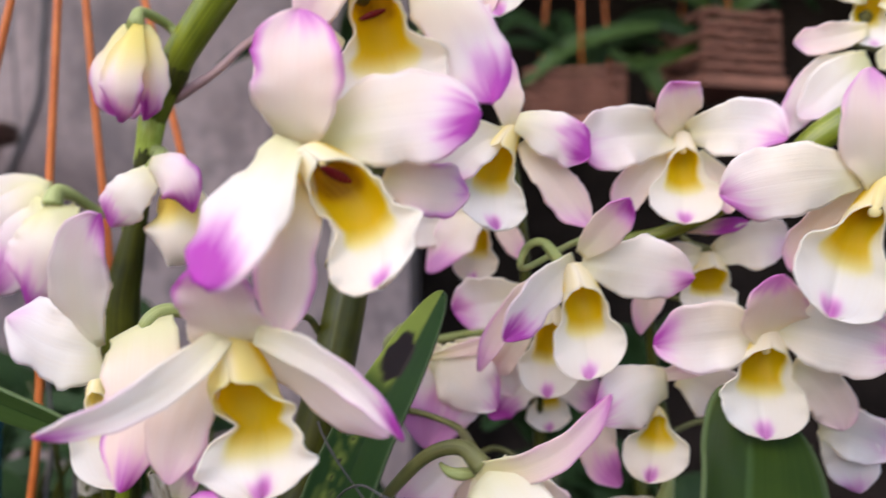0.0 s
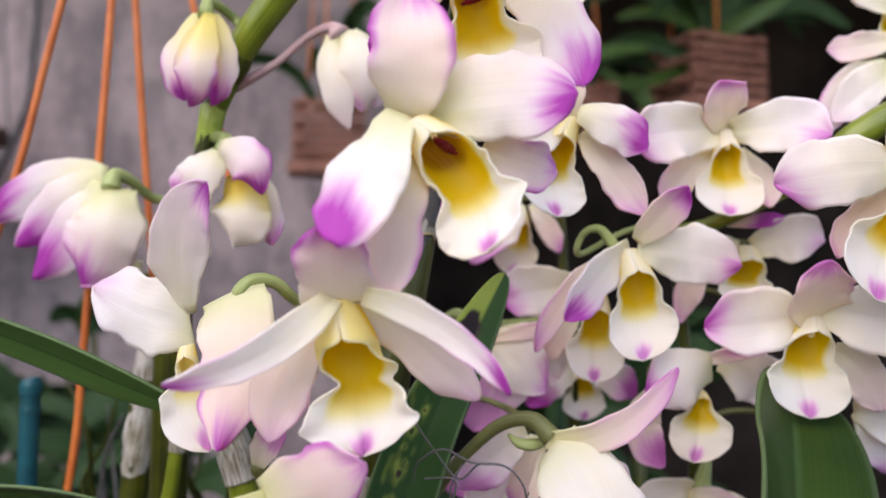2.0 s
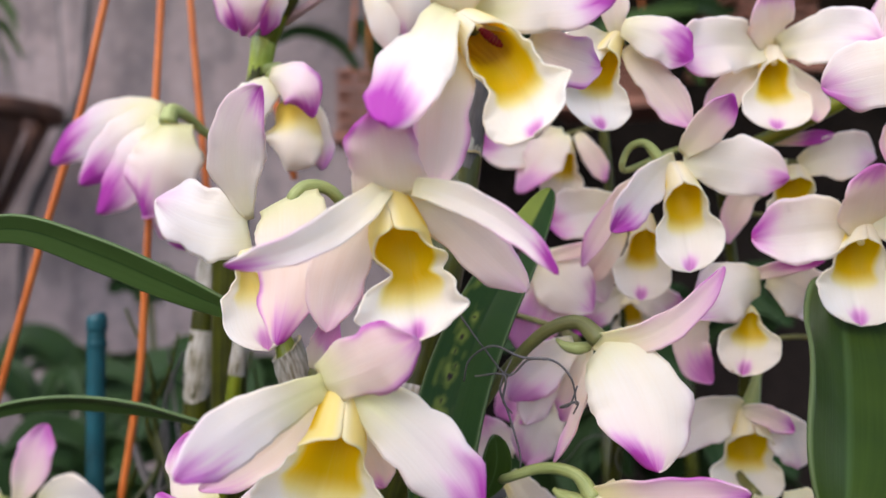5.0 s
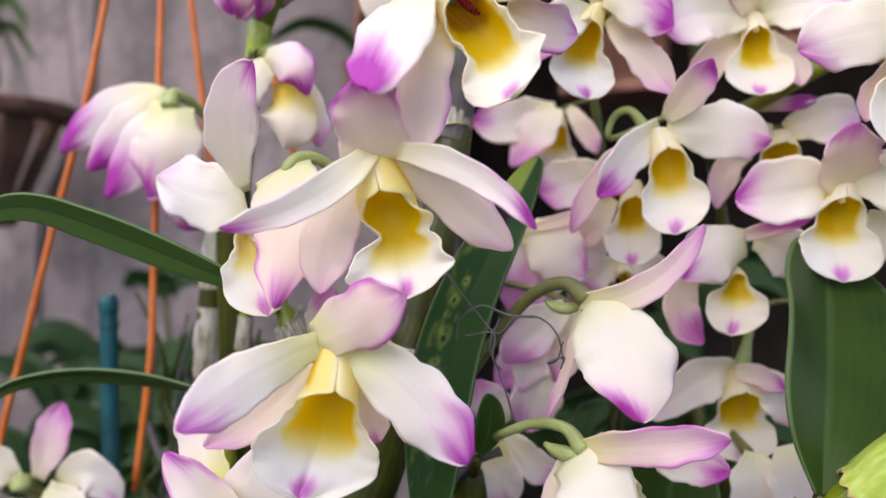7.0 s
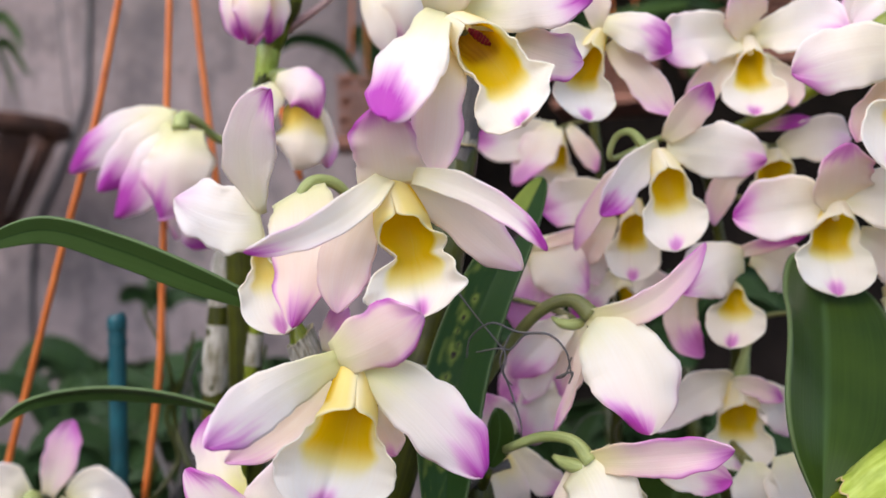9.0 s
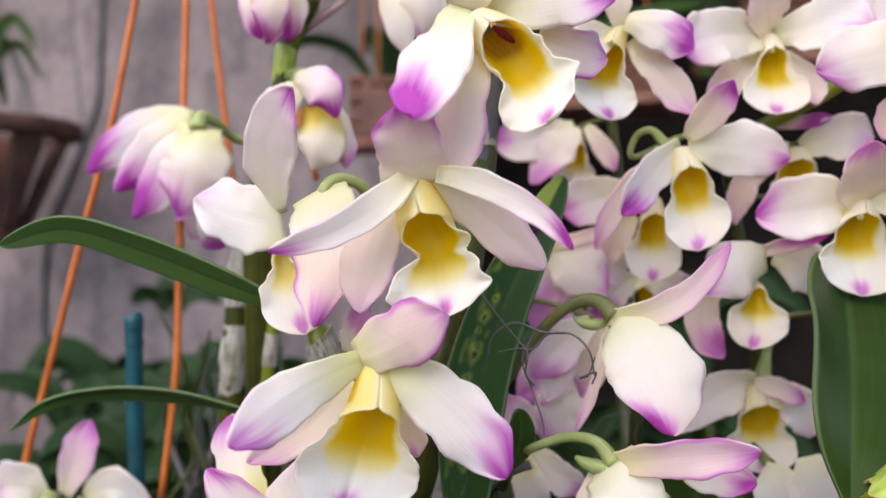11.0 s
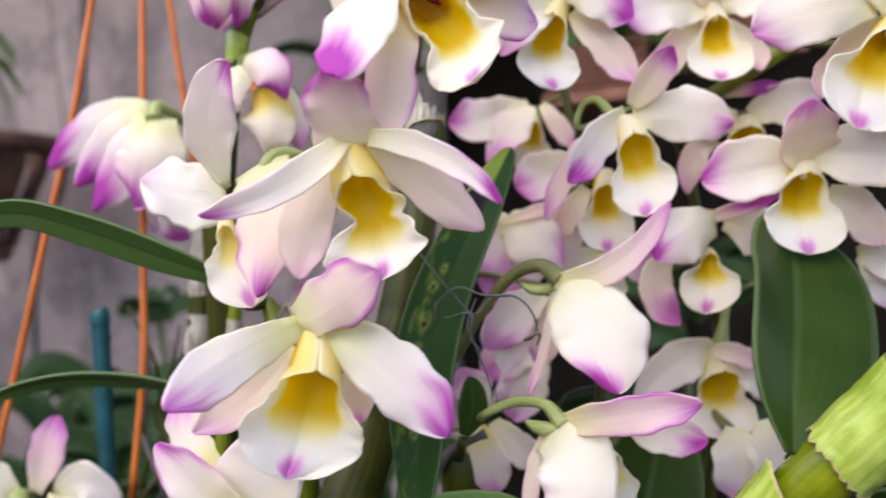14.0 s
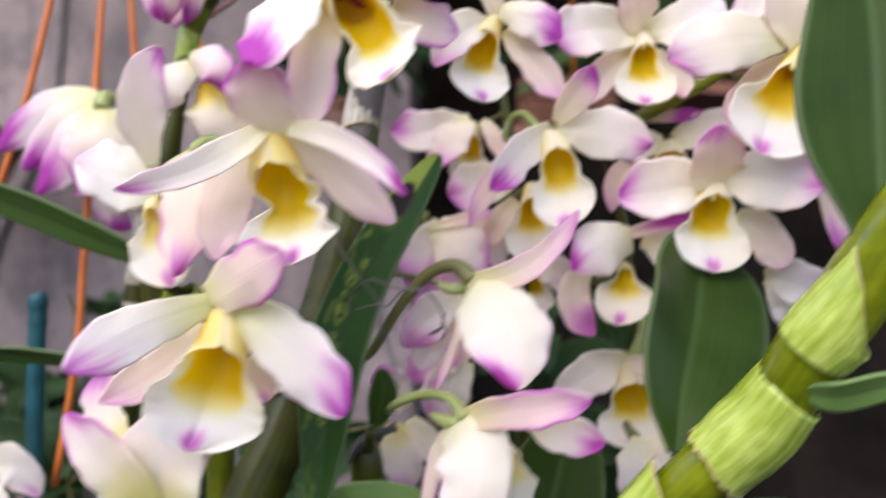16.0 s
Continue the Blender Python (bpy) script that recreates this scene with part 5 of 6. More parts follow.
f = thing('orchid_bud', (-0.0778, 0.2360, 1.2279), 'opening orchid bud with a pink cap and cream lip', 'orchid bud', 'buds of the orchid')
petal(f, 'petal', [(-0.0688, 0.2300, 1.2194), (-0.0656, 0.2300, 1.2085), (-0.0644, 0.2300, 1.1982)], 0.0040, pk=0.6, ps=0.7, bl=0.15, cup=-0.4)
petal(f, 'petal', [(-0.0730, 0.2280, 1.2199), (-0.0713, 0.2220, 1.2080), (-0.0741, 0.2260, 1.1975)], 0.0084, m=0.55, b=0.5, p=2.6, ylw=0.9, pk=0.0, bl=0.06, cup=-0.6, gr=0.5)
petal(f, 'petal', [(-0.0783, 0.2260, 1.2249), (-0.0831, 0.2190, 1.2173), (-0.0898, 0.2240, 1.2087)], 0.0067, m=0.55, b=0.4, p=2.0, pk=0.75, ps=0.72, bl=0.06, cup=-0.4, gr=0.4)
petal(f, 'petal', [(-0.0785, 0.2240, 1.2247), (-0.0684, 0.2150, 1.2215), (-0.0651, 0.2190, 1.2124)], 0.0063, m=0.5, b=0.5, p=1.8, pk=0.7, ps=0.66, bl=0.85, ed=0.7, cup=-0.5)
tube('pedicel', [(-0.0882, 0.2480, 1.2335), (-0.0858, 0.2460, 1.2314), (-0.0789, 0.2340, 1.2293), (-0.0771, 0.2260, 1.2243)], [0.0020, 0.0020, 0.0020, 0.0036], PEDICEL, f, '')

f = thing('orchid_bud', (-0.0492, 0.2450, 1.2644), 'hanging orchid bud, cream and white', 'orchid bud', 'buds of the orchid')
petal(f, 'petal', [(-0.0441, 0.2450, 1.2643), (-0.0377, 0.2450, 1.2545), (-0.0356, 0.2450, 1.2414)], 0.0057, pk=0.3, bl=0.05, cup=-0.4)
petal(f, 'petal', [(-0.0464, 0.2420, 1.2638), (-0.0407, 0.2350, 1.2531), (-0.0394, 0.2410, 1.2396)], 0.0072, m=0.55, b=0.4, p=2.6, pk=0.5, ps=0.82, bl=0.02, cup=-0.5)
petal(f, 'petal', [(-0.0485, 0.2410, 1.2632), (-0.0472, 0.2360, 1.2485), (-0.0434, 0.2400, 1.2338)], 0.0048, m=0.5, b=0.6, bl=0.03, ylw=0.3, cup=-0.5, pk=0.2)
tube('pedicel', [(-0.0806, 0.2480, 1.2474), (-0.0673, 0.2460, 1.2547), (-0.0572, 0.2440, 1.2625), (-0.0499, 0.2420, 1.2652), (-0.0467, 0.2410, 1.2625)], [0.0019, 0.0012, 0.0012, 0.0016, 0.0038], PEDICEL_PINK, f, '')
# ---- canes ----

f = thing('orchid_cane', (-0.0962, 0.2500, 1.1803), 'olive green orchid cane with pale papery sheaths', 'orchid cane', 'canes of the orchid')
tube('stem', [(-0.0867, 0.2460, 1.2392), (-0.0879, 0.2460, 1.2322), (-0.0919, 0.2480, 1.2132), (-0.0960, 0.2500, 1.1974), (-0.0997, 0.2520, 1.1813), (-0.1019, 0.2560, 1.1335), (-0.1075, 0.2645, 1.0133), (-0.1214, 0.2730, 0.9114)], [0.0033, 0.0035, 0.0030, 0.0045, 0.0059, 0.0059, 0.0059, 0.0059], CANE, f, '', sides=16, steps=90)
tube('stem', [(-0.0486, 0.2360, 1.2967), (-0.0605, 0.2380, 1.2796), (-0.0778, 0.2430, 1.2577), (-0.0864, 0.2460, 1.2399)], [0.0052, 0.0052, 0.0047, 0.0037], CANE_BRIGHT, f, '', sides=16, steps=50)
tube('sheath', [(-0.0500, 0.2362, 1.2947), (-0.0540, 0.2368, 1.2890), (-0.0585, 0.2376, 1.2826)], [0.0058, 0.0058, 0.0052], SKIN, f, 'thin papery sheath torn open', sides=14, closed=False)
tube('node', [(-0.0777, 0.2430, 1.2598), (-0.0798, 0.2440, 1.2545), (-0.0835, 0.2450, 1.2468)], [0.0049, 0.0054, 0.0038], CANE, f, '', sides=12)
tube('sheath', [(-0.0864, 0.2460, 1.2409), (-0.0876, 0.2460, 1.2340), (-0.0891, 0.2470, 1.2271)], [0.0042, 0.0038, 0.0035], SHEATH, f, 'fresh pale green sheath', sides=12, closed=False)

f = thing('orchid_cane', (-0.0535, 0.2250, 1.0845), 'dark olive orchid cane with fringed dry sheaths', 'orchid cane', 'canes of the orchid')
tube('stem', [(-0.0147, 0.2220, 1.2489), (-0.0190, 0.2220, 1.2193), (-0.0248, 0.2170, 1.1799), (-0.0346, 0.2100, 1.1379), (-0.0445, 0.2050, 1.1067), (-0.0542, 0.2000, 1.0817), (-0.0599, 0.1950, 1.0431), (-0.0682, 0.2188, 0.9669), (-0.0951, 0.2425, 0.9114)], [0.0048, 0.0050, 0.0057, 0.0068, 0.0081, 0.0088, 0.0088, 0.0088, 0.0088], CANE, f, '', sides=18, steps=80)
tube('sheath', [(-0.0186, 0.2210, 1.2224), (-0.0209, 0.2200, 1.2074), (-0.0229, 0.2190, 1.1974)], [0.0057, 0.0055, 0.0055], ROOT, f, 'dark dry sheath remains', sides=14, closed=False)
tube('node', [(-0.0326, 0.2110, 1.1464), (-0.0346, 0.2100, 1.1379), (-0.0373, 0.2090, 1.1295)], [0.0061, 0.0073, 0.0070], CANE, f, '', sides=16)
sheath(f, [(-0.0390, 0.2070, 1.1180), (-0.0373, 0.2080, 1.1253), (-0.0346, 0.2100, 1.1379)], [0.0088, 0.0084, 0.0073], SKIN, 'frayed papery sheath with loose fibres', 0.04)
sheath(f, [(-0.0227, 0.2190, 1.1991), (-0.0209, 0.2210, 1.2101), (-0.0194, 0.2220, 1.2185)], [0.0055, 0.0053, 0.0051], SKIN, 'dry papery sheath', 0.04)

f = thing('orchid_cane', (0.0415, 0.1700, 1.0731), 'stout glossy yellow-green orchid cane with fresh sheaths', 'orchid cane', 'canes of the orchid')
tube('stem', [(0.1019, 0.1280, 1.1700), (0.0956, 0.1350, 1.1568), (0.0910, 0.1390, 1.1474), (0.0864, 0.1430, 1.1393), (0.0822, 0.1490, 1.1286), (0.0778, 0.1540, 1.1201), (0.0693, 0.1590, 1.1103), (0.0573, 0.1650, 1.0960), (0.0465, 0.1700, 1.0825), (0.0355, 0.1760, 1.0677), (0.0175, 0.2080, 0.9813), (-0.0543, 0.2400, 0.9141)], [0.0074, 0.0076, 0.0077, 0.0078, 0.0078, 0.0078, 0.0077, 0.0074, 0.0070, 0.0066, 0.0066, 0.0066], CANE_GLOSS, f, '', sides=24, steps=90)
sheath(f, [(0.0580, 0.1630, 1.1001), (0.0534, 0.1650, 1.0937), (0.0494, 0.1680, 1.0878), (0.0463, 0.1690, 1.0838)], [0.0079, 0.0079, 0.0078, 0.0075], SHEATH, 'pale sheath with a brown rim', 0.04, slant=0.9, phase=3.14)
sheath(f, [(0.0693, 0.1590, 1.1103), (0.0743, 0.1560, 1.1161), (0.0788, 0.1530, 1.1216), (0.0829, 0.1490, 1.1290)], [0.0084, 0.0087, 0.0087, 0.0083], SHEATH, 'pale torn sheath', 0.06, slant=0.15, phase=3.4, torn=0.4)
sheath(f, [(0.0927, 0.1370, 1.1486), (0.0908, 0.1390, 1.1455), (0.0885, 0.1410, 1.1422), (0.0859, 0.1430, 1.1387)], [0.0080, 0.0083, 0.0085, 0.0083], SHEATH, 'pale torn sheath', 0.04, slant=1.2, phase=3.14)
sheath(f, [(0.0460, 0.1730, 1.0816), (0.0405, 0.1740, 1.0749), (0.0339, 0.1760, 1.0655)], [0.0078, 0.0078, 0.0072], PAPER, 'white papery sheath', 0.04, slant=0.5, phase=0.3, torn=0.4)

f = thing('orchid_cane', (-0.1151, 0.2700, 1.1164), 'old cane wrapped in white papery sheath', 'orchid cane', 'canes of the orchid')
tube('stem', [(-0.1089, 0.2700, 1.1863), (-0.1126, 0.2700, 1.1668), (-0.1156, 0.2700, 1.1472), (-0.1184, 0.2700, 1.1165), (-0.1220, 0.2700, 1.0723), (-0.1255, 0.2750, 0.9818), (-0.1329, 0.2800, 0.9113)], [0.0034, 0.0042, 0.0044, 0.0046, 0.0046, 0.0046, 0.0046], CANE, f, '', sides=12, steps=40)
tube('sheath', [(-0.1105, 0.2700, 1.1777), (-0.1135, 0.2700, 1.1603), (-0.1146, 0.2700, 1.1515)], [0.0046, 0.0051, 0.0048], SKIN, f, '', sides=12, closed=False, rough=0.15)
tube('sheath', [(-0.1153, 0.2700, 1.1446), (-0.1170, 0.2700, 1.1296), (-0.1185, 0.2700, 1.1187)], [0.0048, 0.0053, 0.0046], SKIN, f, '', sides=12, closed=False, rough=0.2)

f = thing('orchid_cane', (-0.0994, 0.2500, 1.1157), 'thin yellow-green cane with a dry sheath', 'orchid cane', 'canes of the orchid')
tube('stem', [(-0.0940, 0.2500, 1.1565), (-0.0964, 0.2500, 1.1403), (-0.0991, 0.2500, 1.1219), (-0.1041, 0.2500, 1.0869), (-0.1091, 0.2600, 0.9893), (-0.1223, 0.2700, 0.9114)], [0.0022, 0.0024, 0.0024, 0.0028, 0.0028, 0.0028], CANE_BRIGHT, f, '', sides=10)
tube('sheath', [(-0.0958, 0.2500, 1.1433), (-0.0975, 0.2500, 1.1321)], [0.0028, 0.0028], SKIN, f, '', closed=False, rough=0.2)

f = thing('orchid_cane', (-0.0765, 0.2300, 1.0794), 'short old cane with frayed white sheaths', 'orchid cane', 'canes of the orchid')
tube('stem', [(-0.0672, 0.2300, 1.0945), (-0.0631, 0.2300, 1.0771), (-0.0618, 0.2300, 1.0617), (-0.0624, 0.2300, 1.0446), (-0.0702, 0.2450, 0.9679), (-0.0963, 0.2600, 0.9118)], [0.0022, 0.0045, 0.0056, 0.0056, 0.0056, 0.0056], CANE, f, '', sides=12)
tube('sheath', [(-0.0687, 0.2300, 1.1060), (-0.0656, 0.2300, 1.0867), (-0.0616, 0.2300, 1.0664)], [0.0022, 0.0037, 0.0056], PAPER, f, 'frayed white sheath', sides=12, closed=False, rough=0.25)
tube('sheath', [(-0.1009, 0.2330, 1.0969), (-0.1082, 0.2330, 1.0835), (-0.1104, 0.2330, 1.0757)], [0.0026, 0.0034, 0.0037], PAPER, f, 'frayed white sheath', sides=10, closed=False, rough=0.2)
tube('stem', [(-0.1100, 0.2330, 1.0777), (-0.1116, 0.2330, 1.0700), (-0.1150, 0.2330, 1.0565), (-0.1191, 0.2473, 0.9734), (-0.1286, 0.2615, 0.9110)], [0.0037, 0.0035, 0.0032, 0.0032, 0.0032], CANE, f, '', sides=10)

f = thing('orchid_cane', (-0.0190, 0.2050, 1.0925), 'dark green cut cane stub with a withered tip', 'orchid cane', 'canes of the orchid')
tube('stem', [(-0.0190, 0.2050, 1.1037), (-0.0186, 0.2050, 1.0976), (-0.0182, 0.2070, 1.0848), (-0.0176, 0.2090, 1.0700), (-0.0288, 0.2293, 0.9814), (-0.0692, 0.2495, 0.9123)], [0.0042, 0.0048, 0.0050, 0.0050, 0.0050, 0.0050], CANE, f, '', sides=16)
tube('cut_end', [(-0.0191, 0.2050, 1.1053), (-0.0190, 0.2050, 1.1032)], [0.0032, 0.0043], ROOT, f, 'dry brown cut end', sides=16)
tube('dry_sheath', [(-0.0235, 0.2010, 1.1004), (-0.0195, 0.1990, 1.1069), (-0.0131, 0.2000, 1.1095), (-0.0096, 0.2010, 1.1107)], [0.0007, 0.0015, 0.0010, 0.0013], ROOT, f, 'shrivelled dark sheath', rough=0.5, steps=24)

f = thing('orchid_cane', (-0.0675, 0.2120, 1.1313), 'short bright green shoot with a fringed sheath', 'orchid cane', 'canes of the orchid')
tube('stem', [(-0.0731, 0.2120, 1.1516), (-0.0703, 0.2120, 1.1448), (-0.0670, 0.2120, 1.1348), (-0.0658, 0.2140, 1.1201), (-0.0658, 0.2160, 1.1051), (-0.0738, 0.2345, 0.9988), (-0.0992, 0.2530, 0.9116)], [0.0017, 0.0036, 0.0043, 0.0043, 0.0043, 0.0043, 0.0043], CANE_BRIGHT, f, '', sides=16)
sheath(f, [(-0.0709, 0.2120, 1.1467), (-0.0691, 0.2120, 1.1412), (-0.0670, 0.2120, 1.1345)], [0.0043, 0.0046, 0.0046], SKIN, 'frayed white sheath', 0.04)

f = thing('orchid_cane', (0.0945, 0.2350, 1.2223), 'bright green orchid cane behind the flowers', 'orchid cane', 'canes of the orchid')
tube('stem', [(0.0546, 0.2450, 1.2039), (0.0697, 0.2430, 1.2074), (0.0952, 0.2370, 1.2216), (0.1079, 0.2350, 1.2331), (0.1230, 0.2350, 1.2422), (0.1477, 0.2370, 1.2558), (0.1730, 0.2390, 1.2680)], [0.0021, 0.0023, 0.0029, 0.0043, 0.0046, 0.0046, 0.0043], CANE_BRIGHT, f, '', sides=14, steps=40)

f = thing('orchid_cane', (0.0713, 0.2750, 1.1259), 'thin dark green flowering cane behind the blossoms', 'orchid cane', 'canes of the orchid')
tube('stem', [(0.0546, 0.2450, 1.2039), (0.0654, 0.2700, 1.1918), (0.0697, 0.2750, 1.1740), (0.0713, 0.2750, 1.1586), (0.0742, 0.2750, 1.1144), (0.0484, 0.2787, 1.0057), (-0.0580, 0.2825, 0.9131)], [0.0017, 0.0019, 0.0019, 0.0021, 0.0023, 0.0023, 0.0023], CANE, f, '', sides=10, steps=40)

f = thing('orchid_cane', (0.0291, 0.2800, 1.1248), 'thin dark green flowering cane', 'orchid cane', 'canes of the orchid')
tube('stem', [(0.0209, 0.2800, 1.2463), (0.0253, 0.2800, 1.2226), (0.0281, 0.2800, 1.2010), (0.0294, 0.2800, 1.1736), (0.0330, 0.2800, 1.1170), (0.0149, 0.2825, 1.0065), (-0.0581, 0.2850, 0.9131)], [0.0016, 0.0018, 0.0018, 0.0020, 0.0023, 0.0023, 0.0023], CANE, f, '', sides=10, steps=40)

# ---- leaves ----

f = thing('orchid_leaf', (-0.0306, 0.1850, 1.0963), 'dark strap leaf with yellow blotch and black spots', 'orchid leaf', '')
blade("blade", f, [(-0.0272, 0.1750, 1.0956), (-0.0260, 0.1780, 1.1100), (-0.0246, 0.1820, 1.1245), (-0.0214, 0.1880, 1.1407), (-0.0151, 0.1940, 1.1576), (-0.0061, 0.2020, 1.1746), (0.0030, 0.2130, 1.1915)], 0.0085, LEAF_SPOT, m=0.45, b=0.4, p=1.8, fold=.42, face=-15, yellow=leaf_yellow, spot=leaf_spot)
tube("petiole", [(-0.0299, 0.1810, 1.0735), (-0.0235, 0.1982, 1.0712), (-0.0168, 0.2085, 1.0753)], [0.0014, 0.0016, 0.0018], CANE, f)

f = thing('orchid_leaf', (0.0616, 0.1630, 1.1111), 'broad dark green oval leaf with pale midrib', 'orchid leaf', 'leaves of the orchid')
blade('blade', f, [(0.0603, 0.1610, 1.1121), (0.0656, 0.1720, 1.1272), (0.0755, 0.1960, 1.1429), (0.0852, 0.2230, 1.1617)], 0.0180, LEAF, m=0.55, b=0.08, p=3.6, fold=0.42, face=4)
tube("petiole", [(0.0621, 0.1670, 1.1096), (0.0649, 0.1724, 1.1031), (0.0681, 0.1708, 1.1030)], [0.0014, 0.0016, 0.0018], CANE, f)

f = thing('orchid_leaf', (0.0958, 0.1400, 1.1607), 'large dark green leaf rising from the cane', 'orchid leaf', 'leaves of the orchid')
blade("blade", f, [(0.0934, 0.1310, 1.1583), (0.0980, 0.1380, 1.1728), (0.1004, 0.1430, 1.1916), (0.1019, 0.1470, 1.2075), (0.1040, 0.1570, 1.2370)], 0.0172, LEAF, m=.5, b=.12, p=2.0, fold=.2, face=-12)

f = thing('orchid_leaf', (0.0917, 0.1660, 1.1256), 'narrow green leaf at a cane joint', 'orchid leaf', 'leaves of the orchid')
blade('blade', f, [(0.0837, 0.1400, 1.1295), (0.0884, 0.1370, 1.1296), (0.0962, 0.1350, 1.1318), (0.1078, 0.1360, 1.1335)], 0.0040, LEAF_YOUNG, m=0.4, b=0.5, face=30)
tube("petiole", [(0.0848, 0.1410, 1.1291), (0.0854, 0.1460, 1.1282), (0.0858, 0.1500, 1.1274)], [0.0014, 0.0016, 0.0018], CANE, f)

f = thing('orchid_leaf', (0.0601, 0.2000, 1.0633), 'broad shaded dark leaf under the cane', 'orchid leaf', 'leaves of the orchid')
blade('blade', f, [(0.0585, 0.2000, 1.0650), (0.0798, 0.2040, 1.0760), (0.0987, 0.2060, 1.0792), (0.1237, 0.2080, 1.0763)], 0.0134, LEAF, m=0.5, b=0.3, face=20)
tube("petiole", [(0.0549, 0.2010, 1.0584), (0.0458, 0.1918, 1.0607), (0.0370, 0.1756, 1.0696)], [0.0014, 0.0016, 0.0018], CANE, f)

f = thing('orchid_leaf', (0.0291, 0.2150, 1.0489), 'broad dark green upright leaf in shade', 'orchid leaf', 'leaves of the orchid')
blade('blade', f, [(0.0273, 0.2150, 1.0587), (0.0332, 0.2150, 1.0764), (0.0381, 0.2170, 1.0910), (0.0429, 0.2190, 1.1096)], 0.0155, LEAF, m=0.55, b=0.3, face=-8)
tube("petiole", [(0.0280, 0.2160, 1.0470), (0.0057, 0.2160, 1.0561), (-0.0166, 0.2090, 1.0716)], [0.0014, 0.0016, 0.0018], CANE, f)

f = thing('orchid_leaf', (-0.0783, 0.1850, 1.1564), 'long arching green strap leaf', 'orchid leaf', 'leaves of the orchid')
blade('blade', f, [(-0.0775, 0.1850, 1.1600), (-0.0908, 0.1830, 1.1660), (-0.1104, 0.1810, 1.1746), (-0.1294, 0.1790, 1.1805), (-0.1478, 0.1790, 1.1766)], 0.0048, LEAF_MID, m=0.45, b=0.55, p=1.8, face=-25, fold=0.15)
tube("petiole", [(-0.0778, 0.1900, 1.1559), (-0.0756, 0.2045, 1.1505), (-0.0731, 0.2120, 1.1516)], [0.0014, 0.0016, 0.0018], CANE, f)

f = thing('orchid_leaf', (-0.0961, 0.2100, 1.1210), 'thin arching green leaf seen edge on', 'orchid leaf', 'leaves of the orchid')
blade('blade', f, [(-0.0946, 0.2120, 1.1252), (-0.1125, 0.2100, 1.1299), (-0.1331, 0.2080, 1.1318), (-0.1516, 0.2060, 1.1291), (-0.1632, 0.2040, 1.1216)], 0.0038, LEAF_MID, m=0.35, b=0.6, p=1.3, face=-58, tw=25)
tube("petiole", [(-0.0921, 0.2150, 1.1178), (-0.0790, 0.2181, 1.1148), (-0.0658, 0.2142, 1.1183)], [0.0014, 0.0016, 0.0018], CANE, f)

f = thing('orchid_leaf', (-0.0644, 0.1750, 1.0761), 'drooping grey-green strap leaf', 'orchid leaf', 'leaves of the orchid')
blade('blade', f, [(-0.0469, 0.1810, 1.0715), (-0.0692, 0.1770, 1.0805), (-0.0899, 0.1750, 1.0872), (-0.1074, 0.1730, 1.0907), (-0.1243, 0.1710, 1.0934)], 0.0047, LEAF_MID, m=0.5, b=0.5, p=2.4, face=-20)
tube("petiole", [(-0.0534, 0.1820, 1.0662), (-0.0546, 0.1932, 1.0621), (-0.0558, 0.1975, 1.0645)], [0.0014, 0.0016, 0.0018], CANE, f)

f = thing('orchid_leaf', (-0.0284, 0.2000, 1.0827), 'short folded light green leaf', 'orchid leaf', 'leaves of the orchid')
blade('blade', f, [(-0.0300, 0.2000, 1.0841), (-0.0202, 0.1960, 1.0864), (-0.0085, 0.1960, 1.0872), (0.0021, 0.2000, 1.0865)], 0.0093, LEAF_YOUNG, m=0.35, b=0.6, face=10, fold=-0.3)
tube("petiole", [(-0.0310, 0.2010, 1.0802), (-0.0242, 0.2079, 1.0772), (-0.0171, 0.2077, 1.0808)], [0.0014, 0.0016, 0.0018], CANE, f)

f = thing('orchid_leaf', (-0.0349, 0.1900, 1.0724), 'young sheathing leaf folded round its shoot', 'orchid leaf', 'leaves of the orchid')
blade('blade', f, [(-0.0385, 0.1900, 1.0595), (-0.0322, 0.1870, 1.0764), (-0.0303, 0.1880, 1.0888), (-0.0324, 0.1900, 1.1014)], 0.0057, LEAF_MID, m=0.35, b=0.7, fold=-0.6)
tube("petiole", [(-0.0386, 0.1910, 1.0595), (-0.0477, 0.1974, 1.0564), (-0.0565, 0.1969, 1.0597)], [0.0014, 0.0016, 0.0018], CANE, f)

f = thing('orchid_leaf', (-0.0131, 0.1900, 1.1130), 'small dark green leaf with a bitten edge', 'orchid leaf', 'leaves of the orchid')
blade('blade', f, [(-0.0152, 0.1900, 1.1133), (-0.0123, 0.1900, 1.1210), (-0.0127, 0.1900, 1.1287)], 0.0041, LEAF, m=0.45, b=0.3, p=1.7, face=20)
tube("petiole", [(-0.0157, 0.1910, 1.1114), (-0.0175, 0.2015, 1.1043), (-0.0190, 0.2050, 1.1037)], [0.0014, 0.0016, 0.0018], CANE, f)

f = thing('orchid_leaf', (-0.0997, 0.3000, 1.0440), 'yellowed dead leaf low behind the canes', 'orchid leaf', '')
blade('blade', f, [(-0.1360, 0.3000, 1.0380), (-0.1069, 0.3000, 1.0466), (-0.0714, 0.3040, 1.0481)], 0.0113, LEAF_DEAD, m=0.5)
tube("petiole", [(-0.1360, 0.3010, 1.0379), (-0.1282, 0.2890, 1.0522), (-0.1201, 0.2700, 1.0730)], [0.0014, 0.0016, 0.0018], CANE, f)

f = thing('dry_tendril', (-0.0075, 0.1760, 1.1464), 'tangle of thin dry curling tendrils', 'tendril', '')
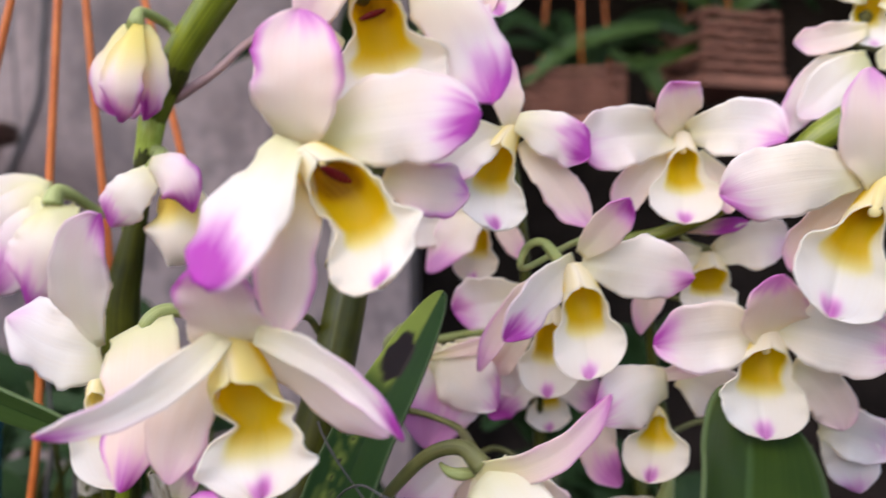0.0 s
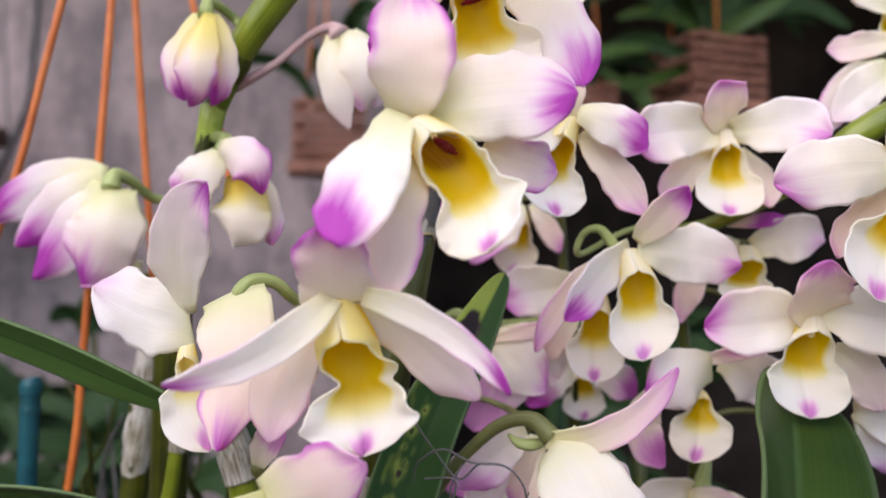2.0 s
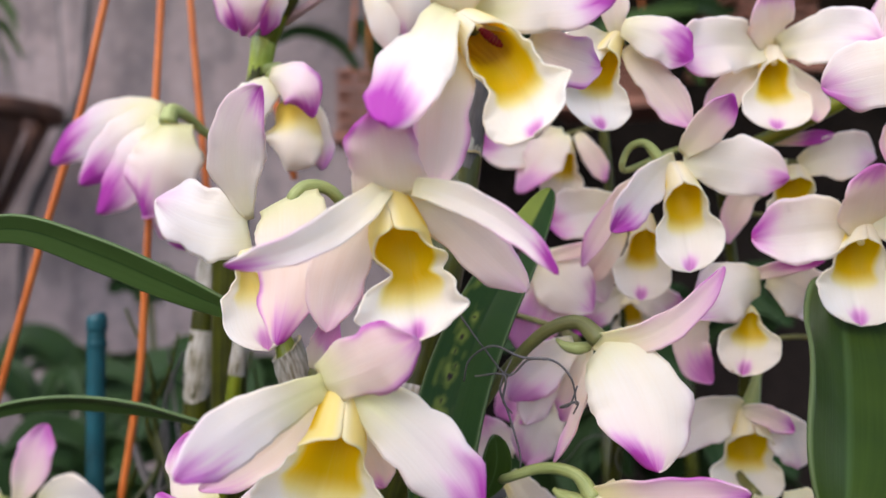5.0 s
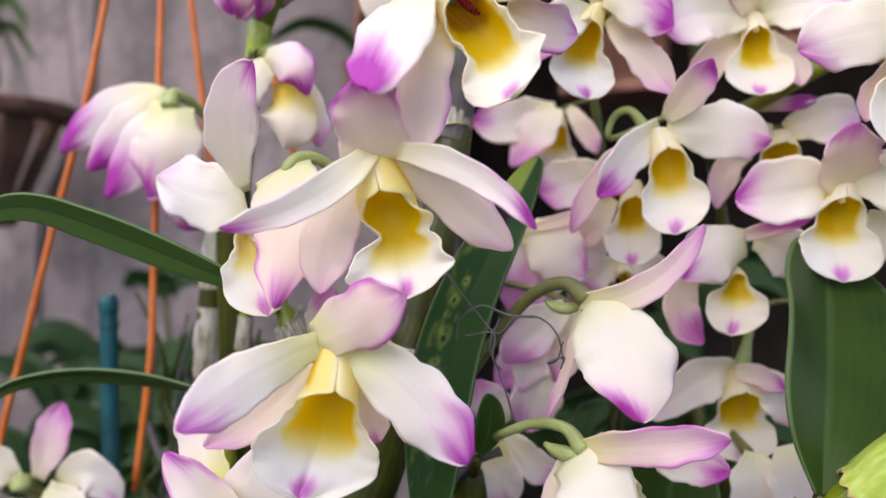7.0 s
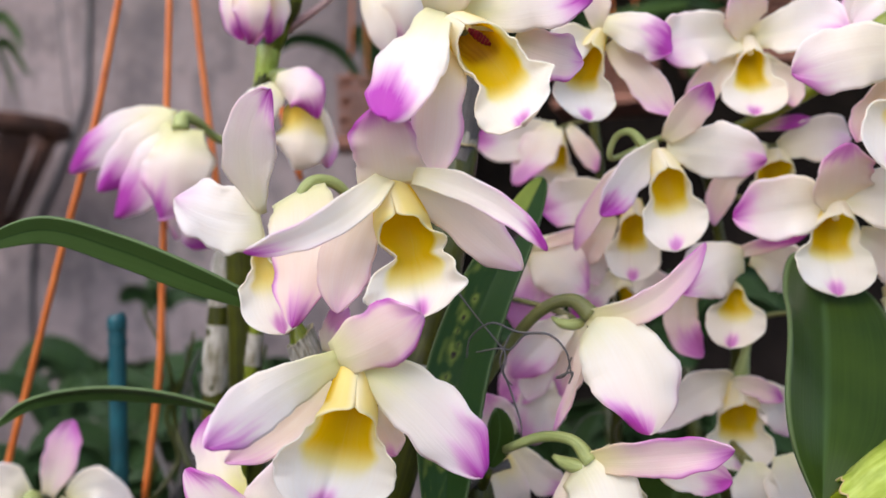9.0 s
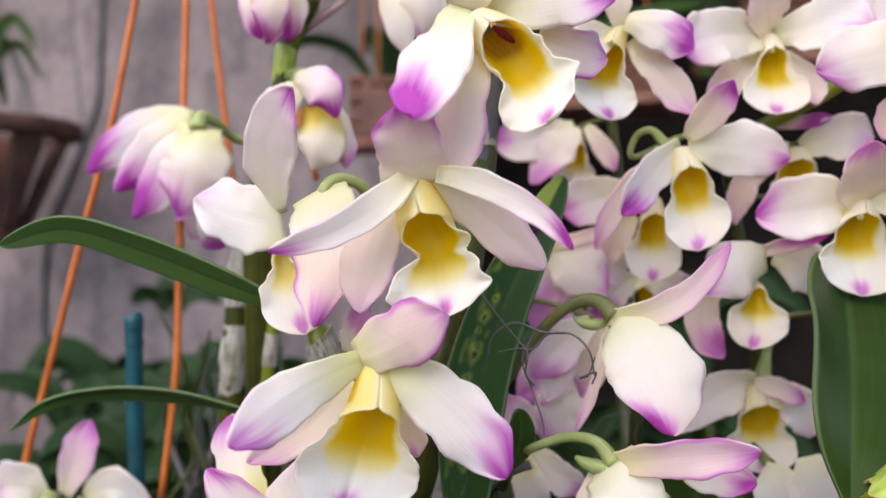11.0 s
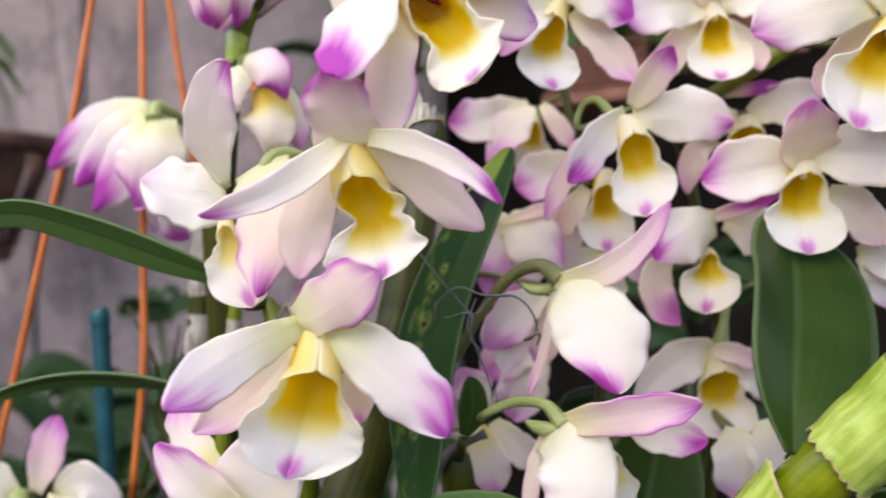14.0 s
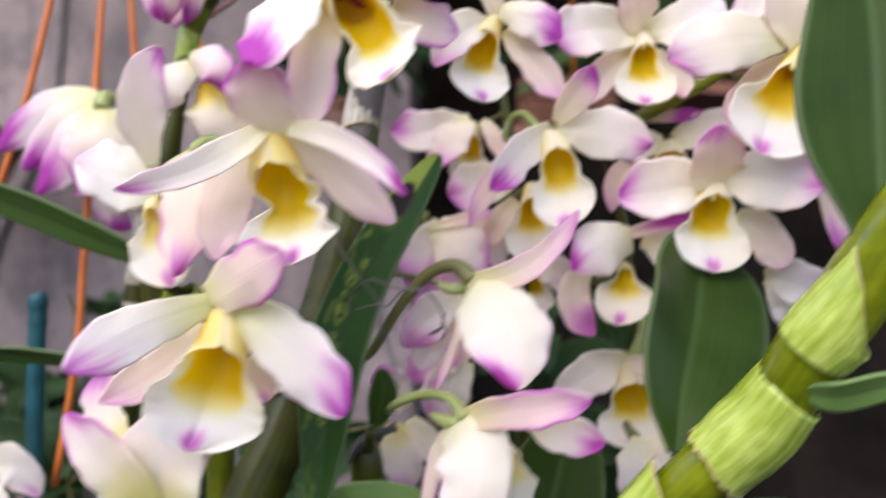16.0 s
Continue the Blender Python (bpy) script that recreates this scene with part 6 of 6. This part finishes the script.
tube('strand', [(-0.0199, 0.1800, 1.1442), (-0.0185, 0.1760, 1.1499), (-0.0131, 0.1720, 1.1538), (-0.0068, 0.1700, 1.1516), (0.0004, 0.1700, 1.1509), (0.0045, 0.1700, 1.1468), (0.0058, 0.1720, 1.1406)], [0.0002, 0.0003, 0.0002], ROOT, f, '', sides=6, steps=30)
tube('strand', [(-0.0153, 0.1760, 1.1528), (-0.0097, 0.1740, 1.1468), (-0.0052, 0.1720, 1.1506), (-0.0009, 0.1720, 1.1508)], [0.0002, 0.0003, 0.0002], ROOT, f, '', sides=6, steps=30)
tube('strand', [(-0.0089, 0.1720, 1.1507), (-0.0114, 0.1730, 1.1441), (-0.0094, 0.1760, 1.1375), (-0.0068, 0.1760, 1.1285), (-0.0066, 0.1760, 1.1247)], [0.0002, 0.0003, 0.0002], ROOT, f, '', sides=6, steps=30)
tube('strand', [(0.0058, 0.1700, 1.1452), (0.0044, 0.1720, 1.1406), (0.0022, 0.1720, 1.1400), (0.0059, 0.1700, 1.1416), (0.0052, 0.1720, 1.1385)], [0.0002, 0.0003, 0.0002], ROOT, f, '', sides=6, steps=30)
tube('strand', [(-0.0172, 0.1760, 1.1461), (-0.0105, 0.1720, 1.1471), (-0.0107, 0.1740, 1.1409), (-0.0086, 0.1760, 1.1375)], [0.0002, 0.0003, 0.0002], ROOT, f, '', sides=6, steps=30)
tube('strand', [(-0.0239, 0.1820, 1.1648), (-0.0209, 0.1780, 1.1603), (-0.0153, 0.1760, 1.1528)], [0.0002, 0.0003, 0.0002], ROOT, f, '', sides=6, steps=30)

f = thing('plant_stake', (-0.1735, 0.3000, 1.0633), 'teal plastic coated plant stake with ribbed top', 'plant stake', 'plant stakes')
tube('shaft', [(-0.1642, 0.2890, 1.1463), (-0.1650, 0.2890, 1.1159), (-0.1658, 0.2890, 1.0739), (-0.1663, 0.2890, 1.0189)], [0.0034, 0.0034, 0.0034, 0.0034], TEAL, f, '', sides=16, steps=40)
tube("shaft", [(-0.1754, 0.3000, 1.0017), (-0.1597, 0.2950, 0.9512), (-0.1541, 0.2900, 0.9000)], [0.0034, 0.0034], TEAL, f)
tube('cap', [(-0.1644, 0.2890, 1.1477), (-0.1642, 0.2890, 1.1454), (-0.1644, 0.2890, 1.1414)], [0.0028, 0.0038, 0.0038], TEAL, f, '', sides=16)
tube('ring', [(-0.1643, 0.2890, 1.1373), (-0.1644, 0.2890, 1.1351)], [0.0038, 0.0038], TEAL, f, '', sides=16)

f = thing('plant_stake', (-0.0909, 0.2600, 1.0490), 'teal plastic coated plant stake behind a bud', 'plant stake', 'plant stakes')
tube('shaft', [(-0.0926, 0.2600, 1.0786), (-0.0910, 0.2600, 1.0616), (-0.0901, 0.2600, 1.0490), (-0.0894, 0.2600, 1.0174)], [0.0031, 0.0031, 0.0031, 0.0031], TEAL, f, '', sides=16)
tube("shaft", [(-0.0894, 0.2600, 1.0174), (-0.1150, 0.2750, 0.9598), (-0.1261, 0.2900, 0.9016)], [0.0031, 0.0031], TEAL, f)

f = thing('plant_stake', (-0.0032, 0.2700, 1.0521), 'thin leaning teal plant stake', 'plant stake', 'plant stakes')
tube('shaft', [(0.0005, 0.2700, 1.0672), (-0.0042, 0.2700, 1.0543), (-0.0126, 0.2700, 1.0306)], [0.0019, 0.0019, 0.0019], TEAL, f, '', sides=12)
tube("shaft", [(-0.0126, 0.2700, 1.0306), (-0.0759, 0.2800, 0.9668), (-0.1025, 0.2900, 0.9020)], [0.0019, 0.0019], TEAL, f)
tube('strand', [(0.0018, 0.2680, 1.1087), (0.0112, 0.2680, 1.0997), (0.0188, 0.2660, 1.1083), (0.0285, 0.2660, 1.1102)], [0.0002, 0.0002, 0.0002], ROOT, f, '', sides=6, steps=30)
tube('strand', [(0.0310, 0.2640, 1.0975), (0.0292, 0.2650, 1.1027), (0.0328, 0.2660, 1.1079)], [0.0002, 0.0002, 0.0002], ROOT, f, '', sides=6, steps=30)

f = thing('pot_hanger', (-0.1392, 0.2900, 1.2938), 'orange coated wires of a hanging pot', 'wire hanger', '')
tube('wire', [(-0.1292, 0.2850, 1.3919), (-0.1483, 0.2850, 1.3048), (-0.1586, 0.2850, 1.2624), (-0.1686, 0.2850, 1.2216), (-0.1819, 0.2850, 1.1803), (-0.1967, 0.2850, 1.1316), (-0.2105, 0.2850, 1.0866), (-0.2207, 0.2850, 1.0455)], [0.0014, 0.0014, 0.0014], WIRE, f, '', sides=10, steps=30)
tube('wire', [(-0.1284, 0.2830, 1.3904), (-0.1322, 0.2820, 1.3131), (-0.1353, 0.2820, 1.2605), (-0.1379, 0.2820, 1.2222), (-0.1422, 0.2820, 1.1575), (-0.1449, 0.2820, 1.1226), (-0.1532, 0.2820, 1.0718)], [0.0014, 0.0014, 0.0014], WIRE, f, '', sides=10, steps=30)
tube('wire', [(-0.1352, 0.3000, 1.4026), (-0.1339, 0.3000, 1.3211), (-0.1306, 0.3000, 1.2652), (-0.1271, 0.3000, 1.2222), (-0.1232, 0.3000, 1.1743), (-0.1210, 0.3000, 1.1284)], [0.0014, 0.0014, 0.0014], WIRE, f, '', sides=10, steps=30)
tube('wire', [(-0.1255, 0.3100, 1.3513), (-0.1228, 0.3100, 1.3254), (-0.1182, 0.3100, 1.3081), (-0.1136, 0.3100, 1.2909), (-0.1030, 0.3100, 1.2455), (-0.0990, 0.3100, 1.2272), (-0.0924, 0.3100, 1.2002)], [0.0014, 0.0014, 0.0014], WIRE, f, '', sides=10, steps=30)

f = thing('strap_leaf_plant', (0.1805, 0.7000, 1.3396), 'pale green strap leaves arching out of a basket', 'plant', 'potted plants')
blade('leaf', f, [(0.2345, 0.9900, 1.4464), (0.1826, 0.9700, 1.4367), (0.1273, 0.9600, 1.4186), (0.0970, 0.9550, 1.3969), (0.0672, 0.9500, 1.3688)], 0.0101, LEAF_MID, face=20, m=0.5, b=0.5, p=1.8)
blade('leaf', f, [(0.3142, 0.9900, 1.4577), (0.3317, 0.9700, 1.4689), (0.3618, 0.9600, 1.4851), (0.3951, 0.9600, 1.5046)], 0.0087, LEAF_MID, m=0.5, b=0.5, p=1.8)
blade('leaf', f, [(0.2065, 0.9850, 1.4081), (0.2220, 0.9750, 1.3860), (0.2373, 0.9700, 1.3515)], 0.0096, LEAF, m=0.5, b=0.5, p=1.8)
blade('leaf', f, [(0.3038, 0.9900, 1.4595), (0.2730, 0.9800, 1.4771), (0.2259, 0.9700, 1.4851), (0.1887, 0.9700, 1.4763)], 0.0075, LEAF, m=0.5, b=0.5, p=1.8)
blade('leaf', f, [(0.2905, 0.9900, 1.4281), (0.2468, 0.9800, 1.4080), (0.2038, 0.9700, 1.3964), (0.1694, 0.9700, 1.4147)], 0.0075, LEAF, m=0.5, b=0.5, p=1.8)

# ---- dry roots low behind the canes ----

f = thing('aerial_roots', (-0.1534, 0.3300, 1.0526), 'grey dry aerial roots and papery shreds behind the canes', 'aerial roots', '')
tube('root', [(-0.1438, 0.3592, 1.0226), (-0.1295, 0.3498, 1.0414), (-0.1377, 0.3681, 1.0513), (-0.1296, 0.3672, 1.0675), (-0.1251, 0.3592, 1.0852)], [0.0010, 0.0009, 0.0004], ROOT, f, '', sides=7, steps=24, rough=0.15)
tube('root', [(-0.1232, 0.3585, 1.0347), (-0.1267, 0.3521, 1.0603), (-0.1244, 0.3563, 1.0823), (-0.1280, 0.3499, 1.1069), (-0.1386, 0.3585, 1.1291)], [0.0017, 0.0014, 0.0007], ROOT, f, '', sides=7, steps=24, rough=0.15)
tube('root', [(-0.1653, 0.3172, 1.0623), (-0.1557, 0.3247, 1.0789), (-0.1612, 0.3265, 1.0979), (-0.1497, 0.3208, 1.1178), (-0.1435, 0.3172, 1.1369)], [0.0012, 0.0010, 0.0005], CANE, f, '', sides=7, steps=24, rough=0.15)
tube('root', [(-0.1684, 0.3332, 1.0260), (-0.1595, 0.3285, 1.0578), (-0.1731, 0.3395, 1.0852), (-0.1669, 0.3351, 1.1164), (-0.1672, 0.3332, 1.1469)], [0.0018, 0.0015, 0.0007], ROOT, f, '', sides=7, steps=24, rough=0.15)
tube('root', [(-0.1615, 0.3385, 1.0285), (-0.1539, 0.3296, 1.0564), (-0.1483, 0.3290, 1.0809), (-0.1567, 0.3454, 1.1021), (-0.1568, 0.3385, 1.1285)], [0.0009, 0.0008, 0.0004], ROOT, f, '', sides=7, steps=24, rough=0.15)
tube('root', [(-0.1478, 0.3145, 1.0451), (-0.1432, 0.3084, 1.0723), (-0.1559, 0.3231, 1.0941), (-0.1529, 0.3114, 1.1219), (-0.1649, 0.3145, 1.1471)], [0.0013, 0.0011, 0.0006], CANE, f, '', sides=7, steps=24, rough=0.15)
tube('root', [(-0.1618, 0.3294, 1.0435), (-0.1625, 0.3280, 1.0588), (-0.1486, 0.3236, 1.0745), (-0.1548, 0.3266, 1.0886), (-0.1541, 0.3294, 1.1026)], [0.0011, 0.0009, 0.0005], ROOT, f, '', sides=7, steps=24, rough=0.15)
tube('root', [(-0.1075, 0.3142, 1.0453), (-0.1125, 0.3072, 1.0689), (-0.1093, 0.3241, 1.0852), (-0.1127, 0.3052, 1.1107), (-0.1114, 0.3142, 1.1300)], [0.0021, 0.0018, 0.0009], CANE, f, '', sides=7, steps=24, rough=0.15)
tube('root', [(-0.1081, 0.3200, 1.0590), (-0.1006, 0.3129, 1.0779), (-0.0945, 0.3228, 1.0922), (-0.0920, 0.3167, 1.1105), (-0.0933, 0.3200, 1.1270)], [0.0012, 0.0010, 0.0005], CANE, f, '', sides=7, steps=24, rough=0.15)
tube('root', [(-0.1323, 0.3135, 1.0587), (-0.1258, 0.3047, 1.0779), (-0.1203, 0.3063, 1.0935), (-0.1105, 0.3159, 1.1076), (-0.1104, 0.3135, 1.1247)], [0.0011, 0.0009, 0.0005], CANE, f, '', sides=7, steps=24, rough=0.15)
tube('root', [(-0.1444, 0.3233, 1.0445), (-0.1395, 0.3162, 1.0658), (-0.1419, 0.3330, 1.0800), (-0.1270, 0.3258, 1.1007), (-0.1293, 0.3233, 1.1202)], [0.0015, 0.0013, 0.0006], ROOT, f, '', sides=7, steps=24, rough=0.15)
tube('root', [(-0.1717, 0.3402, 1.0388), (-0.1797, 0.3461, 1.0562), (-0.1722, 0.3420, 1.0765), (-0.1734, 0.3363, 1.0969), (-0.1666, 0.3402, 1.1147)], [0.0016, 0.0013, 0.0007], CANE, f, '', sides=7, steps=24, rough=0.15)
tube('root', [(-0.1573, 0.3235, 1.0449), (-0.1476, 0.3265, 1.0597), (-0.1442, 0.3137, 1.0794), (-0.1424, 0.3185, 1.0938), (-0.1408, 0.3235, 1.1086)], [0.0017, 0.0014, 0.0007], ROOT, f, '', sides=7, steps=24, rough=0.15)
tube('root', [(-0.1561, 0.3219, 1.0449), (-0.1585, 0.3307, 1.0632), (-0.1541, 0.3304, 1.0846), (-0.1540, 0.3292, 1.1061), (-0.1431, 0.3219, 1.1280)], [0.0015, 0.0012, 0.0006], ROOT, f, '', sides=7, steps=24, rough=0.15)
tube('root', [(-0.1184, 0.3669, 1.0268), (-0.1094, 0.3665, 1.0532), (-0.1127, 0.3713, 1.0785), (-0.1077, 0.3604, 1.1069), (-0.1112, 0.3669, 1.1322)], [0.0019, 0.0015, 0.0008], CANE, f, '', sides=7, steps=24, rough=0.15)
tube('root', [(-0.1564, 0.3694, 1.0120), (-0.1651, 0.3793, 1.0331), (-0.1647, 0.3711, 1.0603), (-0.1560, 0.3630, 1.0863), (-0.1615, 0.3694, 1.1092)], [0.0018, 0.0015, 0.0008], ROOT, f, '', sides=7, steps=24, rough=0.15)

# ---- potted plants behind ----


def lathe(prof, sides=28):
    bm = bmesh.new()
    rings = [[bm.verts.new((r * math.cos(2 * math.pi * j / sides), r * math.sin(2 * math.pi * j / sides), z)) for j in range(sides)] for r, z in prof]
    for a, b in zip(rings, rings[1:]):
        for j in range(sides):
            bm.faces.new((a[j], a[(j + 1) % sides], b[(j + 1) % sides], b[j]))
    return bm


def slotted_pot(place, r, h, mat, label, turn=0):
    """A clay orchid pot: rings parted by slots, held by upright ribs."""
    pot = thing("slotted_pot", place, label, "clay pot", "clay pots")
    count = 5
    for i in range(count):
        z0, z1 = h * (i + 0.08) / count, h * (i + 0.80) / count
        r0, r1 = r * (0.72 + 0.28 * z0 / h), r * (0.72 + 0.28 * z1 / h)
        k = 1.06 if i == count - 1 else 1.0
        part("ring", lathe([(r0 * 0.86, z0), (r0 * k, z0 + 0.001), (r1 * k, z1 - 0.001), (r1 * 0.86, z1), (r0 * 0.86, z0)]), mat, pot)
    for i in range(6):
        a = 2 * math.pi * i / 6 + turn
        d = V((math.cos(a), math.sin(a), 0))
        o = V(place)
        tube("rib", [o + d * r * 0.66, o + d * r * 0.80 + V((0, 0, h * 0.5)), o + d * r * 0.93 + V((0, 0, h * 0.95))], [r * 0.07] * 3, mat, pot, sides=6, steps=4)
    part("base", lathe([(0.001, 0.0), (r * 0.70, 0.0), (r * 0.70, h * 0.05), (0.001, h * 0.05)]), mat, pot)
    return pot


def upright_slot_pot(place, r, h, label):
    """A tapered clay pot whose side is cut by wide upright slots, under a thick plain rim."""
    pot = thing("slotted_pot", place, label, "clay pot", "clay pots")
    part("rim", lathe([(r * 0.76, h * 0.86), (r * 0.98, h * 0.87), (r, h * 0.90), (r, h * 0.985), (r * 0.97, h), (r * 0.90, h), (r * 0.76, h * 0.86)], 40), CLAY_DARK, pot)
    part("base", lathe([(0.001, 0.0), (r * 0.36, 0.0), (r * 0.45, h * 0.14), (r * 0.34, h * 0.14), (0.001, h * 0.10)], 40), CLAY_DARK, pot)
    part("liner", lathe([(0.001, h * 0.105), (r * 0.28, h * 0.12), (r * 0.60, h * 0.80), (0.001, h * 0.82)], 32), CLAY, pot, "bare terracotta inside the slots")
    count = 9
    for i in range(count):
        a0 = 2 * math.pi * (i + 0.12) / count

        def point(u, v, a0=a0):
            a = a0 + (v + 1) * 0.5 * 2 * math.pi * 0.52 / count
            k = r * (0.40 + 0.44 * u)
            return V((k * math.cos(a), k * math.sin(a), h * (0.12 + 0.76 * u)))

        part("stave", sheet(6, 6, point), CLAY_DARK, pot, thick=0.010)
    return pot


def strap_plant(place, count, length, width, mat, label, seed, spread=1.0, toward=None, rise=0.8):
    """A tuft of arching strap leaves."""
    rnd = random.Random(seed)
    plant = thing("strap_leaf_plant", place, label, "plant", "potted plants")
    o = V(place)
    for i in range(count):
        a = rnd.uniform(0, 2 * math.pi) if toward is None else toward + rnd.gauss(0, 0.7)
        d = V((math.cos(a), math.sin(a) * 0.6, 0)) * spread
        ln = length * rnd.uniform(0.6, 1.1)
        up = rise * rnd.uniform(0.5, 1.1)
        pts = [o + d * 0.01, o + d * (ln * 0.30) + V((0, 0, ln * up * 0.55)), o + d * (ln * 0.66) + V((0, 0, ln * up * 0.72)), o + d * ln + V((0, 0, ln * up * rnd.uniform(0.2, 0.7)))]
        blade("leaf", plant, pts, width * rnd.uniform(0.7, 1.2), mat, m=0.4, b=0.5, p=1.7, face=rnd.uniform(-60, 60), fold=0.3)
    return plant


def wires_over(place, r, label, mat, back=0.0):
    """Three wires rising to one point under the added roof, or set back to a nail in the wall."""
    o = V(place)
    h = 1.9 - o.z
    top = V((0, back, h))
    hang = thing("pot_hanger", o + top, label, "wire hanger")
    for i in range(3):
        a = 2 * math.pi * i / 3 + 0.5
        d = V((math.cos(a), math.sin(a), 0)) * r
        tube("wire", [o + d + V((0, 0, 0.0)), o + d * 0.5 + top * 0.5, o + top], [0.0016] * 3, mat, hang, sides=6, steps=8)
    return hang


def slat_basket(place, half, h, turn, label):
    """A square hanging basket of stacked terracotta coloured slats on a wider tray."""
    o = V(place)
    bas = thing("slat_basket", place, label, "orchid basket", "hanging baskets")
    rot = Matrix.Rotation(turn, 3, "Z")

    def bar(name, c, size):
        bm = bmesh.new()
        bmesh.ops.create_cube(bm, size=1.0)
        for v in bm.verts:
            v.co = rot @ V((c[0] + v.co.x * size[0], c[1] + v.co.y * size[1], c[2] + v.co.z * size[2]))
        bmesh.ops.bevel(bm, geom=bm.edges[:], offset=0.0012, segments=1, affect="EDGES")
        part(name, bm, CLAY, bas, smooth=False)

    bar("tray", (0, 0, 0.006), (half * 2.3, half * 2.3, 0.014))
    layers = 6
    for i in range(layers):
        z = 0.018 + (h - 0.018) * (i + 0.5) / layers
        t = (h - 0.018) / layers * 0.50
        k = half * (0.92 - 0.02 * i)
        if i % 2:
            for sgn in (-1, 1):
                bar("slat", (sgn * k, 0, z), (0.012, 2.15 * half, t))
        for sgn in (-1, 1):
            bar("slat", (0, sgn * k, z + 0.0006 * sgn), (2.15 * half, 0.012, t))
    return bas


BASKETS = (((0.306, 1.000, 1.366), 0.050, 0.092, 0.35, 1), ((0.137, 1.000, 1.321), 0.056, 0.072, -0.2, 2), ((-0.153, 0.950, 1.279), 0.040, 0.085, 0.15, 3))
for at, half, h, turn, k in BASKETS:
    slat_basket(at, half, h, turn, "hanging terracotta slat basket holding an orchid")
    wires_over(V(at) + V((0, 0, h)), half * 0.9, "rusty orange wires holding a basket", WIRE)
    strap_plant(V(at) + V((0, 0, h * 0.9)), 14, 0.17, 0.011, LEAF_FAR, "dark green strap leaved orchid in a basket", 10 + k)
upright_slot_pot((-0.670, 0.950, 1.180), 0.121, 0.153, "old dark clay pot with wide upright slots beside the wall")
wires_over(V((-0.670, 0.950, 1.300)), 0.1215, "thin dark wires holding an old clay pot", CABLE, 0.201)
strap_plant(V((-0.670, 0.950, 1.315)), 9, 0.17, 0.008, LEAF_MID, "grassy pale leaves growing from an old pot", 21, 0.5, None, 1.2)
cable = thing("wall_cable", (-0.609, 1.146, 1.424), "dark thin cable running loosely down the plastered wall", "cable")
tube("cable", [(-0.590, 1.146, 1.90), (-0.597, 1.146, 1.616), (-0.609, 1.146, 1.424), (-0.619, 1.146, 1.374), (-0.656, 1.146, 1.291), (-0.703, 1.146, 1.174), (-0.715, 1.146, 0.95)], [0.0035] * 3, CABLE, cable, sides=8, steps=40)

# low foliage against the wall
for k, (x, y, z, n, ln, w) in enumerate(((-0.355, 0.550, 0.977, 12, 0.10, 0.015), (-0.265, 0.500, 1.014, 9, 0.08, 0.012), (-0.198, 0.450, 1.007, 10, 0.08, 0.012), (-0.501, 0.950, 0.982, 8, 0.12, 0.016), (-0.328, 0.850, 0.972, 8, 0.12, 0.014), (-0.108, 0.500, 0.988, 8, 0.10, 0.012), (0.044, 0.600, 0.975, 8, 0.12, 0.014), (0.131, 0.600, 0.972, 8, 0.12, 0.014), (-0.407, 0.900, 1.094, 5, 0.07, 0.012), (-0.450, 0.750, 0.988, 8, 0.12, 0.013), (-0.298, 0.700, 0.965, 8, 0.11, 0.011), (-0.219, 0.600, 1.031, 8, 0.09, 0.012), (-0.385, 0.800, 0.962, 8, 0.12, 0.012), (0.058, 0.500, 1.078, 10, 0.09, 0.012), (0.119, 0.550, 1.100, 9, 0.09, 0.012))):
    bush = strap_plant((x, y, z), n, ln, w, LEAF_FAR, "shaded green foliage below the orchids", 40 + k)
    tube("stem", [(x, y, z + 0.005), (x + 0.02, y, z * 0.5), (x, y + 0.02, -0.02)], [0.004, 0.006, 0.008], CANE, bush, sides=8)

# the pot that the orchid grows in
slotted_pot((-0.13, 0.29, 0.82), 0.115, 0.12, CLAY_DARK, "slotted clay pot that holds the orchid canes", 0.1)
bark = link("potting_bark", lathe([(0.001, 0.115), (0.06, 0.113), (0.10, 0.106), (0.098, 0.02), (0.001, 0.02)]), SOIL)
bark.location = (-0.13, 0.29, 0.82)
tagged(bark, "dark coarse bark filling the orchid pot", "potting bark")

# ---- setting ----


def slab(name, lo, hi, mat):
    bm = bmesh.new()
    bmesh.ops.create_cube(bm, size=1.0)
    for v in bm.verts:
        v.co = V([(lo[i] + hi[i]) / 2 + v.co[i] * (hi[i] - lo[i]) for i in range(3)])
    ob = link(name, bm, mat, None, "", False)
    return tagged(ob, "", "", "", "structure")


tagged(slab("wall_back", (-2.2, 1.15, -0.02), (-0.08, 1.35, 2.6), PLASTER), "grey-mauve plastered wall with faint cracks", "wall")
# Slab set where the background falls into shade, which its colour supplies.
tagged(slab("wall_shade", (-0.6, 1.75, -0.02), (3.2, 1.9, 2.6), SHADE), "near-black backdrop standing in for deep shade behind hanging pots", "wall")
# Out of view; added to keep sun and sky off the back corner.
tagged(slab("added_roof", (-0.55, 0.55, 1.9), (3.2, 1.9, 1.96), ROOF), "unseen sheet roof added to shade the back corner", "roof")
# Added behind the camera: cuts the lowest sky and throws light back.
tagged(slab("wall_fill", (-2.2, -1.7, -0.02), (3.2, -1.5, 1.35), FILL_PALE), "unseen pale wall added behind the camera for fill light", "wall")
# Another unseen wall, added to block low light from the left.
tagged(slab("wall_block", (-2.4, -1.7, -0.02), (-2.2, 1.35, 1.8), PLASTER), "unseen grey-mauve side wall added to cut low sky light", "wall")
g = slab("ground", (-60, -60, -0.2), (60, 60, -0.02), SOIL)
tagged(g, "dark bare soil ground", "ground")
